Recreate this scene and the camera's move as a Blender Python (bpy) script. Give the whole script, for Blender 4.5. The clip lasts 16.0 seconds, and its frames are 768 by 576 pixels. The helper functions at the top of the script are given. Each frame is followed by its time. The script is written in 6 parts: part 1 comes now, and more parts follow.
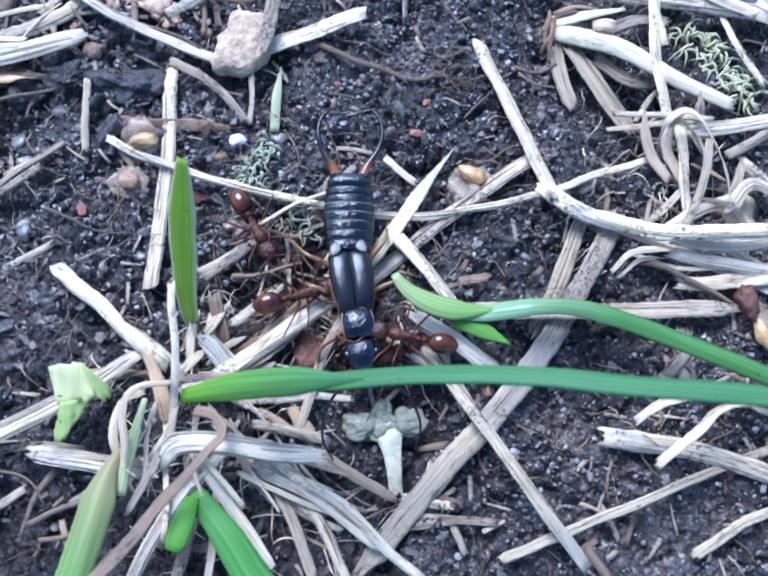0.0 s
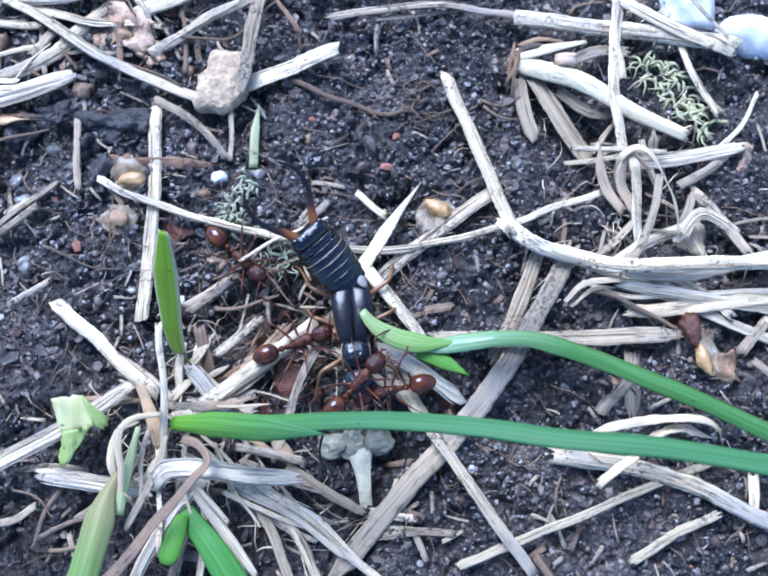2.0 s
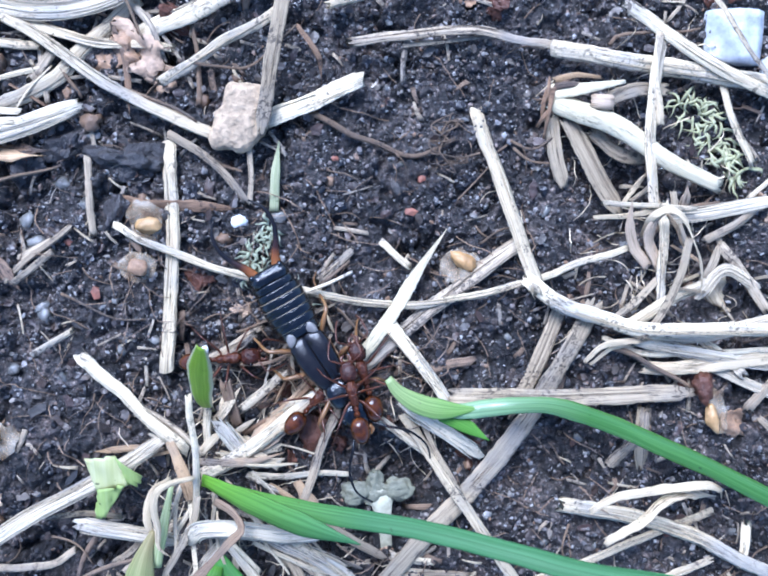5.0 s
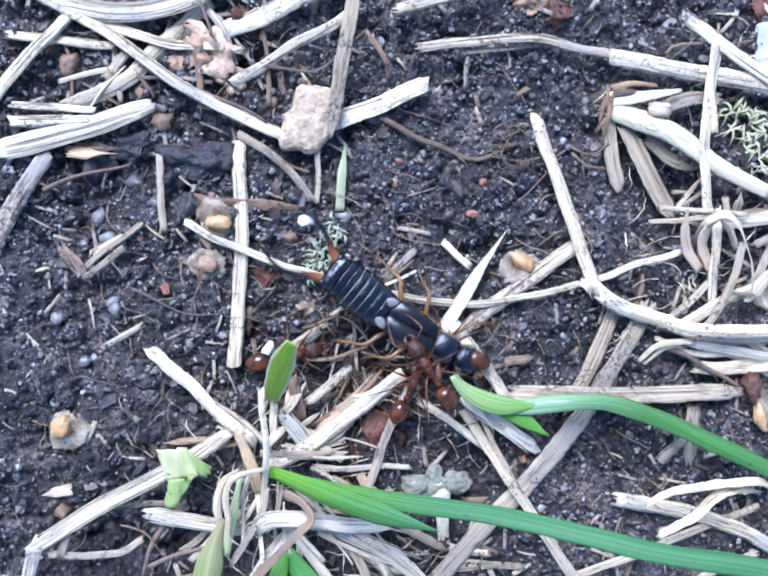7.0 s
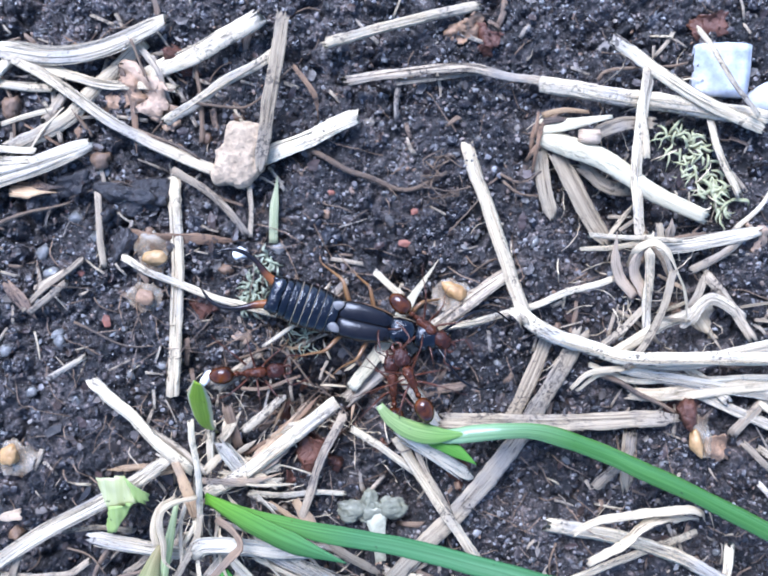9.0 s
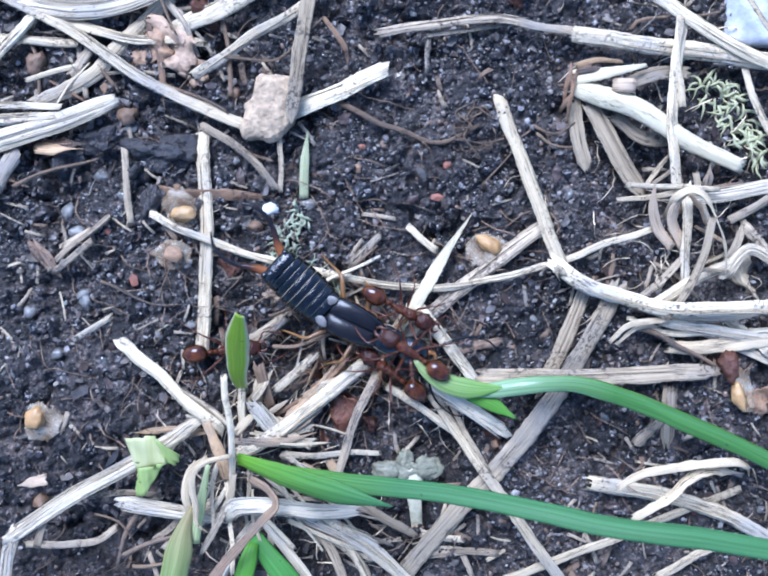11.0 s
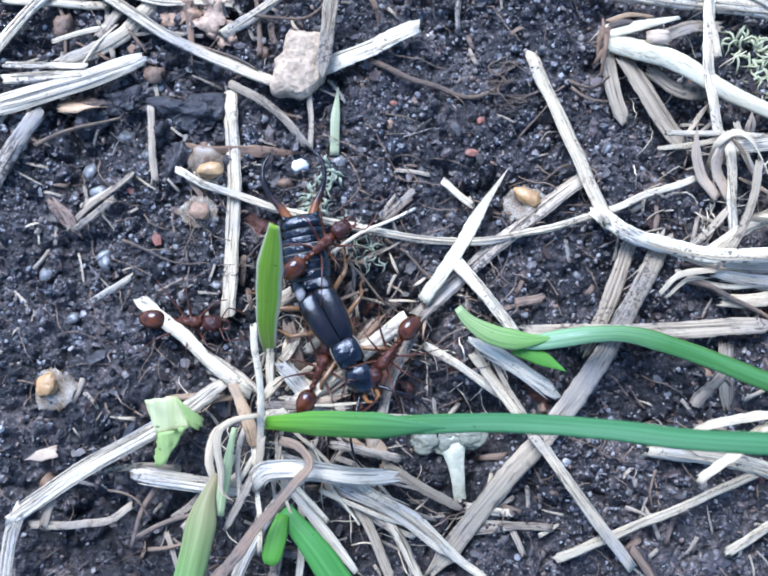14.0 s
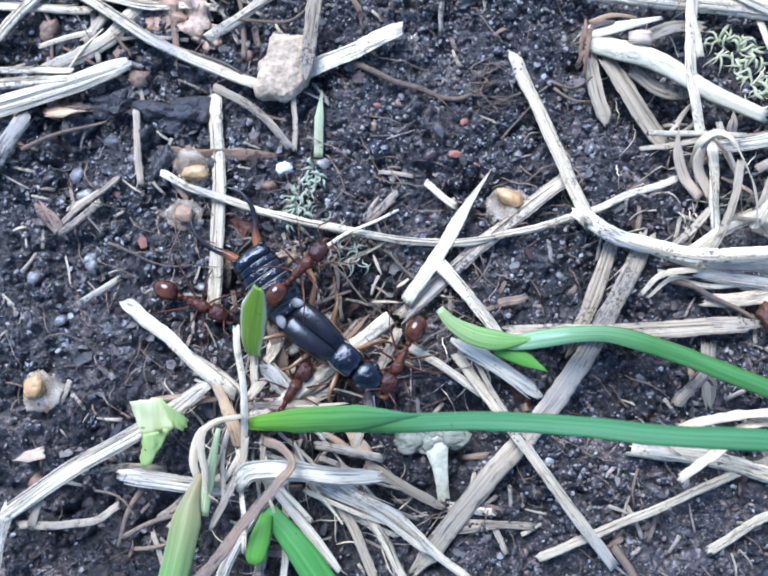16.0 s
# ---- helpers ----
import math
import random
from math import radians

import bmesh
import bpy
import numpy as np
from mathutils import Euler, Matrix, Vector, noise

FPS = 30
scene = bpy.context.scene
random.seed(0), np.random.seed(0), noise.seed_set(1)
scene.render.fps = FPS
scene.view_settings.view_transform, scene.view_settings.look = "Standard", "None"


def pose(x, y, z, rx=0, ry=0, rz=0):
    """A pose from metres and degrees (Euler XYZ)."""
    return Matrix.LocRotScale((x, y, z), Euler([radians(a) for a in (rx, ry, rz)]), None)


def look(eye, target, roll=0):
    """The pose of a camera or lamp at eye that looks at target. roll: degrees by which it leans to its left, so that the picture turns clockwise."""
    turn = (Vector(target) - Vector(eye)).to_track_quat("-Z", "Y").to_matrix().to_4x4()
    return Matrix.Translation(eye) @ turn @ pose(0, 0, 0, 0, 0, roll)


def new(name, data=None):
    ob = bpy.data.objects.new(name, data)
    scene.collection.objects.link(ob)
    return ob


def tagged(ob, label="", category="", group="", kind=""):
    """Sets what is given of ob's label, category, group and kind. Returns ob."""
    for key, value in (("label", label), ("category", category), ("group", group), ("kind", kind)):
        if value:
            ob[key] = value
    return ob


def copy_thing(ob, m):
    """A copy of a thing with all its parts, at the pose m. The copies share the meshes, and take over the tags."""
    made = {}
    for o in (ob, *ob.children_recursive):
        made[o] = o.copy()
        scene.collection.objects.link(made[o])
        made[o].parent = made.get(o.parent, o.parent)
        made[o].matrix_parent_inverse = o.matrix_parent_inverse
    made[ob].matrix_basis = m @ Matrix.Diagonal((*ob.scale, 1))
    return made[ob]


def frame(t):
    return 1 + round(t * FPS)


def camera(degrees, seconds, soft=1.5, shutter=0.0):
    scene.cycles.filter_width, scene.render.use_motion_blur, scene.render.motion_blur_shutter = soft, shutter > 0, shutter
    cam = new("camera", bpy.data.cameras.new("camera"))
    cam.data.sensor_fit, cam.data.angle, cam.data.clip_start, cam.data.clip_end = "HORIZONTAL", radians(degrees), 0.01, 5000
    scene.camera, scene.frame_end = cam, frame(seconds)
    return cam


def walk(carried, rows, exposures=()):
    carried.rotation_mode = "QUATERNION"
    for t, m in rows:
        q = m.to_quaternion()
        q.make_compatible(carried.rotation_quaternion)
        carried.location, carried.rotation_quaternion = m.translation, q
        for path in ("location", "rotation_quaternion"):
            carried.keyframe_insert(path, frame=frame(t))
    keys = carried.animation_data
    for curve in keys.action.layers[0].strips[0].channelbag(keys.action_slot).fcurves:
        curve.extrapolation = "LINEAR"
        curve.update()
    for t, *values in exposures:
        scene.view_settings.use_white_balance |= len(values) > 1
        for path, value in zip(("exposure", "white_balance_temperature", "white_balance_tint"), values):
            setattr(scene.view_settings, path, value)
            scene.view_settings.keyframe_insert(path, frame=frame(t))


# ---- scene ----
cam = camera(52.41, 16.0, 1.95, 0.7)
MM = 0.001
# seconds, place in millimetres, turns in degrees
PATH = [
    (0.0, 0.00, 0.00, 43.18, 18.05, -1.92, -0.82),
    (0.5, 0.26, 1.14, 44.56, 17.34, -1.61, -1.16),
    (1.0, -0.40, 1.61, 44.83, 16.92, -1.60, -1.28),
    (1.5, 1.53, 2.46, 46.47, 15.52, -1.05, -1.41),
    (2.0, 2.55, 4.40, 48.53, 13.38, -0.85, -1.08),
    (2.5, 2.78, 6.58, 49.33, 11.18, -0.82, -0.94),
    (3.0, 2.29, 13.94, 51.88, 5.56, -1.29, -0.30),
    (3.5, 0.41, 16.45, 52.21, 2.31, -2.27, -0.13),
    (4.0, -2.38, 17.94, 50.71, 1.37, -3.50, -0.22),
    (4.2, -2.00, 18.74, 50.44, 1.10, -3.43, -0.24),
    (6.3, 0.41, 18.23, 50.14, 0.56, -1.86, 0.30),
    (6.5, -0.05, 18.16, 50.30, 0.72, -1.98, 0.44),
    (7.0, -5.27, 18.62, 51.41, 0.58, -3.62, 0.53),
    (7.5, -2.70, 19.13, 51.86, 0.42, -2.51, 0.11),
    (8.0, 1.71, 20.07, 52.28, 0.48, -0.97, -0.19),
    (8.2, 1.93, 21.63, 52.82, -0.01, -0.77, -0.16),
    (10.3, 2.78, 20.10, 51.64, -0.53, 0.25, -0.33),
    (10.5, 1.55, 19.32, 51.55, -0.25, -0.16, -0.54),
    (11.0, -0.38, 17.30, 51.48, 1.05, -0.64, -0.87),
    (11.5, -1.43, 16.43, 52.01, 1.58, -0.82, -0.74),
    (12.0, -1.64, 14.75, 51.70, 2.58, -0.78, -0.86),
    (12.5, -0.90, 13.88, 51.39, 3.31, -0.45, -1.07),
    (13.0, -2.01, 12.26, 50.49, 4.86, -0.85, -1.58),
    (13.5, -2.26, 9.36, 48.60, 7.28, -0.72, -1.61),
    (14.0, -3.06, 8.17, 48.13, 8.75, -0.90, -1.72),
    (14.5, -2.41, 7.65, 47.85, 9.18, -0.65, -1.66),
    (15.0, -1.84, 7.57, 48.06, 9.34, -0.44, -1.73),
    (15.5, -1.69, 7.49, 48.06, 9.30, -0.37, -1.72),
    (16.0, -1.60, 8.33, 48.53, 8.53, -0.35, -1.93),
]

# seconds, stops, kelvin, tint
EXPOSURES = [(0.0, 1.41, 4760, 15), (4.0, 1.37, 4800, 15), (6.5, 1.46, 4850, 16), (8.0, 1.54, 4950, 17), (10.3, 1.30, 4880, 16), (11.5, 1.26, 4800, 15), (13.0, 1.36, 4800, 14), (16.0, 1.45, 4880, 12)]
walk(cam, [(t, pose(MM * x, MM * y, MM * z, rx, ry, rz)) for t, x, y, z, rx, ry, rz in PATH], EXPOSURES)
# shallow focus on the soil
cam.data.dof.use_dof = True
cam.data.dof.focus_distance = 0.0475
cam.data.dof.aperture_fstop = 88.0

# ---- light: open shade under a bright sky ----
world = bpy.data.worlds.new("sky")
scene.world = world
world.use_nodes = True
sky = world.node_tree.nodes.new("ShaderNodeTexSky")
sky.sky_type, sky.sun_disc = "NISHITA", False
sky.sun_elevation, sky.sun_rotation = radians(50), radians(-25)
sky.air_density, sky.dust_density, sky.ozone_density = 1.0, 1.0, 1.5
world.node_tree.links.new(sky.outputs[0], world.node_tree.nodes["Background"].inputs["Color"])
world.node_tree.nodes["Background"].inputs["Strength"].default_value = 0.12
sun_data = bpy.data.lights.new("sun", "SUN")
sun_data.energy, sun_data.angle, sun_data.color = 2.6, radians(34), (1.0, 0.965, 0.92)
sun = new("sun", sun_data)
sun.matrix_world = look((-0.25, 0.55, 0.75), (0, 0, 0))


# ---- materials ----
def nodes_of(name, rough=0.6, spec=0.4):
    m = bpy.data.materials.new(name)
    m.use_nodes = True
    t = m.node_tree
    b = t.nodes["Principled BSDF"]
    b.inputs["Roughness"].default_value = rough
    b.inputs["Specular IOR Level"].default_value = spec
    return m, t, b


def add(t, kind, **given):
    n = t.nodes.new(kind)
    for key, value in given.items():
        n.inputs[key.replace("_", " ")].default_value = value
    return n


def ramp(t, source, *stops):
    r = t.nodes.new("ShaderNodeValToRGB")
    e = r.color_ramp.elements
    while len(e) < len(stops):
        e.new(0.5)
    for slot, (at, colour) in zip(e, stops):
        slot.position, slot.color = at, (*colour, 1) if len(colour) == 3 else colour
    t.links.new(source, r.inputs["Fac"])
    return r.outputs["Color"]


def mixed(t, fac, a, b, blend="MIX"):
    n = t.nodes.new("ShaderNodeMix")
    n.data_type, n.blend_type = "RGBA", blend
    for slot, value in ((0, fac), (6, a), (7, b)):
        if isinstance(value, bpy.types.NodeSocket):
            t.links.new(value, n.inputs[slot])
        else:
            n.inputs[slot].default_value = value if slot == 0 else (*value, 1)
    return n.outputs[2]


def spread(t, source, size, shift=True):
    """Coordinates in units of the given sizes (metres or UV), moved by a random step for each object."""
    mp = t.nodes.new("ShaderNodeMapping")
    mp.inputs["Scale"].default_value = size
    t.links.new(source, mp.inputs["Vector"])
    if shift:
        info = t.nodes.new("ShaderNodeObjectInfo")
        mul = t.nodes.new("ShaderNodeMath")
        mul.operation = "MULTIPLY"
        mul.inputs[1].default_value = 40.0
        t.links.new(info.outputs["Random"], mul.inputs[0])
        t.links.new(mul.outputs[0], mp.inputs["Location"])
    return mp.outputs["Vector"]


def noisy(t, vector, scale, detail=4.0, rough=0.55):
    n = add(t, "ShaderNodeTexNoise", Scale=scale, Detail=detail, Roughness=rough)
    t.links.new(vector, n.inputs["Vector"])
    return n.outputs["Fac"]


def relief(t, b, height, depth, strength=1.0):
    n = add(t, "ShaderNodeBump", Distance=depth, Strength=strength)
    t.links.new(height, n.inputs["Height"])
    t.links.new(n.outputs[0], b.inputs["Normal"])


def straw_material(name, light, mid, dark, speck, speck_amount=0.62, see_through=0.0, rough=0.55, even=False):
    """Dry grass: fine fibres along the blade, blotches and specks of mould."""
    m, t, b = nodes_of(name, rough, 0.35)
    co = t.nodes.new("ShaderNodeTexCoord")
    fibre = noisy(t, spread(t, co.outputs["UV"], (0.12, 12.0, 1.0)), 1.0, 6.0, 0.72)
    streak = noisy(t, spread(t, co.outputs["UV"], (0.5, 3.2, 1.0)), 1.0, 3.0, 0.5)
    blotch = noisy(t, spread(t, co.outputs["Object"], (420, 420, 420)), 1.0, 3.0)
    dots = noisy(t, spread(t, co.outputs["Object"], (3600, 3600, 3600)), 1.0, 3.0, 0.65)
    base = ramp(t, fibre, (0.33, tuple(0.75 * c + 0.25 * d for c, d in zip(dark, mid))), (0.44, mid), (0.55, light))
    base = mixed(t, ramp(t, streak, (0.30, (0.5, 0.5, 0.5)), (0.40, (0, 0, 0))), base, dark)
    base = mixed(t, ramp(t, blotch, (0.38, (0, 0, 0)), (0.7, (0.55, 0.55, 0.55))), base, mid)
    weather = noisy(t, spread(t, co.outputs["Object"], (170, 170, 170)), 1.0, 5.0, 0.62)
    base = mixed(t, ramp(t, weather, (0.50, (0, 0, 0)), (0.66, (0.15, 0.15, 0.15) if even else (0.6, 0.6, 0.6))), base, tuple(0.33 * sum(mid) * k for k in (0.74, 0.72, 0.70)))
    info = t.nodes.new("ShaderNodeObjectInfo")
    tone = ramp(t, info.outputs["Random"], (0.0, (0.66, 0.63, 0.59)), (0.3, (0.88, 0.85, 0.80)), (0.7, (0.98, 0.95, 0.9)), (1.0, (1.06, 1.05, 1.03)))
    base = mixed(t, 0.15 if even else 1.0, base, tone, "MULTIPLY")
    dash = noisy(t, spread(t, co.outputs["UV"], (0.5, 6.0, 1.0)), 1.0, 5.0, 0.65)
    base = mixed(t, ramp(t, dash, (speck_amount + 0.03, (0, 0, 0)), (speck_amount + 0.1, (0.75, 0.75, 0.75))), base, speck)
    spots = mixed(t, 1.0, ramp(t, dots, (speck_amount - 0.05, (0, 0, 0)), (speck_amount, (1, 1, 1))),
                  ramp(t, blotch, (0.50, (0, 0, 0)), (0.62, (0.8, 0.8, 0.8))), "MULTIPLY")
    base = mixed(t, spots, base, speck)
    patch = noisy(t, spread(t, co.outputs["Object"], (260, 260, 260)), 1.0, 2.0, 0.5)
    grime = noisy(t, spread(t, co.outputs["UV"], (1.0, 7.0, 1.0)), 1.0, 6.0, 0.75)
    grime = mixed(t, 1.0, ramp(t, grime, (0.50, (0, 0, 0)), (0.60, (0.9, 0.9, 0.9))), ramp(t, patch, (0.53, (0, 0, 0)), (0.64, (1, 1, 1))), "MULTIPLY")
    base = mixed(t, grime, base, tuple(0.5 * c + 0.25 * d for c, d in zip(speck, dark)))
    t.links.new(base, b.inputs["Base Color"])
    relief(t, b, mixed(t, 0.35, fibre, streak), 0.00015, 1.0)
    if see_through:
        tr = t.nodes.new("ShaderNodeBsdfTranslucent")
        t.links.new(base, tr.inputs["Color"])
        mx = t.nodes.new("ShaderNodeMixShader")
        mx.inputs[0].default_value = see_through
        t.links.new(b.outputs[0], mx.inputs[1])
        t.links.new(tr.outputs[0], mx.inputs[2])
        t.links.new(mx.outputs[0], t.nodes["Material Output"].inputs["Surface"])
    return m


STRAW = {
    "pale": straw_material("pale_straw", (0.864, 0.734, 0.491), (0.68, 0.542, 0.345), (0.259, 0.174, 0.0939), (0.0624, 0.047, 0.0358), 0.58),
    "fibre_straw": straw_material("fibrous_straw", (0.829, 0.722, 0.524), (0.663, 0.546, 0.37), (0.249, 0.171, 0.0989), (0.0644, 0.0497, 0.0387), 0.63),
    "fan": straw_material("split_straw", (0.732, 0.668, 0.513), (0.636, 0.558, 0.401), (0.224, 0.165, 0.0963), (0.0636, 0.0459, 0.0301), 0.66, 0.08),
    "grey": straw_material("weathered_straw", (0.565, 0.46, 0.316), (0.383, 0.292, 0.188), (0.131, 0.094, 0.0612), (0.0354, 0.0277, 0.0235), 0.54),
    "strip": straw_material("dry_leaf_strip", (0.793, 0.64, 0.407), (0.683, 0.524, 0.308), (0.387, 0.266, 0.14), (0.0738, 0.0499, 0.0316), 0.66, 0.12, 0.55, True),
    "strip_grey": straw_material("clear_leaf_strip", (0.593, 0.48, 0.318), (0.426, 0.333, 0.215), (0.177, 0.132, 0.0817), (0.052, 0.0392, 0.0301), 0.56, 0.2),
    "strip_tan": straw_material("tan_leaf_strip", (0.726, 0.52, 0.304), (0.539, 0.354, 0.19), (0.242, 0.146, 0.0712), (0.066, 0.0468, 0.0285), 0.62, 0.2),
    "strip_brown": straw_material("brown_leaf_strip", (0.38, 0.24, 0.14), (0.25, 0.15, 0.085), (0.10, 0.06, 0.035), (0.04, 0.028, 0.024), 0.58, 0.1),
    "strip_mauve": straw_material("withered_leaf", (0.46, 0.33, 0.21), (0.29, 0.19, 0.12), (0.12, 0.078, 0.055), (0.05, 0.035, 0.03), 0.64, 0.2),
    "bark": straw_material("bark_sliver", (0.36, 0.255, 0.165), (0.22, 0.145, 0.095), (0.09, 0.055, 0.035), (0.03, 0.024, 0.02), 0.56),
    "twig": straw_material("thin_rootlet", (0.30, 0.21, 0.13), (0.20, 0.13, 0.08), (0.09, 0.06, 0.038), (0.04, 0.03, 0.024), 0.6),
    "leaf_tan": straw_material("torn_tan_leaf", (0.747, 0.563, 0.37), (0.615, 0.441, 0.27), (0.28, 0.163, 0.0872), (0.056, 0.0367, 0.0217), 0.68, 0.12, 0.55, True),
    "leaf_pale": straw_material("bleached_leaf", (0.804, 0.688, 0.434), (0.729, 0.609, 0.37), (0.515, 0.406, 0.228), (0.0936, 0.0706, 0.0427), 0.70, 0.12, 0.55, True),
}


def green_material(name, light, mid, dark, pale=None, reach=0.12, rim=None, rough=0.48, spec=0.22):
    m, t, b = nodes_of(name, rough, spec)
    co = t.nodes.new("ShaderNodeTexCoord")
    veins = noisy(t, spread(t, co.outputs["UV"], (0.1, 10.0, 1.0)), 1.0, 4.0, 0.6)
    blotch = noisy(t, spread(t, co.outputs["Object"], (300, 300, 300)), 1.0, 3.0)
    base = ramp(t, veins, (0.34, dark), (0.5, mid), (0.64, light))
    base = mixed(t, ramp(t, blotch, (0.35, (0, 0, 0)), (0.75, (0.5, 0.5, 0.5))), base, mid)
    dots = noisy(t, spread(t, co.outputs["Object"], (2200, 2200, 2200)), 1.0, 2.0)
    base = mixed(t, ramp(t, dots, (0.70, (0, 0, 0)), (0.74, (0.7, 0.7, 0.7))), base, (0.03, 0.05, 0.02))
    if pale:
        along = t.nodes.new("ShaderNodeSeparateXYZ")
        t.links.new(co.outputs["UV"], along.inputs[0])
        grad = t.nodes.new("ShaderNodeMath")
        grad.operation = "MULTIPLY"
        grad.inputs[1].default_value = reach
        t.links.new(along.outputs[0], grad.inputs[0])
        streaky = mixed(t, 1.0, mixed(t, 0.0, pale, pale), ramp(t, veins, (0.34, (0.6, 0.62, 0.6)), (0.6, (1.05, 1.05, 1.05))), "MULTIPLY")
        base = mixed(t, ramp(t, grad.outputs[0], (0.0, (0.9, 0.9, 0.9)), (0.5, (0, 0, 0))), base, streaky)
    if rim:
        across = t.nodes.new("ShaderNodeSeparateXYZ")
        t.links.new(co.outputs["UV"], across.inputs[0])
        base = mixed(t, ramp(t, across.outputs[1], (0.05, (0.9, 0.9, 0.9)), (0.13, (0, 0, 0)), (0.86, (0, 0, 0)), (0.94, (0.9, 0.9, 0.9))), base, rim)
    t.links.new(base, b.inputs["Base Color"])
    relief(t, b, veins, 0.00003, 0.8)
    tr = t.nodes.new("ShaderNodeBsdfTranslucent")
    t.links.new(base, tr.inputs["Color"])
    mx = t.nodes.new("ShaderNodeMixShader")
    mx.inputs[0].default_value = 0.3
    t.links.new(b.outputs[0], mx.inputs[1])
    t.links.new(tr.outputs[0], mx.inputs[2])
    t.links.new(mx.outputs[0], t.nodes["Material Output"].inputs["Surface"])
    return m


GREEN = green_material("fresh_green_leaf", (0.095, 0.225, 0.085), (0.07, 0.18, 0.062), (0.05, 0.14, 0.044), (0.20, 0.40, 0.02), 0.04)
GREEN_DEEP = green_material("deep_green_leaf", (0.12, 0.29, 0.065), (0.09, 0.245, 0.045), (0.06, 0.19, 0.03))
GREEN_YELLOW = green_material("young_green_leaf", (0.27, 0.40, 0.10), (0.18, 0.32, 0.06), (0.11, 0.23, 0.035), (0.40, 0.46, 0.18), 0.10, None, 0.3, 0.5)
GREEN_SIDE = green_material("side_green_leaf", (0.16, 0.33, 0.05), (0.11, 0.27, 0.03), (0.08, 0.2, 0.02))
GREEN_BRIGHT = green_material("bright_green_leaf", (0.43, 0.56, 0.06), (0.34, 0.48, 0.035), (0.25, 0.39, 0.025), (0.5, 0.5, 0.14), 0.10, (0.60, 0.54, 0.36))
# sky sheen on the first stretch is put into the colour as a pale fade
GREEN_SHEEN = green_material("painted_sheen_green_leaf", (0.11, 0.25, 0.05), (0.075, 0.19, 0.032), (0.05, 0.14, 0.02), (0.42, 0.56, 0.30), 0.05, None, 0.24, 0.8)
GREEN_BASE = green_material("yellowing_sheath", (0.19, 0.39, 0.11), (0.13, 0.31, 0.06), (0.09, 0.23, 0.04), (0.46, 0.33, 0.17), 0.062)
GREEN_PALE = green_material("pale_green_leaf", (0.55, 0.57, 0.32), (0.44, 0.48, 0.22), (0.31, 0.36, 0.14))
GREEN_DUSTY = green_material("dusty_green_leaf", (0.60, 0.57, 0.36), (0.47, 0.47, 0.26), (0.28, 0.31, 0.14))
MOSS = green_material("moss_green", (0.70, 0.66, 0.44), (0.55, 0.53, 0.28), (0.3, 0.28, 0.12))

MOSS_PALE = green_material("shredded_moss", (0.60, 0.60, 0.44), (0.46, 0.47, 0.31), (0.24, 0.26, 0.14))


def lumps_material(name, colours, rough, spec, size, bump=0.00004, island=True, clear=0.0):
    """Grains and lumps; each island or object has a tone of its own."""
    m, t, b = nodes_of(name, rough, spec)
    co = t.nodes.new("ShaderNodeTexCoord")
    if island:
        g = t.nodes.new("ShaderNodeNewGeometry")
        pick = g.outputs["Random Per Island"]
    else:
        g = t.nodes.new("ShaderNodeObjectInfo")
        pick = g.outputs["Random"]
    tone = ramp(t, pick, *[(i / max(1, len(colours) - 1), c) for i, c in enumerate(colours)])
    grain = noisy(t, spread(t, co.outputs["Object"], (size, size, size), not island), 1.0, 5.0, 0.62)
    shade = ramp(t, grain, (0.3, (0.55, 0.55, 0.55)), (0.6, (1.1, 1.1, 1.1)))
    t.links.new(mixed(t, 1.0, tone, shade, "MULTIPLY"), b.inputs["Base Color"])
    relief(t, b, grain, bump, 0.8)
    b.inputs["Transmission Weight"].default_value = clear
    return m


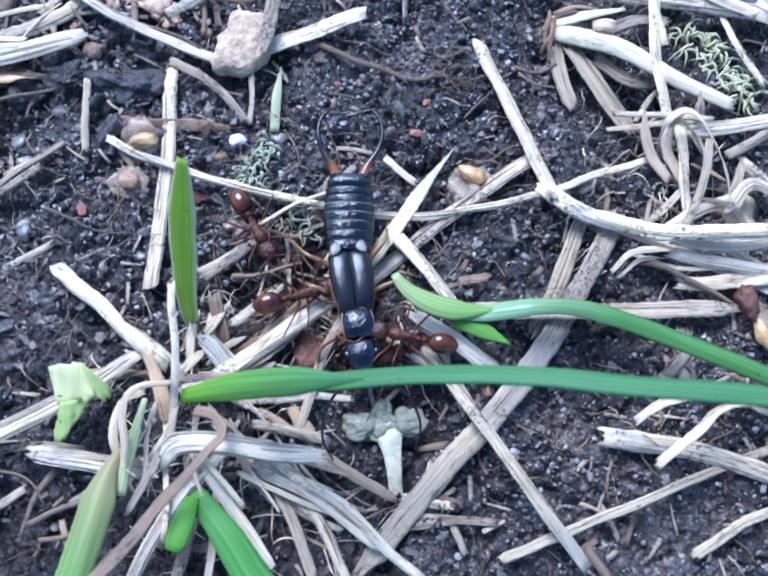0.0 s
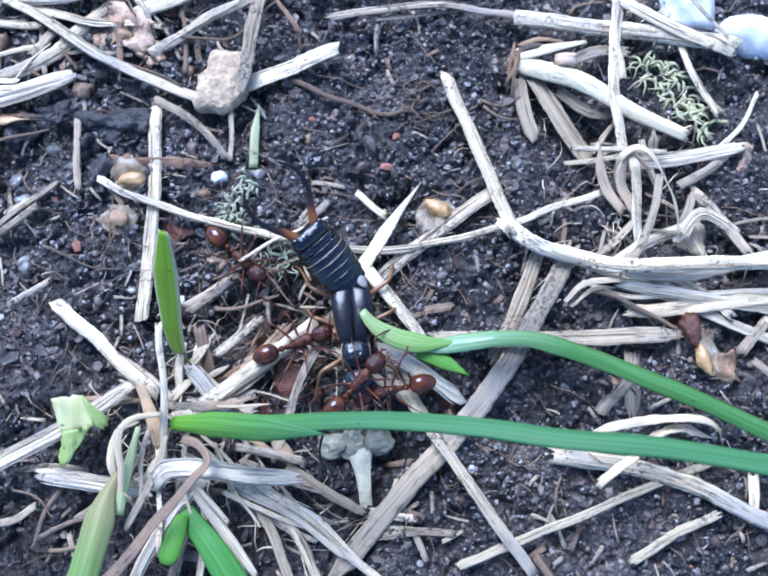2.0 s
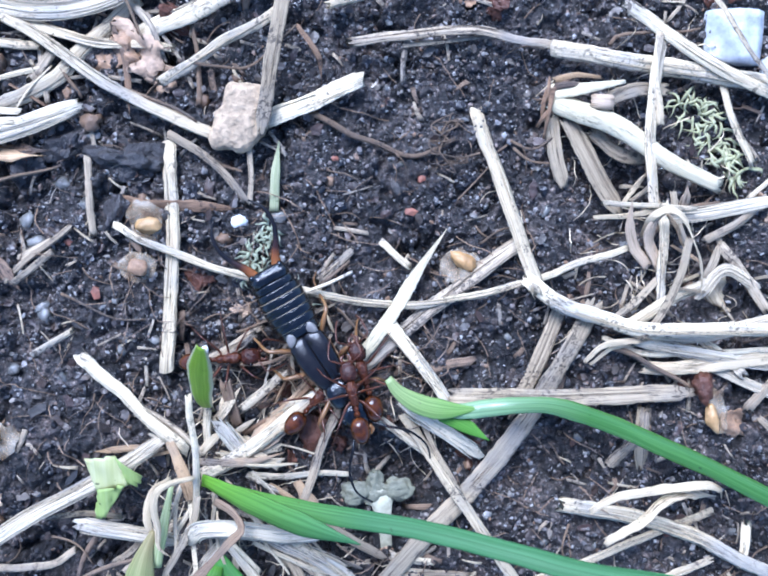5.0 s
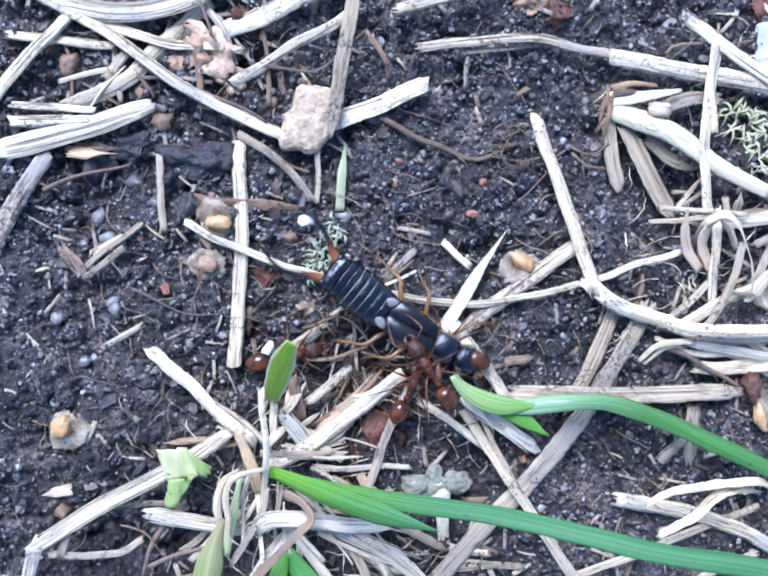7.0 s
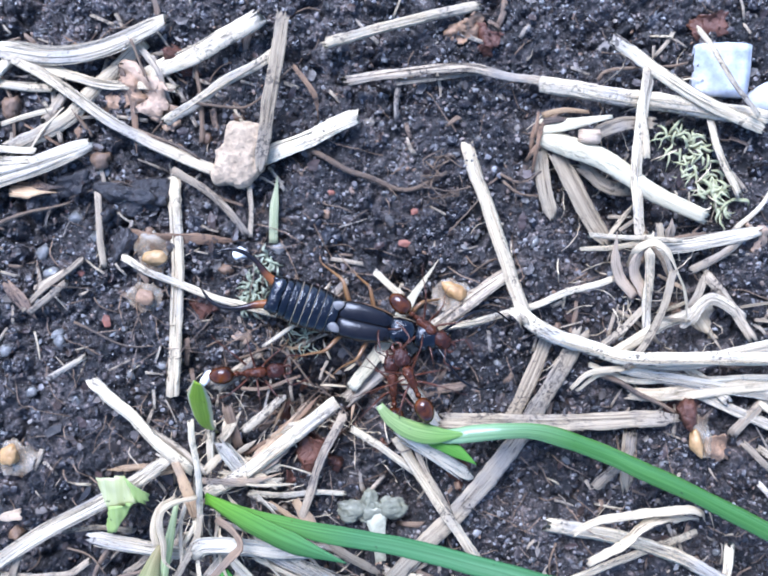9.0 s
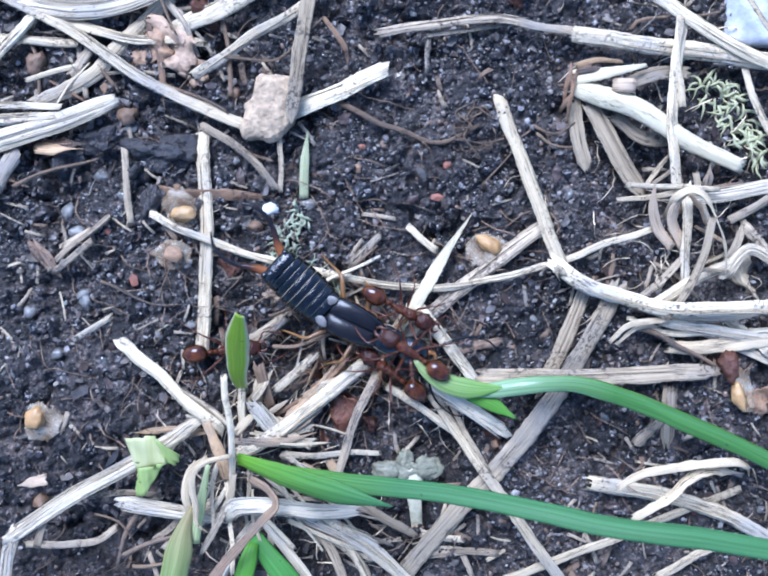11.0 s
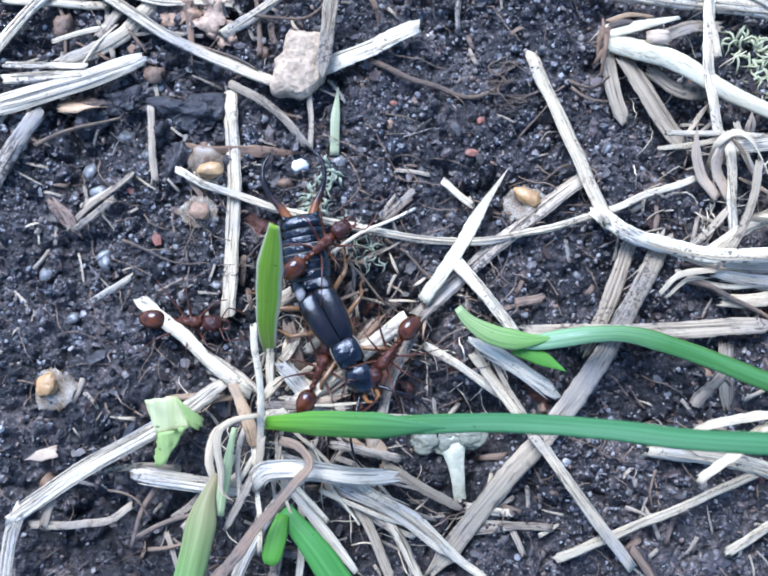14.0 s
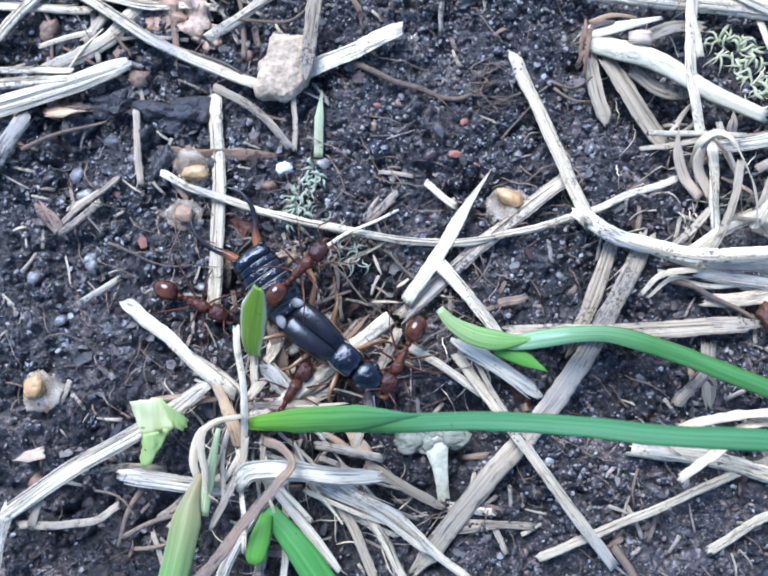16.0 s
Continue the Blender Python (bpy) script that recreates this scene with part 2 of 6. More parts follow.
def soil_material():
    """Damp dark loam: black wet patches, drier brown ones, crumbs that shine a little."""
    m, t, b = nodes_of("dark_soil", 0.4, 0.55)
    co = t.nodes.new("ShaderNodeTexCoord")
    big = noisy(t, spread(t, co.outputs["Object"], (95, 95, 95), False), 1.0, 4.0, 0.6)
    tint = noisy(t, spread(t, co.outputs["Object"], (210, 210, 210), False), 1.0, 3.0)
    fine = noisy(t, spread(t, co.outputs["Object"], (1500, 1500, 1500), False), 1.0, 7.0, 0.7)
    dust = noisy(t, spread(t, co.outputs["Object"], (5200, 5200, 5200), False), 1.0, 4.0, 0.65)
    base = ramp(t, big, (0.36, (0.010, 0.0088, 0.0082)), (0.5, (0.033, 0.0275, 0.0245)), (0.64, (0.075, 0.063, 0.055)))
    base = mixed(t, ramp(t, tint, (0.5, (0, 0, 0)), (0.72, (0.5, 0.5, 0.5))), base, (0.052, 0.038, 0.029))
    clot = noisy(t, spread(t, co.outputs["Object"], (430, 430, 430), False), 1.0, 4.0, 0.6)
    base = mixed(t, 1.0, base, ramp(t, clot, (0.36, (0.35, 0.35, 0.35)), (0.5, (0.95, 0.95, 0.95)), (0.64, (2.1, 2.05, 2.0))), "MULTIPLY")
    base = mixed(t, 1.0, base, ramp(t, fine, (0.36, (0.22, 0.22, 0.22)), (0.5, (0.9, 0.9, 0.9)), (0.64, (2.8, 2.7, 2.6))), "MULTIPLY")
    base = mixed(t, 1.0, base, ramp(t, dust, (0.4, (0.5, 0.5, 0.5)), (0.55, (1.1, 1.1, 1.1)), (0.66, (2.4, 2.4, 2.4))), "MULTIPLY")
    t.links.new(base, b.inputs["Base Color"])
    t.links.new(ramp(t, fine, (0.4, (0.62, 0.62, 0.62)), (0.6, (0.24, 0.24, 0.24))), b.inputs["Roughness"])
    relief(t, b, mixed(t, 0.3, fine, dust), 0.00045, 1.0)
    return m


SOIL = soil_material()
CRUMB = lumps_material("soil_crumb", [(0.008, 0.007, 0.0065), (0.024, 0.02, 0.018), (0.045, 0.0375, 0.034), (0.012, 0.010, 0.009), (0.085, 0.066, 0.054), (0.02, 0.0165, 0.015), (0.10, 0.073, 0.054)], 0.28, 0.6, 2600, 0.00012)
SAND = lumps_material("sand_grain", [(0.24, 0.19, 0.15), (0.15, 0.12, 0.1), (0.3, 0.25, 0.2), (0.2, 0.188, 0.181), (0.34, 0.31, 0.27), (0.0875, 0.075, 0.065), (0.25, 0.231, 0.219), (0.275, 0.163, 0.0875), (0.125, 0.112, 0.106), (0.43, 0.40, 0.355), (0.0625, 0.0525, 0.0475), (0.213, 0.144, 0.0938), (0.25, 0.237, 0.231)], 0.3, 0.5, 2600, 0.00012, True, 0.1)
GLASSY = lumps_material("glassy_grain", [(0.19, 0.18, 0.16), (0.32, 0.295, 0.255), (0.14, 0.125, 0.105), (0.26, 0.21, 0.15), (0.44, 0.41, 0.36)], 0.16, 0.6, 1500, 0.0001, True, 0.35)
SCRAP = lumps_material("rotted_leaf_scrap", [(0.03, 0.022, 0.017), (0.09, 0.066, 0.048), (0.02, 0.017, 0.015), (0.13, 0.105, 0.08), (0.06, 0.034, 0.021), (0.04, 0.035, 0.031), (0.24, 0.2, 0.155), (0.03, 0.025, 0.022), (0.09, 0.047, 0.029)], 0.28, 0.55, 2200, 0.0002)
LUMP = lumps_material("soil_lump", [(0.022, 0.019, 0.017), (0.05, 0.041, 0.036)], 0.34, 0.55, 1600, 0.0007, False)
QUARTZ = lumps_material("white_quartz", [(0.80, 0.775, 0.72), (0.88, 0.86, 0.82)], 0.3, 0.5, 1500, 0.00003, False)
CLEAR = lumps_material("clear_quartz", [(0.19, 0.18, 0.155), (0.33, 0.305, 0.26)], 0.16, 0.6, 1500, 0.0002, False, 0.45)
BROWN_STONE = lumps_material("brown_pebble", [(0.12, 0.075, 0.045), (0.26, 0.16, 0.09)], 0.4, 0.4, 1800, 0.0003, False)
RED_STONE = lumps_material("brick_red_grain", [(0.2, 0.07, 0.04), (0.28, 0.12, 0.075)], 0.55, 0.4, 1500, 0.00003, False)
BEIGE = lumps_material("beige_clod", [(0.47, 0.345, 0.215), (0.49, 0.36, 0.225)], 0.85, 0.2, 1500, 0.0004, False)
SEED = lumps_material("amber_seed", [(0.36, 0.19, 0.06), (0.47, 0.29, 0.12)], 0.35, 0.45, 900, 0.0003, False)
RUST = lumps_material("rust_brown_husk", [(0.075, 0.029, 0.016), (0.15, 0.062, 0.034)], 0.35, 0.35, 1800, 0.0004, False)
TAN = lumps_material("tan_husk", [(0.32, 0.185, 0.095), (0.46, 0.31, 0.19)], 0.45, 0.4, 1500, 0.0003, False)
CHIP = lumps_material("white_chip", [(0.50, 0.495, 0.485), (0.53, 0.525, 0.515)], 0.4, 0.35, 900, 0.00012, False)
GREY_SEED = lumps_material("grey_green_seedling", [(0.19, 0.18, 0.11), (0.23, 0.215, 0.14)], 0.4, 0.45, 1100, 0.0004, False)
LEAF_SCRAP = green_material("pale_leaf_scrap", (0.63, 0.60, 0.33), (0.57, 0.555, 0.26), (0.5, 0.5, 0.2))
LEAF_FOLD = green_material("yellow_green_fold", (0.42, 0.50, 0.18), (0.38, 0.46, 0.14), (0.33, 0.42, 0.11))
PALE_STEM = lumps_material("ivory_stem", [(0.46, 0.42, 0.27), (0.5, 0.46, 0.31)], 0.45, 0.35, 1500, 0.0002, False)


def husk_material():
    m, t, b = nodes_of("papery_husk", 0.4, 0.25)
    co = t.nodes.new("ShaderNodeTexCoord")
    n = noisy(t, spread(t, co.outputs["Object"], (900, 900, 900)), 1.0, 4.0)
    t.links.new(ramp(t, n, (0.36, (0.24, 0.15, 0.08)), (0.5, (0.5, 0.38, 0.24)), (0.66, (0.78, 0.68, 0.52))), b.inputs["Base Color"])
    relief(t, b, n, 0.00006)
    clear = t.nodes.new("ShaderNodeBsdfTransparent")
    mx = t.nodes.new("ShaderNodeMixShader")
    mx.inputs[0].default_value = 0.72
    t.links.new(b.outputs[0], mx.inputs[1])
    t.links.new(clear.outputs[0], mx.inputs[2])
    t.links.new(mx.outputs[0], t.nodes["Material Output"].inputs["Surface"])
    return m


HUSK = husk_material()


def shell_material(name, dark, light, rough, spec, size=1800, bump=0.00002, coat=0.0, deep=0.0):
    m, t, b = nodes_of(name, rough, spec)
    co = t.nodes.new("ShaderNodeTexCoord")
    n = noisy(t, spread(t, co.outputs["Object"], (size, size, size)), 1.0, 4.0)
    t.links.new(ramp(t, n, (0.3, dark), (0.7, light)), b.inputs["Base Color"])
    relief(t, b, n, bump)
    b.inputs["Coat Weight"].default_value = coat
    b.inputs["Coat Roughness"].default_value = 0.12
    if deep:
        b.inputs["Subsurface Weight"].default_value = deep
        b.inputs["Subsurface Radius"].default_value = (0.0006, 0.0002, 0.0001)
        b.inputs["Subsurface Scale"].default_value = 0.6
    return m


BLACK = shell_material("black_shell", (0.0012, 0.0012, 0.0016), (0.0025, 0.0025, 0.0035), 0.08, 0.6, 2600, 0.0001, 0.0)
WING = shell_material("dark_wing_case", (0.002, 0.002, 0.003), (0.010, 0.008, 0.008), 0.24, 0.38, 1100, 0.00004, 0.0)
PALE_WING = shell_material("pale_wing_tip", (0.06, 0.055, 0.05), (0.14, 0.128, 0.115), 0.38, 0.4)
SEAM = shell_material("pale_membrane", (0.22, 0.165, 0.10), (0.34, 0.27, 0.18), 0.4, 0.5)
AMBER = shell_material("amber_horn", (0.34, 0.13, 0.03), (0.46, 0.2, 0.05), 0.3, 0.55, 1500, 0.00001, 0.2, 0.2)
LEG = shell_material("amber_leg", (0.12, 0.055, 0.018), (0.24, 0.125, 0.045), 0.3, 0.5, 1500, 0.00002, 0.0)
ANT_RED = shell_material("rust_red_shell", (0.0263, 0.006, 0.00225), (0.0975, 0.0263, 0.00675), 0.2, 0.3, 4200, 0.00018, 0.0)
ANT_HEAD = shell_material("dark_ant_head", (0.015, 0.0045, 0.00225), (0.0562, 0.0142, 0.00525), 0.2, 0.3, 4200, 0.00014, 0.0)
ANT_DARK = shell_material("dark_red_gaster", (0.014, 0.0036, 0.0016), (0.115, 0.033, 0.007), 0.1, 0.4, 1500, 0.000005, 0.0)
ANT_LEG = shell_material("red_amber_leg", (0.045, 0.013, 0.006), (0.11, 0.036, 0.014), 0.3, 0.45, 2000, 0.00002, 0.0)


def horn_material():
    """Forceps: amber at the root, black towards the tip."""
    m, t, b = nodes_of("forceps_horn", 0.22, 0.36)
    co = t.nodes.new("ShaderNodeTexCoord")
    sep = t.nodes.new("ShaderNodeSeparateXYZ")
    t.links.new(co.outputs["UV"], sep.inputs[0])
    n = t.nodes.new("ShaderNodeMath")
    n.operation = "MULTIPLY"
    n.inputs[1].default_value = 0.2
    t.links.new(sep.outputs[0], n.inputs[0])
    t.links.new(ramp(t, n.outputs[0], (0.0, (0.22, 0.08, 0.02)), (0.13, (0.16, 0.052, 0.013)), (0.24, (0.03, 0.012, 0.008)), (0.4, (0.008, 0.006, 0.006))), b.inputs["Base Color"])
    return m


HORN = horn_material()


# ---- building tools (all in millimetres) ----
def ground(x, y):
    """Height of the soil at a place."""
    p = Vector((x, y, 0))
    h = 0.55 * noise.noise(p / 9) + 0.35 * noise.noise(p / 3.6 + Vector((7, 3, 1))) + 0.2 * noise.noise(p / 1.4)
    for cx, cy, r, d in HOLLOWS:
        h -= d * math.exp(-((x - cx) ** 2 + (y - cy) ** 2) / (r * r))
    return h - 0.15


HOLLOWS = [(-20.4, 2.1, 4.2, 2.6), (-5.6, 14.0, 2.4, 1.5), (2.1, 4.0, 2.6, 1.0), (-1.0, 13.0, 3.0, 2.2), (-8.9, 10.0, 1.6, 2.2), (-14.0, 1.5, 4.0, 2.8), (3.5, 7.0, 2.4, 2.0), (-3.0, 3.0, 2.3, 1.9), (-6.5, 1.0, 2.0, 1.6), (4.5, 21.6, 2.2, 0.9), (18.5, 27.0, 3.0, 1.2), (23.0, 18.5, 3.0, 1.4), (-12.0, 29.5, 2.0, 1.2), (2.0, 36.0, 4.0, 1.2), (-4.5, 36.5, 1.8, 1.6), (12.0, 8.0, 2.6, 0.8), (-17.5, 26.5, 2.4, 0.7)]


def smooth_path(points, step):
    """Points along a smooth curve through the given ones."""
    p = [Vector(q) for q in points]
    p = [2 * p[0] - p[1], *p, 2 * p[-1] - p[-2]]
    out = []
    for a, b, c, d in zip(p, p[1:], p[2:], p[3:]):
        n = max(2, int((c - b).length / step))
        for i in range(n):
            u = i / n
            out.append(0.5 * ((2 * b) + (c - a) * u + (2 * a - 5 * b + 4 * c - d) * u * u + (3 * b - a - 3 * c + d) * u ** 3))
    return [*out, p[-2]]


def mesh_of(name, verts, faces, material, uvs=None, smooth=True):
    """A mesh from millimetres; uvs: one for each vertex."""
    me = bpy.data.meshes.new(name)
    me.from_pydata([(MM * x, MM * y, MM * z) for x, y, z in verts], [], faces)
    if uvs:
        layer = me.uv_layers.new(name="UVMap")
        flat = np.array(uvs, dtype=np.float32)
        idx = np.zeros(len(me.loops), dtype=np.int32)
        me.loops.foreach_get("vertex_index", idx)
        layer.data.foreach_set("uv", flat[idx].ravel())
    me.materials.append(material)
    if smooth:
        me.polygons.foreach_set("use_smooth", [True] * len(me.polygons))
    return me


def swept(points, width, thick, rng, kind="tube", taper=(1, 1), fray=0.0, step=0.45, arch=0.25, around=14, ridges=0.0, roll=0.0, origin=None, wobble=0.0, rag=0.0, twist=0.0):
    """Verts, faces and uvs of a tube or leaf strip swept along a curve. width and thick in mm; twist in degrees, for leaves that turn and curl on the way."""
    path = smooth_path(points, step)
    o = Vector(origin) if origin is not None else Vector((0, 0, 0))
    n = len(path)
    verts, uvs, faces = [], [], []
    if kind == "tube":
        ring = [(math.cos(2 * math.pi * k / around), math.sin(2 * math.pi * k / around)) for k in range(around)]
        bumps = [1 + ridges * rng.uniform(-1, 1) for _ in ring]
        ring = [(c * b, s * b) for (c, s), b in zip(ring, bumps)]
    else:
        half = around // 2
        xs = [-1 + 2 * k / (half - 1) for k in range(half)]
        lift = [ridges * rng.uniform(-1, 1) for _ in xs]
        top = [(x, arch * (1 - x * x) + r) for x, r in zip(xs, lift)]
        gap = thick / width * 2
        ring = [*top, *[(x, h - gap) for x, h in reversed(top)]]
    m = len(ring)
    ends = [[rng.uniform(0, fray) * width for _ in ring] for _ in range(2)]
    length, seed = 0.0, rng.uniform(0, 100)
    for i, c in enumerate(path):
        a, b = path[max(0, i - 1)], path[min(n - 1, i + 1)]
        tan = (b - a).normalized()
        side = tan.cross(Vector((0, 0, 1)))
        side = side.normalized() if side.length > 0.05 else Vector((1, 0, 0))
        up = side.cross(tan)
        if roll or twist:
            r = radians(roll + twist * noise.noise(Vector((length * 0.28, seed, 13))))
            side, up = side * math.cos(r) + up * math.sin(r), up * math.cos(r) - side * math.sin(r)
        if i:
            length += (c - path[i - 1]).length
        u = i / (n - 1)
        w = width / 2 * (taper[0] + (taper[1] - taper[0]) * u) if not callable(taper) else width / 2 * taper(u)
        w *= 1 + 0.1 * noise.noise(Vector((length * 0.5, seed, 0)))
        bow = 1 + 1.6 * noise.noise(Vector((length * 0.45, seed, 21))) if twist else 1
        c = c + wobble * (side * noise.noise(Vector((length * 0.35, seed, 5))) + up * 0.4 * noise.noise(Vector((length * 0.35, seed, 9))))
        for k, (x, h) in enumerate(ring):
            if kind == "tube":
                y = h * thick / width
            else:
                y = h * bow if k < m // 2 else (h + gap) * bow - gap
            tear = 1 + rag * (noise.noise(Vector((length * 2.6, seed + 3 * x, h))) + 0.6 * noise.noise(Vector((length * 6.5, seed + 5 * x, h)))) if rag else 1
            v = c + side * (x * w * tear) + up * (y * w * tear)
            if i == 0:
                v = v - tan * ends[0][k]
            elif i == n - 1:
                v = v + tan * ends[1][k]
            verts.append(tuple(v - o))
            uvs.append((length, (x + 1) / 2 + (0.37 if h < 0 else 0)))
    for i in range(n - 1):
        for k in range(m):
            k2 = (k + 1) % m
            faces.append((i * m + k, (i + 1) * m + k, (i + 1) * m + k2, i * m + k2))
    if kind == "tube":
        faces += [tuple(range(m)), tuple(range((n - 1) * m + m - 1, (n - 1) * m - 1, -1))]
    else:
        for base in (0, (n - 1) * m):
            for k in range(m // 2 - 1):
                q = (base + k, base + k + 1, base + m - 2 - k, base + m - 1 - k)
                faces.append(q if base == 0 else q[::-1])
    return verts, faces, uvs


def joined(*pieces):
    verts, faces, uvs = [], [], []
    for v, f, u in pieces:
        k = len(verts)
        verts += v
        uvs += u
        faces += [tuple(i + k for i in q) for q in f]
    return verts, faces, uvs


def part(name, data, material, parent, label="", at=(0, 0, 0)):
    """Links verts, faces and uvs as one mesh under a thing or under a part."""
    verts, faces, uvs = data
    ob = new(name, mesh_of(name, verts, faces, material, uvs))
    ob.location = [MM * a for a in at]
    ob.parent = parent
    return tagged(ob, label)


def lathe(profile, around=20, flat=2.2, bumps=0.0, rng=None):
    """A body along y: profile rows (y, half width, half height, z)."""
    verts, faces, uvs = [], [], []
    for y, w, h, z, *shift in profile:
        x0 = shift[0] if shift else 0.0
        for k in range(around):
            a = 2 * math.pi * k / around
            c, s = math.cos(a), math.sin(a)
            e = 2 / flat
            f = 1 + (rng.uniform(-bumps, bumps) if rng else 0)
            verts.append((x0 + w * f * math.copysign(abs(c) ** e, c), y, z + h * f * math.copysign(abs(s) ** e, s)))
            uvs.append((y, k / around))
    n = len(profile)
    for i in range(n - 1):
        for k in range(around):
            k2 = (k + 1) % around
            faces.append((i * around + k, i * around + k2, (i + 1) * around + k2, (i + 1) * around + k))
    faces += [tuple(range(around - 1, -1, -1)), tuple(range((n - 1) * around, n * around))]
    return verts, faces, uvs


def egg(y0, y1, w, h, z=0.0, power=2.0, skew=0.0, rows=11, around=18):
    """An egg-shaped body between two places on y."""
    prof = []
    for i in range(rows):
        u = 0.5 - 0.5 * math.cos(math.pi * (i + 0.12) / (rows - 1 + 0.24))
        s = max(0.02, 1 - abs(2 * u - 1) ** power) ** (1 / power)
        s *= 1 + skew * (u - 0.5)
        prof.append((y0 + (y1 - y0) * u, w * s, h * s, z))
    return lathe(prof, around)


def stone(rx, ry, rz, rng, rough=0.25, level=2, freq=1.0):
    """An uneven pebble about the origin, resting near z = 0."""
    bm = bmesh.new()
    bmesh.ops.create_icosphere(bm, subdivisions=level, radius=1.0)
    off = Vector((rng.uniform(0, 90), rng.uniform(0, 90), rng.uniform(0, 90)))
    for v in bm.verts:
        d = v.co.normalized()
        v.co = d * (1 + rough * noise.noise(d * freq * 1.3 + off) + 0.4 * rough * noise.noise(d * freq * 3.1 + off))
        v.co = Vector((v.co.x * rx, v.co.y * ry, v.co.z * rz))
    verts = [tuple(v.co) for v in bm.verts]
    faces = [tuple(w.index for w in f.verts) for f in bm.faces]
    bm.free()
    return verts, faces, [(v[0], v[1]) for v in verts]


# ---- the ground ----
def graded(lo, hi, step, far):
    a = list(np.arange(lo, hi + step / 2, step))
    d = step
    left, right = [], []
    x0, x1 = a[0], a[-1]
    while x1 < far:
        d *= 1.3
        x0, x1 = x0 - d, x1 + d
        left.append(x0)
        right.append(x1)
    return left[::-1] + a + right


def surface(x, y):
    """Height of the soil with its lumps, gaps and grain."""
    p = Vector((x, y, 0))
    q = p + 0.35 * Vector((noise.noise(p / 0.9), noise.noise(p / 0.9 + Vector((9, 9, 9))), 0))
    lump = 0.5 + noise.noise(p / 5 + Vector((3, 8, 2)))
    h = ground(x, y) + 1.05 * lump * (0.55 - noise.voronoi(q / 1.1)[0][0]) + 0.4 * (0.5 - noise.voronoi(q / 0.48)[0][0])
    h += 0.2 * noise.noise(p / 0.32) + 0.1 * noise.noise(p / 0.15)
    near_lumps = noise.voronoi(q / 2.3)[0]
    gap = max(0.0, 1 - (near_lumps[1] - near_lumps[0]) / 0.3)
    return h + 0.2 - 1.2 * gap * max(0.0, 0.35 + noise.noise(p / 4 + Vector((1, 5, 8))))


def build_ground():
    xs, ys = graded(-30, 33, 0.12, 6000), graded(-8, 44, 0.12, 6000)
    verts = []
    for y in ys:
        for x in xs:
            near = -32 < x < 35 and -10 < y < 46
            verts.append((x, y, surface(x, y) if near else ground(x, y)))
    w = len(xs)
    faces = [(j * w + i, j * w + i + 1, (j + 1) * w + i + 1, (j + 1) * w + i) for j in range(len(ys) - 1) for i in range(w - 1)]
    ob = new("ground", mesh_of("ground", verts, faces, SOIL))
    tagged(ob, "dark damp loamy soil with sand and crumbs", "ground", "", "structure")


build_ground()


def scatter(name, count, sizes, material, label, category, seed, level, sink=0.3, smooth=True, clump=0.0, bare=()):
    """Countless grains over the soil, as one mesh; bare: places and reaches where they are few."""
    rng = np.random.default_rng(seed)
    bm = bmesh.new()
    bmesh.ops.create_icosphere(bm, subdivisions=level, radius=1.0)
    base = np.array([v.co[:] for v in bm.verts])
    tri = np.array([[v.index for v in f.verts] for f in bm.faces])
    bm.free()
    nv = len(base)
    xy = np.stack([rng.uniform(-29.5, 32.5, count * 3), rng.uniform(-6, 43.5, count * 3)], 1)
    keep = [i for i in range(count * 3) if noise.noise(Vector((xy[i, 0] / 4, xy[i, 1] / 4, seed))) * clump > rng.uniform(-1, 1) * 0.7 - 0.15]
    keep = [i for i in keep if all(rng.random() > 0.85 * math.exp(-(((xy[i, 0] - cx) ** 2 + (xy[i, 1] - cy) ** 2) / r ** 2) ** 2) for cx, cy, r in bare)]
    xy = xy[keep[:count]]
    count = len(xy)
    size = sizes[0] + (sizes[1] - sizes[0]) * rng.random(count) ** 3.5
    z = np.array([surface(*p) for p in xy])
    bumps = 1 + rng.normal(0, 0.22, (count, nv, 1)).clip(-0.45, 0.45)
    v = base[None] * bumps * (size[:, None, None] * rng.uniform(0.45, 1.4, (count, 1, 3)))
    a = rng.uniform(0, 6.283, count)
    c, s = np.cos(a)[:, None], np.sin(a)[:, None]
    v = np.stack([v[..., 0] * c - v[..., 1] * s, v[..., 0] * s + v[..., 1] * c, v[..., 2] * 0.85], -1)
    v += np.stack([xy[:, 0], xy[:, 1], z + size * (1 - sink) * 0.5], -1)[:, None]
    f = (tri[None] + (np.arange(count) * nv)[:, None, None]).reshape(-1, 3)
    me = bpy.data.meshes.new(name)
    me.vertices.add(count * nv)
    me.vertices.foreach_set("co", (v.reshape(-1) * MM).astype(np.float32))
    me.loops.add(len(f) * 3)
    me.loops.foreach_set("vertex_index", f.reshape(-1).astype(np.int32))
    me.polygons.add(len(f))
    me.polygons.foreach_set("loop_start", np.arange(0, len(f) * 3, 3, dtype=np.int32))
    me.polygons.foreach_set("use_smooth", [smooth] * len(f))
    me.update(calc_edges=True)
    me.materials.append(material)
    tagged(new(name, me), label, category, "", "stuff")


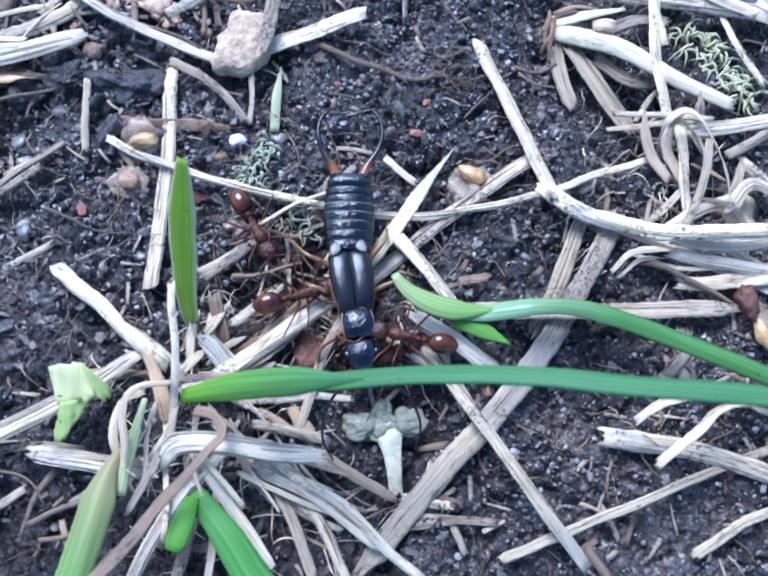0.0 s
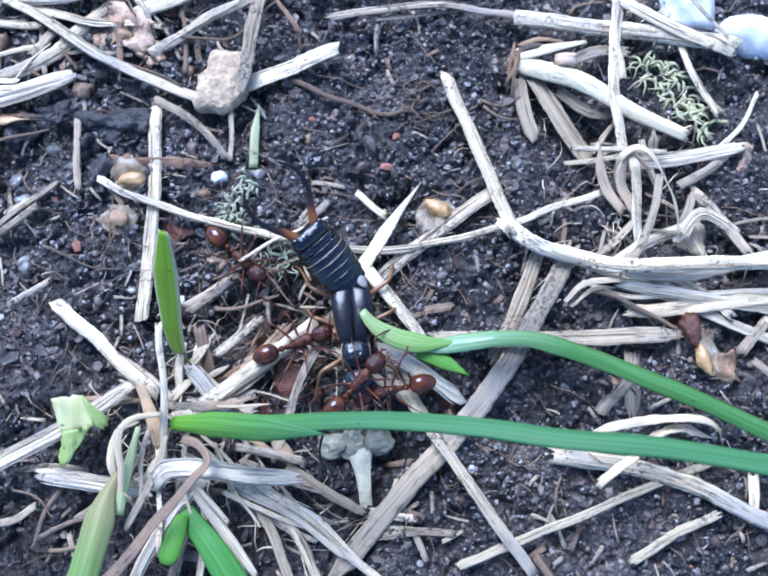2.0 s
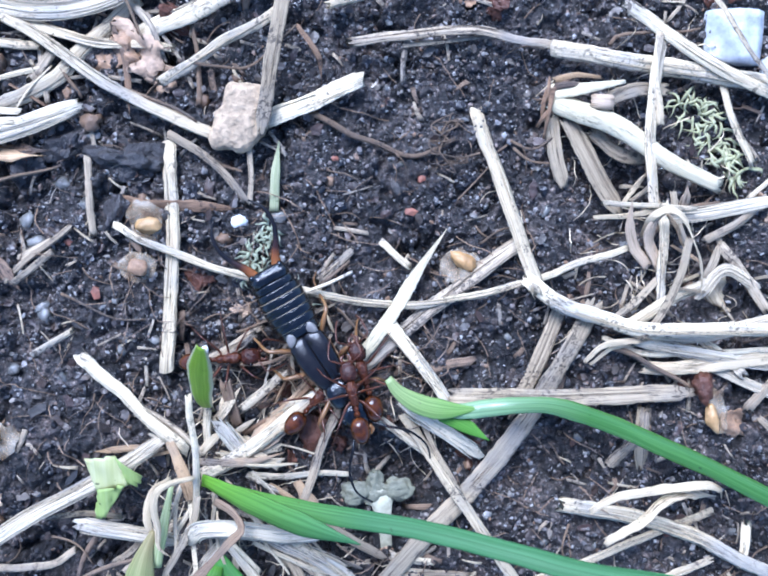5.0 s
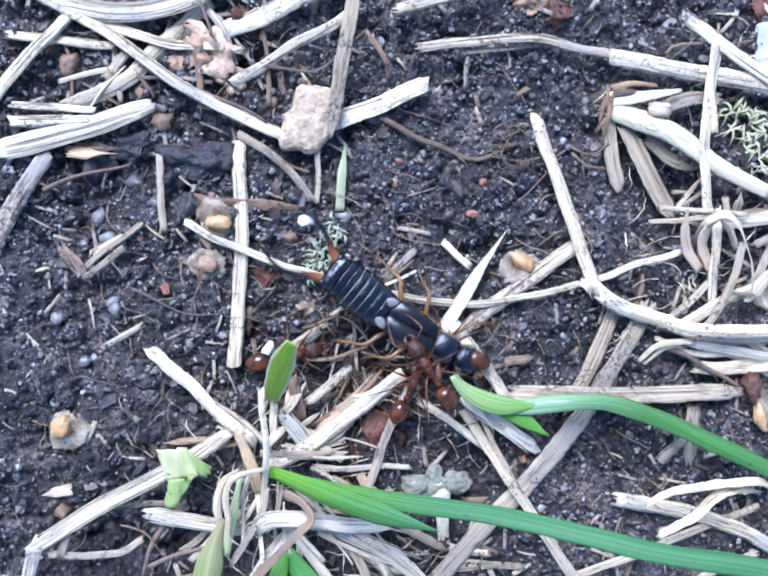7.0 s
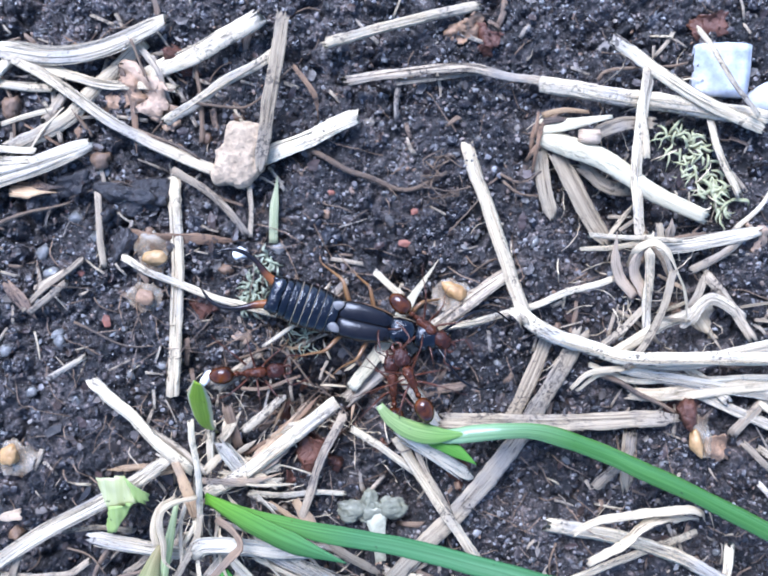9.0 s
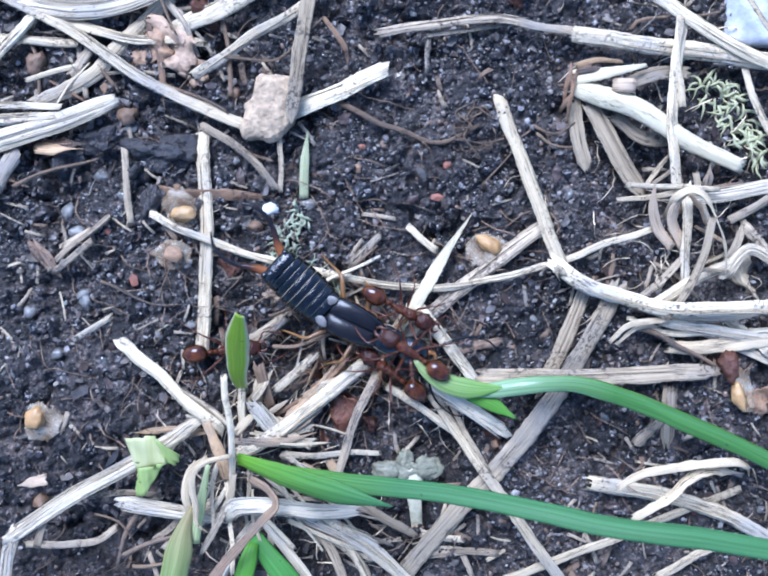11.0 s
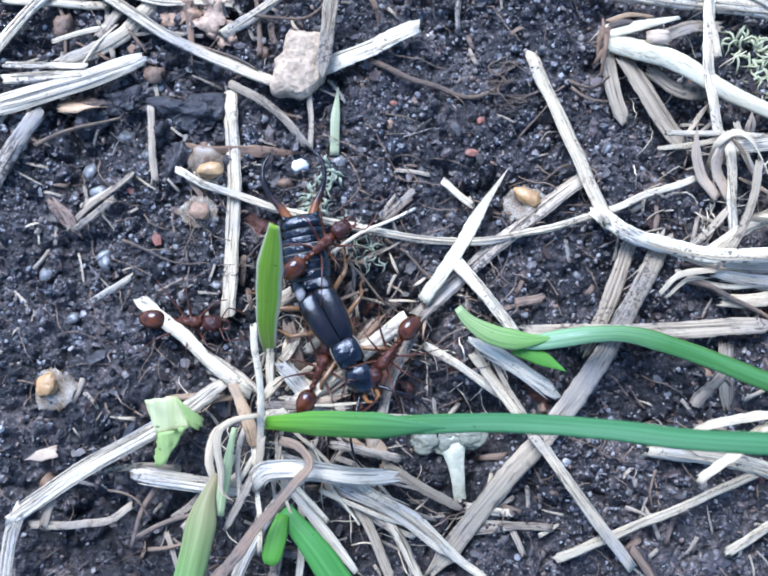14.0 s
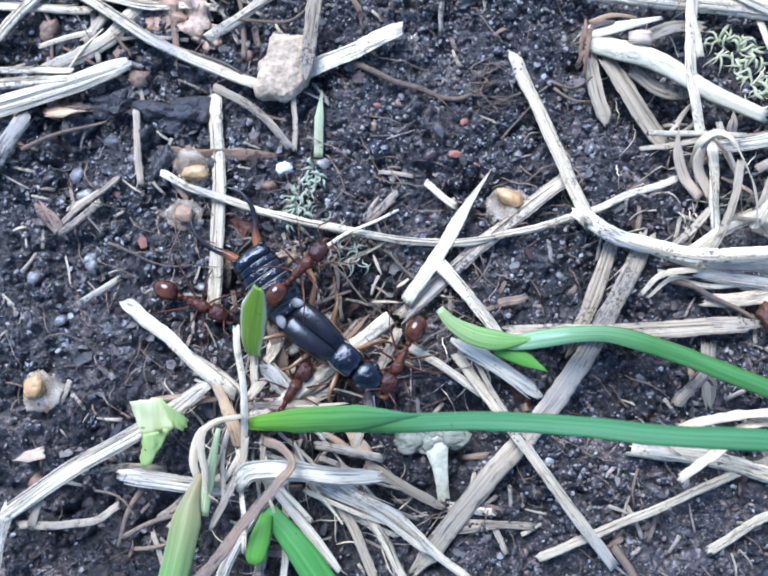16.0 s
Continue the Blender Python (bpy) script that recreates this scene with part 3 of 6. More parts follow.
# places and reaches where sand and quartz grains are few, so the soil reads darker
SPARSE_SAND = [(-18, 1.5, 8), (-20, 9.5, 6.5), (-5, 3, 6.5), (-3, 14, 4.5)]
scatter("soil_clods", 600, (0.2, 0.6), CRUMB, "dark rounded clods of damp soil on the ground", "soil crumbs", 4, 3, 1.2, False, 1.4)
scatter("soil_crumbs", 7500, (0.07, 0.28), CRUMB, "dark brown crumbs of damp soil on the ground", "soil crumbs", 3, 2, 0.5, False, 0.9)
scatter("fine_soil_crumbs", 36000, (0.04, 0.13), CRUMB, "fine dark specks of soil on the ground", "soil crumbs", 5, 1, 0.2, False)
scatter("sand_grains", 30000, (0.035, 0.17), SAND, "grey and brown sand grains in the soil", "sand", 8, 1, -0.1, False, 1.2, SPARSE_SAND)
scatter("quartz_grains", 1000, (0.06, 0.26), GLASSY, "half-clear quartz grains that glint in the soil", "sand", 12, 2, 0.3, False, 1.3, SPARSE_SAND)


def leaf_scraps(count, seed):
    """Countless torn flakes of rotted leaf, thin and bent, strewn over the soil."""
    rng = random.Random(seed)
    verts, faces = [], []
    while count:
        x, y = rng.uniform(-29, 32), rng.uniform(-6, 43)
        if noise.noise(Vector((x / 5, y / 5, seed))) + (0.35 if x < -9 else 0.0) < rng.uniform(-0.6, 0.75):
            continue
        count -= 1
        r, long, a = 0.07 + 0.42 * rng.random() ** 4, rng.uniform(1.0, 2.6), rng.uniform(0, 6.283)
        tilt = Euler((rng.uniform(-0.6, 0.6), rng.uniform(-0.6, 0.6), a)).to_matrix()
        n, k, fold = rng.choice((5, 6, 7)), len(verts), rng.uniform(-0.5, 0.5)
        z = surface(x, y) + 0.12 + 0.4 * r
        rim = []
        for i in range(n):
            w, q = 2 * math.pi * i / n, r * rng.uniform(0.6, 1.15)
            rim.append(Vector((long * q * math.cos(w) * 0.7, q * math.sin(w) * 0.8, 0)))
        for side in (0.025, -0.025):
            for p in (Vector((0, 0, 0)), *rim):
                p = Vector((p.x, p.y, fold * abs(p.y) + side + 0.3 * p.x * p.x * fold / r))
                p = tilt @ p
                verts.append((x + p.x, y + p.y, z + p.z))
        b = k + n + 1
        for i in range(n):
            j = (i + 1) % n
            faces += [(k, k + 1 + i, k + 1 + j), (b, b + 1 + j, b + 1 + i), (k + 1 + i, b + 1 + i, b + 1 + j, k + 1 + j)]
    tagged(new("leaf_scraps", mesh_of("leaf_scraps", verts, faces, SCRAP, None, False)), "torn brown and grey flakes of rotted leaf on the soil", "leaf litter", "", "stuff")


leaf_scraps(2600, 14)


def dry_fibres(name, label, material, zones, long, thick, seed):
    """Hair-thin torn fibres that lie curled over the soil and the straw ends."""
    rng = random.Random(seed)
    verts, faces = [], []
    for cx, cy, spread_x, spread_y, count in zones:
        for _ in range(count):
            x, y = rng.gauss(cx, spread_x), rng.gauss(cy, spread_y)
            a, turn, k = rng.uniform(0, 6.283), rng.uniform(-0.14, 0.14), len(verts)
            n, step, lift = 9, rng.uniform(*long) / 8, rng.uniform(0.1, 1.0)
            w = rng.uniform(*thick)
            for i in range(n):
                u = i / (n - 1)
                z = surface(x, y) + 0.12 + lift * math.sin(math.pi * u)
                r = w * min(1.0, 0.4 + 3 * (1 - u))
                for c in (0, 2.094, 4.189):
                    verts.append((x - r * math.sin(a) * math.cos(c), y + r * math.cos(a) * math.cos(c), z + r * math.sin(c)))
                a += turn + rng.uniform(-0.2, 0.2)
                x, y = x + step * math.cos(a), y + step * math.sin(a)
            for i in range(n - 1):
                for c in range(3):
                    p, q = k + 3 * i + c, k + 3 * i + (c + 1) % 3
                    faces.append((p, q, q + 3, p + 3))
    tagged(new(name, mesh_of(name, verts, faces, material, None, False)), label, "plant fibres", "", "stuff")


dry_fibres("straw_fibres", "thin pale torn fibres of straw on the soil", STRAW["strip"], [(-5, 11, 3.5, 2.2, 50), (-10, 5, 2.2, 3, 30), (4.5, 11.3, 1.8, 1.0, 16), (20, 21.5, 3.5, 2.6, 36), (-4, 2, 3, 2, 26), (18, 30, 3.5, 3, 22)], (1.0, 3.2), (0.025, 0.055), 31)
dry_fibres("root_hairs", "thin brown root hairs over the damp soil", STRAW["twig"], [(-3, 13, 4.5, 3, 110), (-9, 19, 4, 4, 40), (6, 20, 8, 6, 60), (-19, 14, 5, 8, 50), (12, 4, 7, 5, 40)], (1.0, 4.5), (0.02, 0.045), 32)


# ---- dry grass ----
WORDS = {
    "pale": ("straw", "pale dry grass stem with dark mould specks on the soil", "straw"),
    "fibre_straw": ("straw", "bleached fibrous straw with ragged ends on the soil", "straw"),
    "fan": ("straw", "flattened split straw with white parallel fibres", "straw"),
    "grey": ("straw", "weathered grey-brown straw lying on the soil", "straw"),
    "strip": ("dry_leaf", "thin bleached dry leaf strip, bent and curled", "dry leaf"),
    "strip_grey": ("dry_leaf", "grey half-clear dry leaf strip with dark specks", "dry leaf"),
    "strip_tan": ("dry_leaf", "tan dry leaf strip, curled, at the grass tuft", "dry leaf"),
    "strip_brown": ("dry_leaf", "small brown dry leaf strip on the soil", "dry leaf"),
    "strip_mauve": ("dry_leaf", "withered mauve-brown leaf, folded over, hanging over straw", "dry leaf"),
    "bark": ("bark_sliver", "brown sliver of bark lying on the soil", "bark"),
    "twig": ("rootlet", "thin brown dry rootlet on the soil", "rootlet"),
    "leaf_tan": ("dry_leaf", "torn tan dry leaf with a pointed tip among straw", "dry leaf"),
    "leaf_pale": ("dry_leaf", "bleached pointed dry grass blade on the soil", "dry leaf"),
}
count_straws = [0]


def strand_bundle(pts, width, count, rng, spread_out, bulge=0.1, step=0.45):
    """Parallel split fibres that part a little towards their ends."""
    p = [Vector(q) for q in pts]
    sets = []
    for j in range(count):
        x = -1 + 2 * (j + 0.5) / count + rng.uniform(-0.12, 0.12)
        cut0, cut1 = rng.uniform(0, 0.1), rng.uniform(0, 0.12)
        bend0, bend1 = rng.uniform(-1, 1) * spread_out, rng.uniform(-1, 1) * spread_out
        line = []
        for i, c in enumerate(p):
            tan = (p[min(len(p) - 1, i + 1)] - p[max(0, i - 1)]).normalized()
            side = tan.cross(Vector((0, 0, 1))).normalized()
            u = i / (len(p) - 1)
            off = x * (1 - 0.08 * u) + bend0 * max(0, 1 - 2.5 * u) + bend1 * max(0, 2.5 * u - 1.5)
            c = c + side * off * width * 0.45 + Vector((0, 0, bulge * width * (1 - x * x) + rng.uniform(-0.04, 0.04) * width))
            line.append(c)
        line[0] = line[0].lerp(line[1], cut0)
        line[-1] = line[-1].lerp(line[-2], cut1)
        w = width / count * rng.uniform(0.6, 1.15)
        sets.append(swept([tuple(q) for q in line], w, w * 0.7, rng, "tube", lambda u: min(1, 0.25 + 7 * u) * min(1, 0.25 + 6 * (1 - u)), 1.2, step, 0, 8, 0.12, rng.uniform(-40, 40), pts[0], 0.06))
    return sets


def ridges_along(pts, width, thick, count, rng, loose):
    """Lines that lie on a stem or a leaf strip; loose ones lift at one end."""
    path = smooth_path(pts, 0.6)
    lines = []
    for _ in range(count):
        u0, u1 = (rng.uniform(0, 0.5), rng.uniform(0.6, 1.0)) if loose else (0.05, 0.9)
        cut = path[int(u0 * (len(path) - 1)):int(u1 * (len(path) - 1)) + 1]
        if len(cut) < 3:
            continue
        x, lift, line = rng.uniform(-0.75, 0.75), rng.uniform(0, 0.22) if loose else 0.0, []
        for i, c in enumerate(cut):
            tan = (cut[min(len(cut) - 1, i + 1)] - cut[max(0, i - 1)]).normalized()
            side = tan.cross(Vector((0, 0, 1)))
            side = side.normalized() if side.length > 0.05 else Vector((1, 0, 0))
            u = i / (len(cut) - 1)
            end = max(0.0, u - 0.8) * 5
            line.append(tuple(c + side * width * 0.45 * x * (1 + 0.5 * end * lift / 0.22) + side.cross(tan) * (0.45 * thick * math.sqrt(1 - x * x) + lift * end)))
        lines.append(line)
    return lines


def straw(kind, width, *points):
    count_straws[0] += 1
    rng = random.Random(100 + count_straws[0])
    r = width / 2
    pts = []
    for x, y, z in points:
        pts.append((x, y, max(z, ground(x, y) + 0.3 * r)))
    name, label, category = WORDS[kind]
    if kind in ("fibre_straw", "fan"):
        ob = new(name)
        ob.location = [MM * a for a in pts[0]]
        core = swept([(x, y, z + 0.02 * width) for x, y, z in pts], width * 0.85, width * (0.08 if kind == "fan" else 0.2), rng, "tube", lambda u: 0.85 * min(1, 0.75 + 8 * u) * min(1, 0.7 + 6 * (1 - u)), 0.7, 0.4, 0.2, 20, 0.1, rng.uniform(-8, 8), pts[0], 0.05)
        part("stem", core, STRAW["fibre_straw" if kind == "fan" else kind], ob)
        for data in strand_bundle(pts, width, max(5, min(18, int(width / 0.1))), rng, *((0.3, 0.02) if kind == "fan" else (0.14, 0.1))):
            part("fibre", data, STRAW[kind], ob)
        return tagged(ob, label, category, "dry grass litter")
    flat = width * rng.uniform(0.26, 0.42)
    if kind in ("pale", "grey", "bark"):
        data = swept(pts, width, flat, rng, "tube", (rng.uniform(0.9, 1.05), rng.uniform(0.8, 1.0)), 0.9, 0.22, 0.2, 26, 0.15, rng.uniform(-25, 25), pts[0], 0.2, 0.1)
    elif kind == "twig":
        data = swept(pts, width, width, rng, "tube", (1.0, 0.6), 0.2, 0.35, 0.2, 8, 0.12, 0, pts[0], 0.35)
    elif kind in ("leaf_pale", "leaf_tan"):
        data = swept(pts, width, 0.08, rng, "leaf", lambda u: min(1, 0.06 + 2.2 * u), 0.3, 0.2, 0.16, 18, 0.012, 0, pts[0], 0.1, 0.16, 0 if points[0][1] < 24 and kind == "leaf_pale" else 40)
    else:
        mauve = kind == "strip_mauve"
        tip = rng.uniform(9, 15) if kind == "strip_grey" else rng.uniform(1.2, 6)
        clear = kind == "strip_grey"
        data = swept(pts, width, 0.07, rng, "leaf", lambda u: (0.8 - 0.25 * math.exp(-((u - 0.38) / 0.1) ** 2) + 0.25 * u) if mauve else (0.92 + 0.08 * math.sin(math.pi * u) if clear else 0.75 + 0.3 * math.sin(math.pi * u)) * min(1, (0.45 if clear else 0.12) + tip * (1 - u)), 0.6, 0.3, rng.uniform(0.05, 0.1 if clear else 0.24), 18, 0.015, rng.uniform(-20, 20), pts[0], 0.08 if clear else 0.2, 0.1 if clear else 0.22, 15 if clear else 75)
    if width > (0.5 if kind in ("pale", "grey") else 0.85) and kind not in ("twig", "bark", "leaf_tan", "strip_mauve"):
        stem = kind in ("pale", "grey")
        ob = new(name)
        part("stem" if stem else "blade", data, STRAW[kind], ob)
        for line in ridges_along(pts, width, flat if stem else 0.1, 4 if stem else 3, rng, stem):
            part("sliver" if stem else "vein", swept(line, 1.0, 1.0, rng, "tube", lambda u: min(1, 0.3 + 4 * u, 0.25 + 4 * (1 - u)) * (0.08 if stem else 0.03), 0, 0.4, 0, 6, 0.2, 0, pts[0], 0.03), STRAW[kind], ob)
    else:
        ob = new(name, mesh_of(name, *data[:2], STRAW[kind], data[2]))
    ob.location = [MM * a for a in pts[0]]
    return tagged(ob, label, category, "dry grass litter")


straw("pale", 0.82, (-26.5, 38.7, 0.6), (-20.3, 35.5, 0.9), (-15.0, 31.9, 0.9), (-9.0, 29.1, 0.7))
straw("pale", 0.71, (-20.1, 35.9, 0.6), (-16.6, 34.9, 0.6), (-11.7, 34.5, 0.5))
straw("pale", 0.65, (-25.9, 35.1, 0.5), (-19.8, 34.5, 0.6))
straw("pale", 0.99, (-22.3, 30.7, 0.2), (-18.7, 32.6, 0.3), (-16.4, 35.0, 0.2), (-14.0, 37.2, 0.2))
straw("pale", 0.53, (-25.6, 30.6, 0.6), (-21.0, 30.4, 0.6))
straw("pale", 0.78, (-25.4, 29.5, 0.9), (-21.3, 29.7, 0.9))
straw("fibre_straw", 1.69, (-26.4, 27.6, 0.9), (-21.3, 29.1, 0.9), (-17.7, 30.5, 0.7))
straw("twig", 0.21, (-14.2, 37.4, 1.4), (-12.8, 34.9, 1.2))
straw("pale", 0.68, (-11.7, 32.4, 0.8), (-8.6, 34.4, 1.0), (-4.6, 36.9, 1.0))
straw("twig", 0.23, (-10.9, 33.6, 0.8), (-6.7, 33.2, 1.1), (-3.5, 35.7, 1.5))
straw("strip_brown", 0.37, (-3.4, 35.6, 1.5), (-2.1, 34.0, 1.0), (-2.0, 32.5, 0.4))
straw("pale", 1.12, (-5.2, 30.1, 0.7), (-2.3, 31.2, 0.8), (0.1, 32.3, 0.7))
straw("twig", 0.43, (-2.6, 30.5, 0.4), (0.6, 28.8, 0.6), (4.1, 27.8, 0.5), (6.5, 29.0, 0.4))
straw("grey", 0.39, (-6.3, 29.4, 0.8), (-6.5, 24.9, 0.3))
straw("grey", 0.56, (-11.3, 28.9, 0.4), (-9.4, 27.8, 0.5), (-6.9, 25.0, 0.3))
straw("strip_brown", 0.75, (-14.3, 24.9, 0.3), (-10.4, 24.4, 0.4), (-7.2, 24.4, 0.3))
straw("pale", 1.05, (-11.65, 27.85, 0.1), (-11.3, 22.2, 0.5), (-11.7, 14.8, 0.4))
straw("pale", 0.51, (-14.5, 23.2, 0.9), (-11.9, 21.7, 1.0), (-7.5, 20.1, 1.1), (-1.8, 18.8, 0.9), (2.9, 18.2, 0.9), (7.1, 18.6, 1.0), (10.6, 19.4, 1.0), (17.4, 21.7, 1.2))
straw("grey", 0.44, (-16.6, 27.3, 0.6), (-16.3, 22.9, 0.4))
straw("grey", 0.44, (-21.5, 19.9, 0.5), (-17.9, 23.1, 0.5))
straw("strip_brown", 0.83, (-22.6, 21.3, 0.6), (-20.9, 19.4, 0.4))
straw("twig", 0.28, (-23.9, 25.3, 0.5), (-21.5, 26.1, 0.6), (-18.5, 26.9, 0.5))
straw("twig", 0.25, (-25.3, 26.2, 0.5), (-22.9, 25.1, 0.4))
straw("grey", 0.82, (0.3, 35.0, 0.6), (4.2, 35.5, 0.8), (7.7, 35.8, 0.8), (10.6, 35.2, 0.9), (14.4, 34.5, 0.9))
straw("pale", 1.16, (13.6, 34.5, 1.0), (17.9, 33.8, 1.1), (22.6, 33.1, 1.2), (27.1, 32.3, 1.2))
straw("grey", 0.31, (3.5, 34.8, 0.6), (5.5, 35.1, 0.5), (9.4, 35.5, 0.5))
straw("pale", 0.79, (17.8, 37.1, 1.5), (21.2, 34.6, 1.7), (23.7, 33.1, 1.7), (26.9, 31.7, 1.5))
straw("twig", 0.28, (16.6, 35.0, 0.7), (17.6, 35.6, 1.0), (22.5, 35.9, 1.0))
straw("grey", 0.37, (3.5, 35.2, 0.4), (3.3, 32.7, 0.2))
straw("pale", 1.01, (8.2, 30.2, 0.2), (9.8, 25.1, 0.9), (11.6, 19.3, 1.7))
straw("pale", 1.02, (11.4, 19.5, 1.7), (13.5, 18.1, 1.6), (16.1, 17.2, 1.7), (18.9, 16.6, 2.3), (25.4, 16.6, 2.6), (31.5, 16.4, 2.4))
straw("fibre_straw", 0.93, (11.7, 19.2, 1.5), (14.5, 17.8, 1.2), (19.4, 15.9, 0.8), (25.0, 13.3, 0.5), (30.5, 10.9, 0.4))
straw("strip", 1.00, (18.9, 14.1, 0.7), (21.7, 14.1, 0.9), (25.0, 14.5, 0.9), (30.5, 14.9, 0.8))
straw("pale", 0.40, (16.3, 15.9, 0.6), (19.3, 15.0, 0.8), (25.1, 15.1, 0.9), (31.0, 15.3, 0.8))
straw("strip_grey", 1.01, (12.9, 30.1, 0.5), (13.2, 27.6, 0.5), (13.6, 26.1, 0.3))
straw("strip_grey", 1.29, (14.1, 29.8, 0.6), (15.5, 27.1, 0.7), (17.1, 24.4, 0.4))
straw("strip_grey", 0.90, (15.7, 29.2, 0.5), (17.3, 27.9, 0.5), (19.0, 27.6, 0.4))
straw("pale", 0.49, (19.7, 35.3, 1.6), (19.4, 33.0, 1.6), (19.5, 29.9, 1.6))
straw("pale", 0.82, (19.8, 35.3, 1.4), (19.0, 30.2, 1.6), (19.0, 27.0, 1.6), (19.3, 24.3, 1.5))
straw("pale", 0.68, (19.8, 24.3, 1.5), (19.8, 21.3, 1.3), (19.8, 17.9, 0.9))
straw("pale", 0.37, (15.9, 24.5, 1.8), (18.6, 24.3, 2.0), (21.6, 24.3, 1.9))
straw("fibre_straw", 1.05, (19.9, 23.8, 1.2), (22.7, 24.0, 1.2), (27.0, 24.8, 1.1))
straw("strip", 0.33, (15.4, 23.7, 1.5), (17.7, 23.8, 1.8), (20.3, 24.3, 1.8))
straw("pale", 0.54, (24.1, 32.2, 0.9), (24.7, 29.9, 1.0), (25.9, 27.4, 0.8))
straw("grey", 0.64, (23.2, 22.5, 0.8), (25.1, 23.5, 0.9), (26.5, 24.8, 0.8))
straw("leaf_pale", 0.85, (6.0, 22.95, 0.2), (4.1, 20.2, 0.7), (2.3, 17.3, 1.2), (0.3, 14.7, 1.0))
straw("pale", 0.48, (2.1, 22.1, 0.4), (3.6, 20.8, 0.3))
straw("grey", 0.96, (10.6, 22.0, 0.6), (7.1, 19.5, 0.7), (3.6, 16.7, 0.5), (0.3, 14.0, 0.3))
straw("twig", 0.16, (6.7, 24.9, 0.7), (7.5, 25.9, 0.8), (8.8, 27.0, 0.6))
straw("strip_grey", 0.99, (13.3, 17.7, 0.5), (11.7, 14.0, 0.5), (10.2, 11.3, 0.4))
straw("strip_grey", 1.35, (15.4, 17.9, 0.9), (12.2, 12.6, 0.9), (8.8, 7.9, 0.8), (4.6, 3.5, 0.7), (0.4, -1.2, 0.6))
straw("pale", 0.96, (2.6, 16.7, 1.0), (4.0, 14.9, 1.2), (6.5, 11.4, 0.8))
straw("pale", 0.75, (3.4, 10.9, 0.8), (5.8, 7.3, 1.4), (8.5, 3.2, 1.5), (11.6, -1.1, 1.2))
straw("grey", 0.38, (4.5, 10.5, 1.0), (5.6, 8.4, 1.1), (6.8, 6.4, 1.0))
straw("strip_grey", 1.15, (6.5, 12.4, 1.1), (13.3, 12.3, 1.2), (21.6, 12.5, 0.9))
straw("fan", 1.15, (3.4, 11.9, 1.6), (5.6, 10.4, 1.6), (7.9, 8.8, 0.9))
straw("pale", 0.55, (0.5, 11.6, 0.8), (2.8, 10.2, 0.8), (5.3, 8.4, 0.6))
straw("pale", 1.00, (13.8, 5.3, 0.6), (18.0, 4.5, 0.8), (22.1, 3.2, 0.9), (26.5, 0.9, 0.9))
straw("pale", 0.56, (7.8, -0.8, 0.5), (12.5, 0.9, 0.7), (17.4, 2.7, 0.7), (22.9, 4.7, 0.5))
straw("pale", 0.59, (17.9, -0.8, 0.5), (19.7, 0.3, 0.6), (22.9, 1.6, 0.6))
straw("twig", 0.41, (16.6, 15.4, 0.8), (19.1, 14.2, 1.1), (21.9, 12.8, 0.6))
straw("strip", 0.39, (14.7, 14.7, 1.4), (15.9, 15.7, 1.7), (18.9, 15.9, 1.6))
straw("strip", 0.27, (15.2, 14.4, 1.0), (16.5, 15.3, 1.2), (18.1, 15.4, 1.2))
straw("fibre_straw", 1.04, (18.9, 16.3, 1.6), (22.5, 16.2, 1.4), (26.7, 17.1, 1.2), (31.0, 17.9, 1.0))
straw("fibre_straw", 0.91, (18.4, 15.7, 1.2), (22.9, 14.9, 1.0), (26.9, 14.2, 0.8), (31.0, 13.4, 0.6))
straw("grey", 0.78, (16.9, 8.2, 0.4), (18.6, 10.0, 0.5), (18.9, 10.9, 0.4))
straw("strip_grey", 1.18, (18.9, 11.1, 0.3), (18.7, 7.9, 0.2))
straw("pale", 0.51, (2.6, 2.1, 0.4), (5.1, 1.8, 0.4))
straw("pale", 0.38, (2.6, 1.4, 0.3), (4.8, 1.2, 0.4))
straw("pale", 0.90, (-16.6, 14.8, 0.9), (-14.1, 12.7, 1.2), (-11.9, 10.5, 1.5), (-10.7, 9.6, 1.4))
straw("fibre_straw", 1.15, (-24.1, 2.5, 0.8), (-19.9, 5.2, 1.0), (-15.2, 7.7, 1.1), (-12.0, 9.8, 1.2))
straw("fibre_straw", 1.05, (-23.8, 2.9, 0.8), (-24.3, 1.2, 0.7), (-24.7, -1.7, 0.5))
straw("strip", 0.43, (-11.2, 7.7, 2.2), (-12.1, 7.0, 2.6), (-12.2, 4.7, 2.4), (-10.9, 4.0, 1.4))
straw("strip_tan", 0.71, (-11.3, 9.9, 1.6), (-10.3, 7.7, 1.8), (-9.9, 5.2, 1.2))
straw("pale", 0.42, (-9.6, 12.8, 4.2), (-9.4, 9.0, 3.2), (-9.7, 5.1, 1.4))
straw("bark", 0.79, (-7.9, 13.1, 1.0), (-7.4, 11.0, 0.5))
straw("strip_tan", 1.48, (-2.9, 12.9, 0.5), (-5.4, 10.0, 0.9), (-7.0, 9.1, 1.1))
straw("pale", 0.90, (-1.3, 13.2, 0.8), (-4.1, 11.0, 1.2), (-7.0, 8.9, 1.4), (-8.9, 7.9, 1.2))
straw("grey", 0.64, (-0.5, 12.5, 1.0), (-1.8, 9.7, 1.1), (-3.0, 5.8, 0.6))
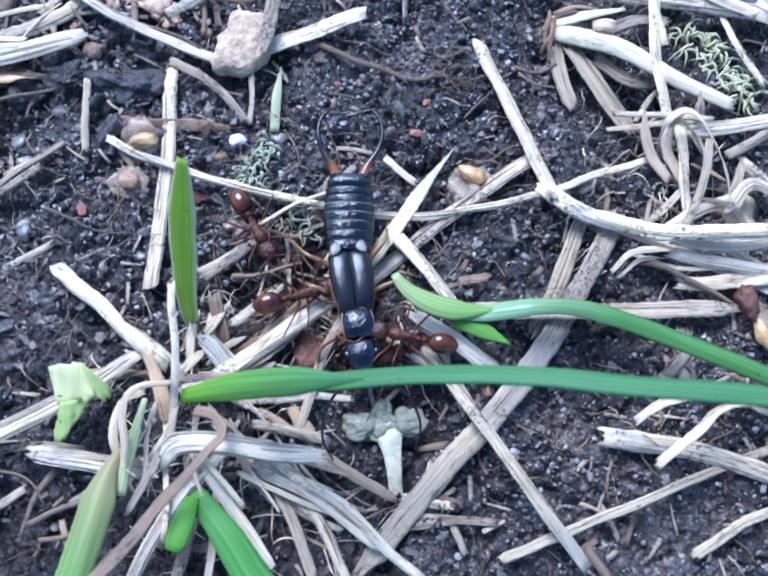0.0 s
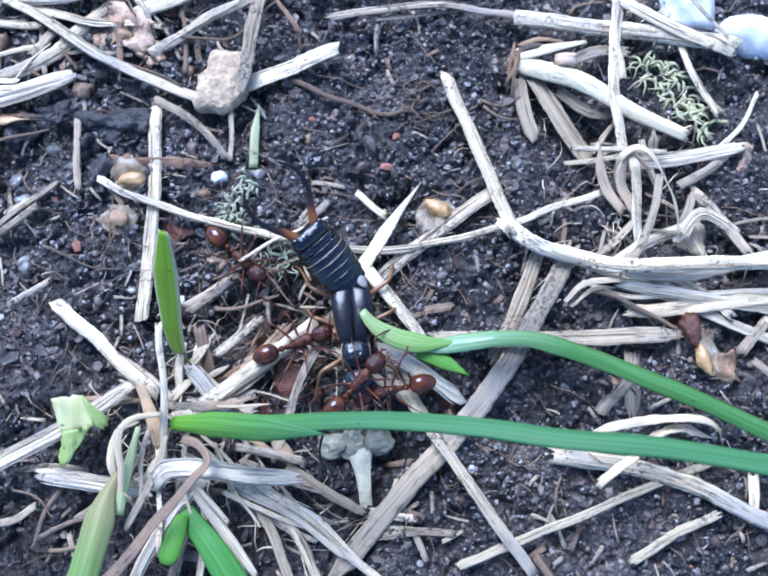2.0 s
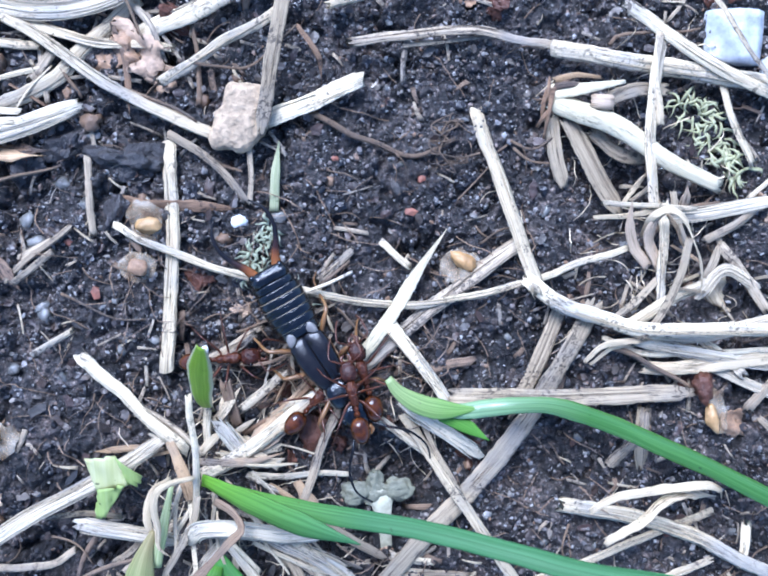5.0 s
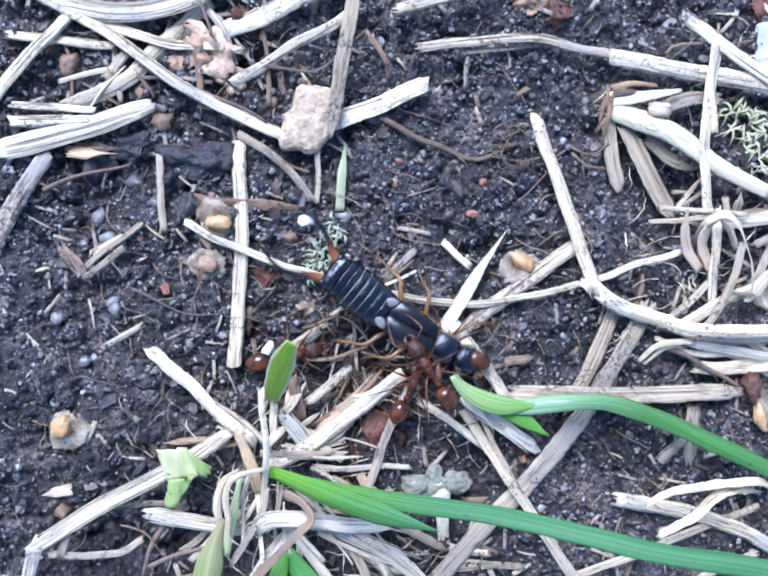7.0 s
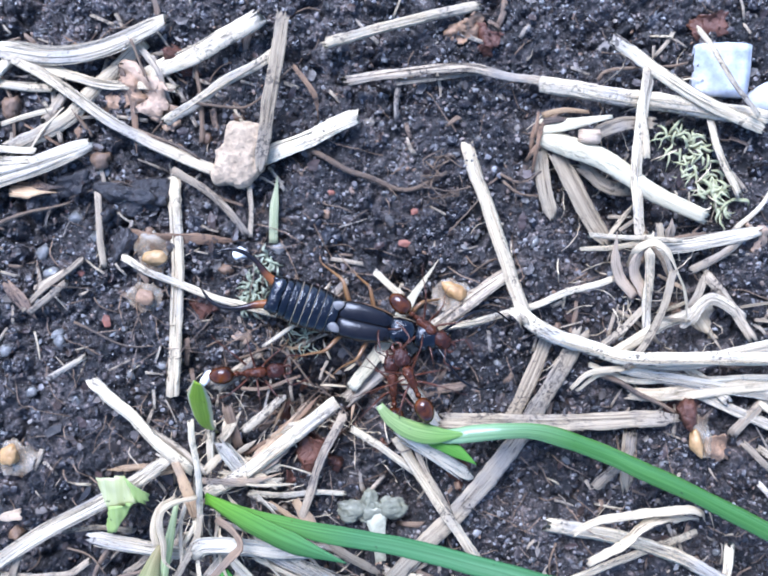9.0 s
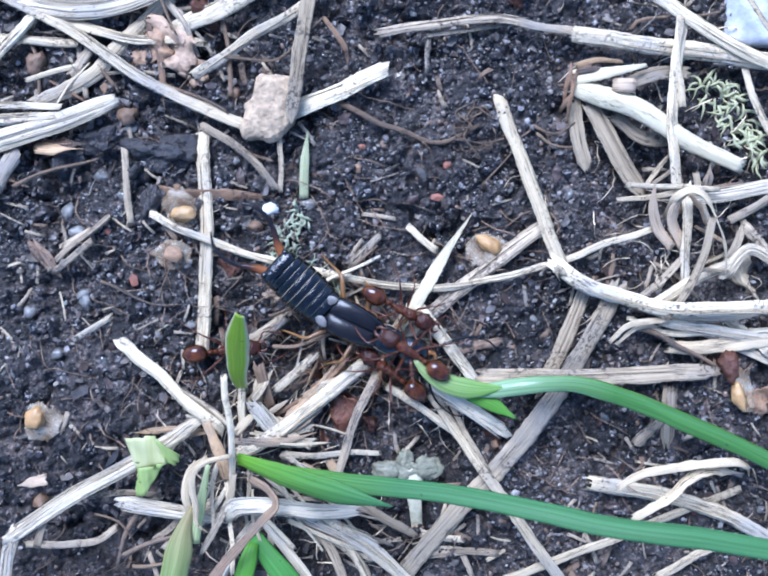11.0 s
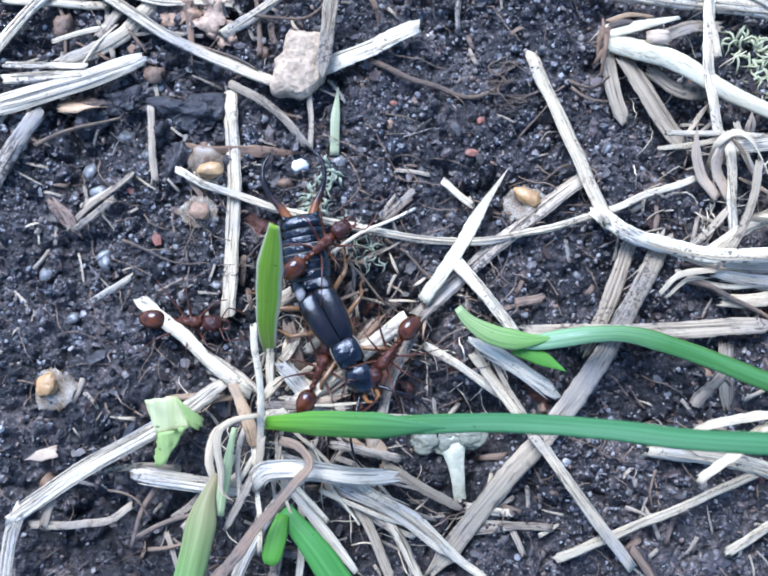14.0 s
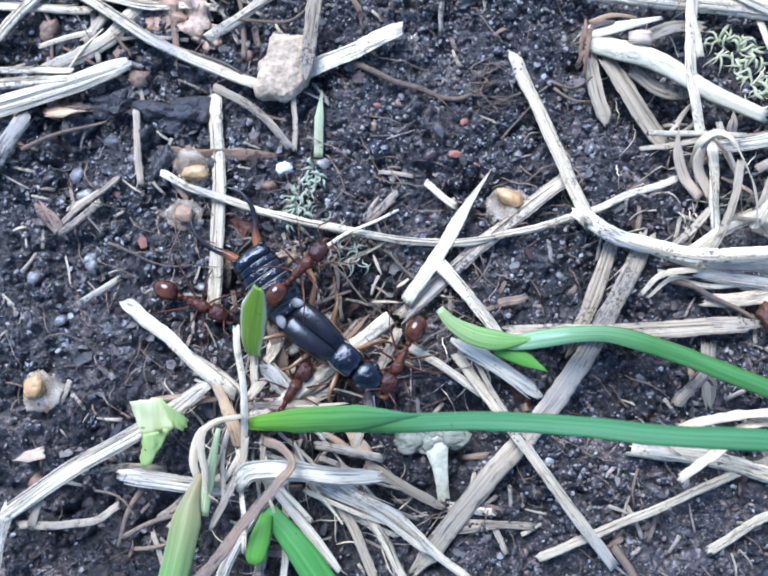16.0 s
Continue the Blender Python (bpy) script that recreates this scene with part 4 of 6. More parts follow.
straw("fan", 1.09, (-8.3, 10.8, 1.2), (-7.4, 9.7, 1.4), (-6.4, 8.4, 1.0))
straw("strip", 0.49, (-4.8, 8.1, 1.0), (-6.3, 9.3, 1.3), (-7.7, 10.8, 1.2))
straw("strip_tan", 0.54, (-9.7, 8.6, 1.4), (-7.0, 8.5, 1.6), (-4.5, 9.0, 1.2))
straw("pale", 0.42, (-6.3, 7.5, 0.6), (-2.9, 7.5, 0.8), (-0.4, 7.5, 0.6))
straw("fan", 1.11, (-5.0, 3.8, 1.4), (-3.2, 3.0, 1.5), (-0.9, 1.9, 1.2))
straw("pale", 0.57, (-4.0, 4.0, 1.8), (-0.7, 1.7, 1.8), (3.2, -1.8, 1.4))
straw("pale", 0.29, (-6.0, 3.5, 1.5), (-3.2, 2.2, 1.6), (-1.1, 1.4, 1.2))
straw("strip_grey", 0.60, (-2.3, 4.8, 0.6), (-0.2, 3.4, 0.7), (1.9, 2.2, 0.6))
straw("grey", 0.58, (-3.5, 2.8, 1.0), (-1.7, 0.7, 1.1), (-0.7, -1.9, 0.9))
straw("fibre_straw", 0.69, (-8.4, 4.4, 1.4), (-6.5, 1.9, 1.4), (-4.4, -0.9, 1.2))
straw("fibre_straw", 0.82, (-7.1, 4.4, 1.4), (-9.0, 2.5, 1.4), (-10.6, -0.1, 1.2), (-11.4, -2.0, 1.1))
straw("grey", 0.60, (-8.3, 1.5, 0.9), (-8.8, -0.2, 0.9), (-9.3, -1.8, 0.8))
straw("twig", 0.28, (-16.4, 0.4, 0.2), (-14.6, 0.7, 0.5), (-12.5, 0.6, 0.3))
straw("twig", 0.34, (-17.0, 1.1, 0.3), (-15.0, 2.0, 0.5), (-12.8, 2.4, 0.5))
straw("bark", 0.66, (-10.4, 0.2, 0.2), (-7.3, -0.2, 0.3))
straw("grey", 0.50, (-23.1, 2.0, 0.3), (-19.2, 2.0, 0.4), (-17.6, 2.8, 0.3))
straw("bark", 0.65, (-3.2, 3.1, 0.4), (-2.5, 4.2, 0.5))
straw("strip_tan", 0.81, (-3.4, 6.8, 0.6), (-2.3, 5.2, 0.8), (-2.7, 4.5, 0.6))
straw("twig", 0.17, (-18.8, 3.8, 0.4), (-17.1, 3.1, 0.6), (-16.2, 2.1, 0.4))
straw("grey", 0.54, (-1.9, 19.9, 0.5), (-0.2, 21.5, 0.4))
straw("grey", 0.45, (-20.9, 19.8, 0.6), (-18.9, 21.5, 0.6))
straw("twig", 0.18, (-18.3, 18.8, 0.4), (-15.0, 17.5, 0.5), (-13.0, 17.4, 0.4))
straw("pale", 0.40, (-19.8, 15.3, 0.4), (-17.7, 16.6, 0.5))
straw("twig", 0.17, (-7.3, 16.5, 0.6), (-4.7, 17.3, 1.0), (-2.1, 14.6, 0.8))
straw("grey", 0.52, (-8.3, 14.7, 0.6), (-6.4, 16.2, 0.7))
straw("grey", 0.58, (-8.9, 14.8, 0.5), (-6.0, 16.7, 0.6))
straw("twig", 0.29, (-7.0, 14.7, 0.8), (-5.0, 14.8, 1.0), (-3.1, 15.3, 0.8))
straw("twig", 0.22, (-2.0, 19.6, 0.8), (-1.0, 20.4, 1.1), (-0.2, 21.0, 1.0))
straw("twig", 0.16, (8.2, 22.1, 0.3), (9.8, 23.0, 0.5), (11.6, 22.4, 0.3))
straw("twig", 0.23, (10.2, 28.7, 0.4), (11.5, 28.3, 0.6), (12.9, 28.9, 0.5))
straw("twig", 0.23, (10.4, 28.2, 0.4), (11.5, 27.5, 0.5), (13.0, 27.3, 0.4))
straw("twig", 0.17, (13.9, 4.0, 0.3), (13.5, 2.5, 0.4), (13.6, 1.7, 0.2))
straw("pale", 0.32, (3.5, 2.6, 0.3), (3.9, 3.9, 0.4))
straw("grey", 0.43, (5.2, 0.7, 0.3), (5.7, -0.5, 0.3))
straw("bark", 0.51, (12.2, -0.7, 0.5), (13.2, -2.4, 0.5))
straw("grey", 0.27, (6.1, 3.1, 0.3), (6.2, 1.8, 0.3))
straw("grey", 0.71, (-20.0, 32.6, 0.3), (-18.9, 34.0, 0.4))
straw("twig", 0.31, (-18.2, 33.2, 0.4), (-17.1, 31.3, 0.3))
straw("strip_brown", 1.05, (-21.6, 28.0, 0.3), (-19.5, 28.0, 0.4))
straw("pale", 0.92, (-27.2, 30.5, 0.6), (-24.7, 33.6, 0.9), (-22.5, 36.0, 0.9))
straw("grey", 1.24, (-26.9, 21.5, 0.6), (-25.2, 24.8, 0.7), (-24.0, 26.8, 0.6))
straw("strip_tan", 1.01, (-22.0, 27.7, 0.5), (-19.5, 27.6, 0.6))
straw("strip_grey", 0.45, (-9.4, 6.6, 2.7), (-9.6, 5.4, 2.6), (-10.5, 3.5, 2.2), (-11.6, 1.6, 1.6))
straw("leaf_tan", 0.70, (-23.6, 5.8, 0.4), (-21.9, 6.2, 0.6))
straw("grey", 0.59, (-22.4, 2.1, 0.4), (-22.0, 3.8, 0.5))
straw("grey", 0.55, (-20.6, 21.4, 0.2), (-19.1, 22.3, 0.2))
straw("bark", 0.65, (4.8, 13.9, 0.3), (7.4, 14.5, 0.3))
straw("fibre_straw", 0.92, (22.5, 18.8, 0.8), (24.1, 20.4, 0.8), (26.1, 19.4, 0.6))
straw("pale", 0.75, (17.9, 16.9, 0.9), (20.5, 18.5, 1.0), (22.5, 19.3, 0.8))


# the torn sheaths and curls round the dead stems
straw("leaf_tan", 0.72, (17.3, 24.6, 2.8), (17.4, 23.1, 2.2), (17.9, 21.8, 1.5), (19.0, 20.7, 0.9))
straw("leaf_tan", 0.75, (19.6, 24.0, 2.8), (18.8, 23.3, 2.4), (18.8, 22.1, 1.6), (19.8, 20.6, 0.9))
straw("leaf_tan", 0.60, (20.9, 25.5, 2.6), (21.0, 24.9, 2.2), (21.1, 24.3, 1.6))
straw("strip", 0.50, (18.7, 22.6, 1.0), (18.6, 23.6, 2.6), (19.5, 24.0, 3.2), (20.4, 23.4, 3.2), (21.2, 22.2, 2.8), (21.9, 20.7, 2.2), (22.2, 18.6, 1.4))
straw("strip_tan", 0.36, (19.7, 23.8, 2.4), (20.5, 23.1, 2.0), (21.1, 21.9, 1.4))
straw("strip", 0.34, (17.4, 24.7, 0.9), (18.1, 25.7, 1.2), (18.9, 26.8, 1.3))
straw("strip_grey", 0.50, (20.8, 22.1, 3.0), (20.3, 20.1, 2.9), (19.4, 17.8, 2.5), (18.1, 16.1, 2.2))
straw("strip_grey", 1.00, (20.1, 32.1, 0.8), (18.3, 32.0, 1.0), (16.4, 31.4, 0.8))
straw("strip", 0.36, (-9.6, 8.0, 3.2), (-10.7, 7.7, 3.6), (-11.5, 7.2, 3.7), (-11.8, 6.1, 3.5), (-11.7, 4.8, 3.2), (-11.6, 3.8, 3.0), (-11.0, 3.3, 2.9))
straw("fan", 1.3, (-9.7, 4.2, 2.5), (-9.2, 4.75, 3.0), (-8.1, 4.9, 3.2), (-6.1, 4.7, 3.1), (-4.1, 4.4, 2.9), (-2.1, 4.3, 2.4))
straw("strip_mauve", 0.66, (-8.1, 6.5, 3.2), (-7.3, 6.3, 3.9), (-6.7, 5.7, 4.2), (-6.6, 5.1, 4.3), (-7.3, 4.4, 4.2), (-8.7, 2.8, 3.9), (-10.0, 1.2, 3.6), (-11.9, -0.8, 3.3), (-13.4, -2.4, 3.1))
straw("fibre_straw", 1.20, (-16.7, 4.7, 1.0), (-14.3, 4.3, 1.1), (-10.9, 3.7, 1.1))
straw("fibre_straw", 1.50, (-22.7, 37.1, 0.8), (-19.5, 36.6, 0.9), (-16.2, 37.0, 1.0), (-12.5, 38.7, 0.9))
straw("pale", 1.30, (-12.3, 35.7, 0.6), (-10.0, 36.8, 0.8), (-6.5, 38.8, 0.8))
straw("strip_grey", 0.95, (-4.1, 38.8, 1.6), (-4.6, 35.6, 1.9), (-5.1, 32.5, 2.0), (-5.6, 29.2, 1.7))
straw("pale", 0.68, (-1.2, 37.5, 0.6), (2.8, 38.5, 0.8), (8.4, 39.8, 0.8))
straw("pale", 0.42, (22.9, 37.8, 2.0), (24.2, 35.5, 2.4), (26.5, 32.4, 2.2))
straw("fibre_straw", 1.00, (-4.9, 3.7, 1.6), (-2.2, 2.4, 1.5), (1.1, -0.1, 1.3))
straw("strip_grey", 0.60, (-4.3, 2.9, 1.0), (-3.2, 0.9, 1.0), (-2.2, -1.7, 0.9))
straw("pale", 0.50, (-2.5, 2.1, 1.2), (-1.5, 0.4, 1.1), (-0.6, -1.7, 1.0))


def litter(cx, cy, rx, ry, count, kinds, length, width, high, seed, aim=None):
    """Loose strips in the places where dead grass lies thick; aim: a root from which they fan out."""
    rng = random.Random(seed)
    for _ in range(count):
        x, y = cx + rng.uniform(-rx, rx), cy + rng.uniform(-ry, ry)
        a = math.atan2(y - aim[1], x - aim[0]) + rng.uniform(-0.5, 0.5) if aim else rng.uniform(0, 6.28)
        ln, z = rng.uniform(*length), rng.uniform(0.2, high)
        bow, turn = rng.uniform(-0.2, 0.2), rng.uniform(-0.22, 0.22)
        x1, y1 = x + ln * 0.5 * math.cos(a), y + ln * 0.5 * math.sin(a)
        x2, y2 = x1 + ln * 0.5 * math.cos(a + turn), y1 + ln * 0.5 * math.sin(a + turn)
        straw(rng.choice(kinds), rng.uniform(*width), (x, y, z), (x1, y1, z + abs(bow)), (x2, y2, max(0.2, z + bow)))


litter(-8.5, 6.0, 3.5, 4.5, 10, ("strip", "strip_tan", "pale", "grey"), (2.0, 5.0), (0.2, 0.6), 1.2, 1, (-9.4, 9.0))
litter(-6.5, 10.5, 3.0, 1.8, 12, ("strip_tan", "strip", "pale", "strip_brown"), (1.5, 3.5), (0.25, 0.7), 1.0, 2, (-9.4, 9.0))
litter(-1.5, 1.5, 5.0, 3.0, 4, ("grey", "strip_grey", "pale"), (2.0, 5.0), (0.25, 0.6), 0.7, 3)
litter(22.5, 21.5, 4.5, 4.0, 10, ("grey", "strip_tan", "strip_grey", "twig"), (2.0, 5.0), (0.2, 0.6), 1.2, 4)
litter(-17.0, 34.0, 8.0, 4.0, 14, ("grey", "pale", "twig", "strip_brown"), (2.0, 6.0), (0.15, 0.5), 0.6, 5)
litter(-18.0, 2.5, 5.0, 3.0, 5, ("grey", "twig", "strip_grey"), (1.5, 5.0), (0.15, 0.45), 0.4, 6)
litter(-1.5, 15.5, 3.0, 3.0, 14, ("twig", "strip_tan", "grey"), (1.0, 3.0), (0.1, 0.35), 0.5, 7)
litter(-8.6, 7.4, 2.4, 2.6, 18, ("pale", "strip", "pale", "fan"), (2.5, 6.0), (0.12, 0.34), 2.0, 9, (-9.4, 9.0))
litter(-3.5, 4.5, 3.4, 2.2, 5, ("pale", "grey", "strip_grey", "fan"), (2.0, 5.0), (0.14, 0.36), 1.2, 10, (-9.4, 7.0))
litter(27.5, 14.0, 2.5, 12.0, 12, ("pale", "strip", "grey"), (2.0, 6.0), (0.25, 0.7), 0.9, 8)

litter(-1.6, 15.5, 2.2, 1.8, 8, ("strip", "pale", "strip_tan"), (0.6, 1.8), (0.08, 0.22), 0.4, 11)
litter(-4.5, 17.5, 2.6, 2.2, 8, ("strip_tan", "pale", "twig"), (0.8, 2.4), (0.07, 0.18), 0.7, 12)
straw("pale", 0.24, (-5.4, 17.5, 1.6), (-3.4, 18.8, 1.5), (-0.1, 20.2, 1.3))

# two strips curling up high over the soil
straw("strip", 0.55, (14.5, 5.7, 3.6), (16.0, 6.7, 4.0), (18.0, 7.1, 4.1), (20.8, 7.2, 3.6), (22.7, 6.7, 2.6), (23.6, 5.8, 1.2))
straw("strip", 0.7, (15.6, 3.6, 3.0), (16.5, 4.4, 3.6), (17.4, 5.2, 4.0), (18.6, 6.2, 3.9), (20.6, 6.6, 3.2), (22.9, 6.1, 1.8))


# ---- living grass ----
def blade(name, label, material, width, taper, points, parent=None, arch=0.35, roll=0.0, seed=1):
    rng = random.Random(seed)
    data = swept(points, width, 0.1, rng, "leaf", taper, 0.0, 0.35, arch, 20, 0.006, roll, points[0], 0.05, 0.02)
    ob = new(name, mesh_of(name, *data[:2], material, data[2]))
    ob.location = [MM * a for a in points[0]]
    if parent:
        ob.parent = parent
        ob.location = [MM * (a - b / MM) for a, b in zip(points[0], parent.location)]
    return tagged(ob, label)


def tuft(label, at):
    ob = new("grass_plant")
    ob.location = [MM * a for a in at]
    return tagged(ob, label, "grass", "living grass")


tuft_left = tuft("young green grass tuft growing among dry straw", (-9.2, 8.0, 0.0))
long_blade = blade("blade", "long fresh green blade reaching high over the soil", GREEN, 1.02, lambda u: min(1.0, 0.6 + 1.5 * u) + 0.05 * u, [(-9.2, 7.4, 1.6), (-5.5, 7.25, 5.2), (-0.2, 7.0, 8.4), (3.6, 6.85, 10.2), (7.4, 6.35, 12.0), (11.0, 5.7, 13.2), (15.8, 5.1, 14.0), (23.0, 3.6, 14.6)], tuft_left, 0.22, 30, 3)
short_blade = blade("blade", "short pointed green blade lying over the long one", GREEN, 1.35, lambda u: min(1.0, 0.55 + 1.2 * u) * min(1.0, 3.4 * (1.012 - u)), [(-9.2, 7.5, 1.7), (-6.2, 7.3, 5.4), (-3.0, 7.0, 8.5), (0.35, 6.7, 10.8)], tuft_left, 0.3, -10, 4)
upright_blade = blade("blade", "upright yellow-green blade with a blunt tip", GREEN_BRIGHT, 1.45, lambda u: min(1.0, 0.5 + 0.9 * u) * min(1.0, 0.22 + 3.2 * (1 - u)) ** 0.7, [(-9.25, 11.4, -0.8), (-9.0, 12.6, 3.0), (-8.3, 14.4, 7.6), (-7.45, 16.3, 12.0)], tuft_left, 0.25, 0, 5)
blade("blade", "tan withered sheath turning green at the lower end", GREEN_BASE, 1.65, lambda u: min(1.0, 0.2 + 2.0 * u), [(-12.0, 4.7, 2.5), (-12.5, 3.3, 2.7), (-12.8, 1.9, 2.8), (-13.1, 0.4, 2.9), (-13.7, -1.9, 3.0)], tuft_left, 0.45, 8, 6)
blade("blade", "narrow yellow-green blade", GREEN_PALE, 0.62, lambda u: min(1.0, 0.5 + u), [(-11.0, 7.3, 2.3), (-11.3, 5.6, 2.5), (-11.6, 4.1, 2.5), (-11.9, 2.4, 2.2)], tuft_left, 0.4, 5, 13)

tuft_low = tuft("small bright green grass shoot between dry straws", (-8.5, 2.5, 0.0))
blade("blade", "broad fresh green blade", GREEN_DEEP, 1.9, lambda u: 0.55 + 0.5 * u, [(-8.3, 2.5, 1.6), (-6.7, 0.7, 2.2), (-4.5, -2.5, 2.4)], tuft_low, 0.35, 0, 7)
blade("blade", "short bright green side blade", GREEN_SIDE, 1.15, lambda u: min(1.0, 0.6 + u) * min(1.0, 0.5 + 3 * (1 - u)), [(-8.3, 2.3, 2.0), (-8.6, 1.1, 2.5), (-9.0, -0.3, 2.7)], tuft_low, 0.2, 0, 8)

tuft_right = tuft("green grass blade bending low along the soil", (2.1, 12.9, 0.0))
blade("blade", "yellow-green sheath wrapped round the blade's foot", GREEN_YELLOW, 1.25, lambda u: min(1.0, 0.4 + 1.6 * u) * min(1.0, 0.12 + 2.2 * (1 - u)), [(2.1, 13.8, 3.3), (2.8, 12.95, 3.2), (4.2, 12.15, 3.1), (5.8, 11.8, 3.0), (7.6, 11.85, 2.92)], tuft_right, 0.3, 12, 9)
blade("blade", "long fresh green blade, folded along its middle", GREEN_SHEEN, 1.15, lambda u: min(1.0, 0.6 + 4.0 * u) - 0.15 * math.exp(-((u - 0.2) / 0.08) ** 2), [(4.7, 12.0, 2.7), (6.5, 11.7, 2.75), (8.2, 11.9, 2.8), (10.0, 12.05, 2.95), (12.7, 11.85, 2.8), (16.6, 10.5, 2.7), (19.0, 9.4, 2.9), (21.7, 8.2, 3.0), (26.5, 5.8, 3.1), (31.0, 3.4, 3.1)], tuft_right, 0.42, 14, 10)
blade("blade", "short pointed side blade", GREEN_SIDE, 0.9, lambda u: min(1.0, 2.2 * (1.02 - u)), [(5.4, 11.5, 2.5), (6.9, 10.8, 2.6), (8.3, 9.9, 2.9)], tuft_right, 0.35, 0, 11)

sprout = tuft("thin pale green sprout on bare soil", (-5.0, 24.3, 0.2))
blade("blade", "", GREEN_DUSTY, 0.62, lambda u: min(1.0, 2.2 * (1.03 - u)), [(-5.0, 24.2, 0.1), (-4.85, 26.4, 0.5), (-4.65, 28.65, 0.45)], sprout, 0.3, 0, 12)


def crumpled(w, h, rng, amp, taper, bend=0.0, thick=0.07, n=16, ragged=1.0):
    """A thin crumpled patch of leaf in the xy plane, from y = 0 to y = -h."""
    off = Vector((rng.uniform(0, 50), rng.uniform(0, 50), 0))
    verts, faces = [], []
    for side in (0, 1):
        for j in range(n):
            v = j / (n - 1)
            for i in range(n):
                u = -1 + 2 * i / (n - 1)
                ww = w / 2 * (1 - taper * v) * (1 if ragged == 1 else max(0.25, 1 - abs(2 * v - 1) ** 2.5) ** 0.5)
                edge = 0.2 * ragged * w * noise.noise(Vector((v * 3, u * 1.5, 2)) + off)
                x, y = u * ww + edge, -h * v + 0.22 * ragged * h * noise.noise(Vector((u * 1.9, 7, v)) + off)
                edge2 = 0.07 * ragged * w * noise.noise(Vector((v * 11, u * 9, 5)) + off)
                x, y = x + edge2, y - edge2
                z = amp * noise.noise(Vector((x * 0.9, y * 0.9, 0)) + off) - bend * u * u - side * thick
                verts.append((x, y, z))
    q = n * n
    for side in (0, 1):
        for j in range(n - 1):
            for i in range(n - 1):
                f = (side * q + j * n + i, side * q + (j + 1) * n + i, side * q + (j + 1) * n + i + 1, side * q + j * n + i + 1)
                faces.append(f if side == 0 else f[::-1])
    ring = [*range(n), *[k * n + n - 1 for k in range(1, n)], *[(n - 1) * n + k for k in range(n - 2, -1, -1)], *[k * n for k in range(n - 2, 0, -1)]]
    for k, a in enumerate(ring):
        c = ring[(k + 1) % len(ring)]
        faces.append((a, c, c + q, a + q))
    return verts, faces, [(v[1] + 20, v[0] / w + 0.5) for v in verts]


def leaf_scrap():
    """A torn leaf end folded along two creases: a broad flap above, a narrow tongue below."""
    ob = new("leaf_scrap")
    ob.location = [MM * a for a in (-14.6, 7.7, 1.7)]

    def flap(corners, n=9):
        """A thin bent patch between four corners."""
        a, b, c, d = (Vector(p) for p in corners)
        verts, faces = [], []
        for side in (0.03, -0.03):
            for j in range(n):
                for i in range(n):
                    u, v = i / (n - 1), j / (n - 1)
                    p = (a * (1 - u) + b * u) * (1 - v) + (d * (1 - u) + c * u) * v
                    rag = 0.16 * noise.noise(Vector((4 * p.x, 4 * p.y, 3)))
                    p = p + Vector((rag, -rag, side + 0.16 * noise.noise(p * 1.3) + 0.25 * math.sin(math.pi * u) * (1 - v)))
                    verts.append(tuple(p))
        q = n * n
        for j in range(n - 1):
            for i in range(n - 1):
                f = (j * n + i, (j + 1) * n + i, (j + 1) * n + i + 1, j * n + i + 1)
                faces += [f, tuple(q + k for k in f[::-1])]
        ring = [*range(n), *[k * n + n - 1 for k in range(1, n)], *[(n - 1) * n + k for k in range(n - 2, -1, -1)], *[k * n for k in range(n - 2, 0, -1)]]
        faces += [(k, m, m + q, k + q) for k, m in zip(ring, ring[1:] + ring[:1])]
        return verts, faces, [(v[1] + 20, v[0] / 3 + 0.5) for v in verts]

    part("flap", flap([(-1.6, 1.3, 0.6), (0.3, 1.5, 0.7), (1.0, -0.3, 0.7), (-0.9, -0.7, 0.3)]), LEAF_SCRAP, ob, "pale green torn leaf end")
    part("flap", flap([(0.25, 1.45, 0.72), (1.75, 0.2, 0.25), (1.5, -0.5, 0.2), (0.95, -0.3, 0.7)]), LEAF_FOLD, ob, "yellow-green folded corner")
    part("tongue", flap([(-0.9, -0.6, 0.3), (0.9, -0.25, 0.7), (-0.5, -2.4, 0.0), (-1.2, -2.5, -0.3)]), LEAF_FOLD, ob, "yellowish tongue with a withered tip")
    return tagged(ob, "pale green crumpled leaf scrap lying on straw", "leaf scrap")


leaf_scrap()


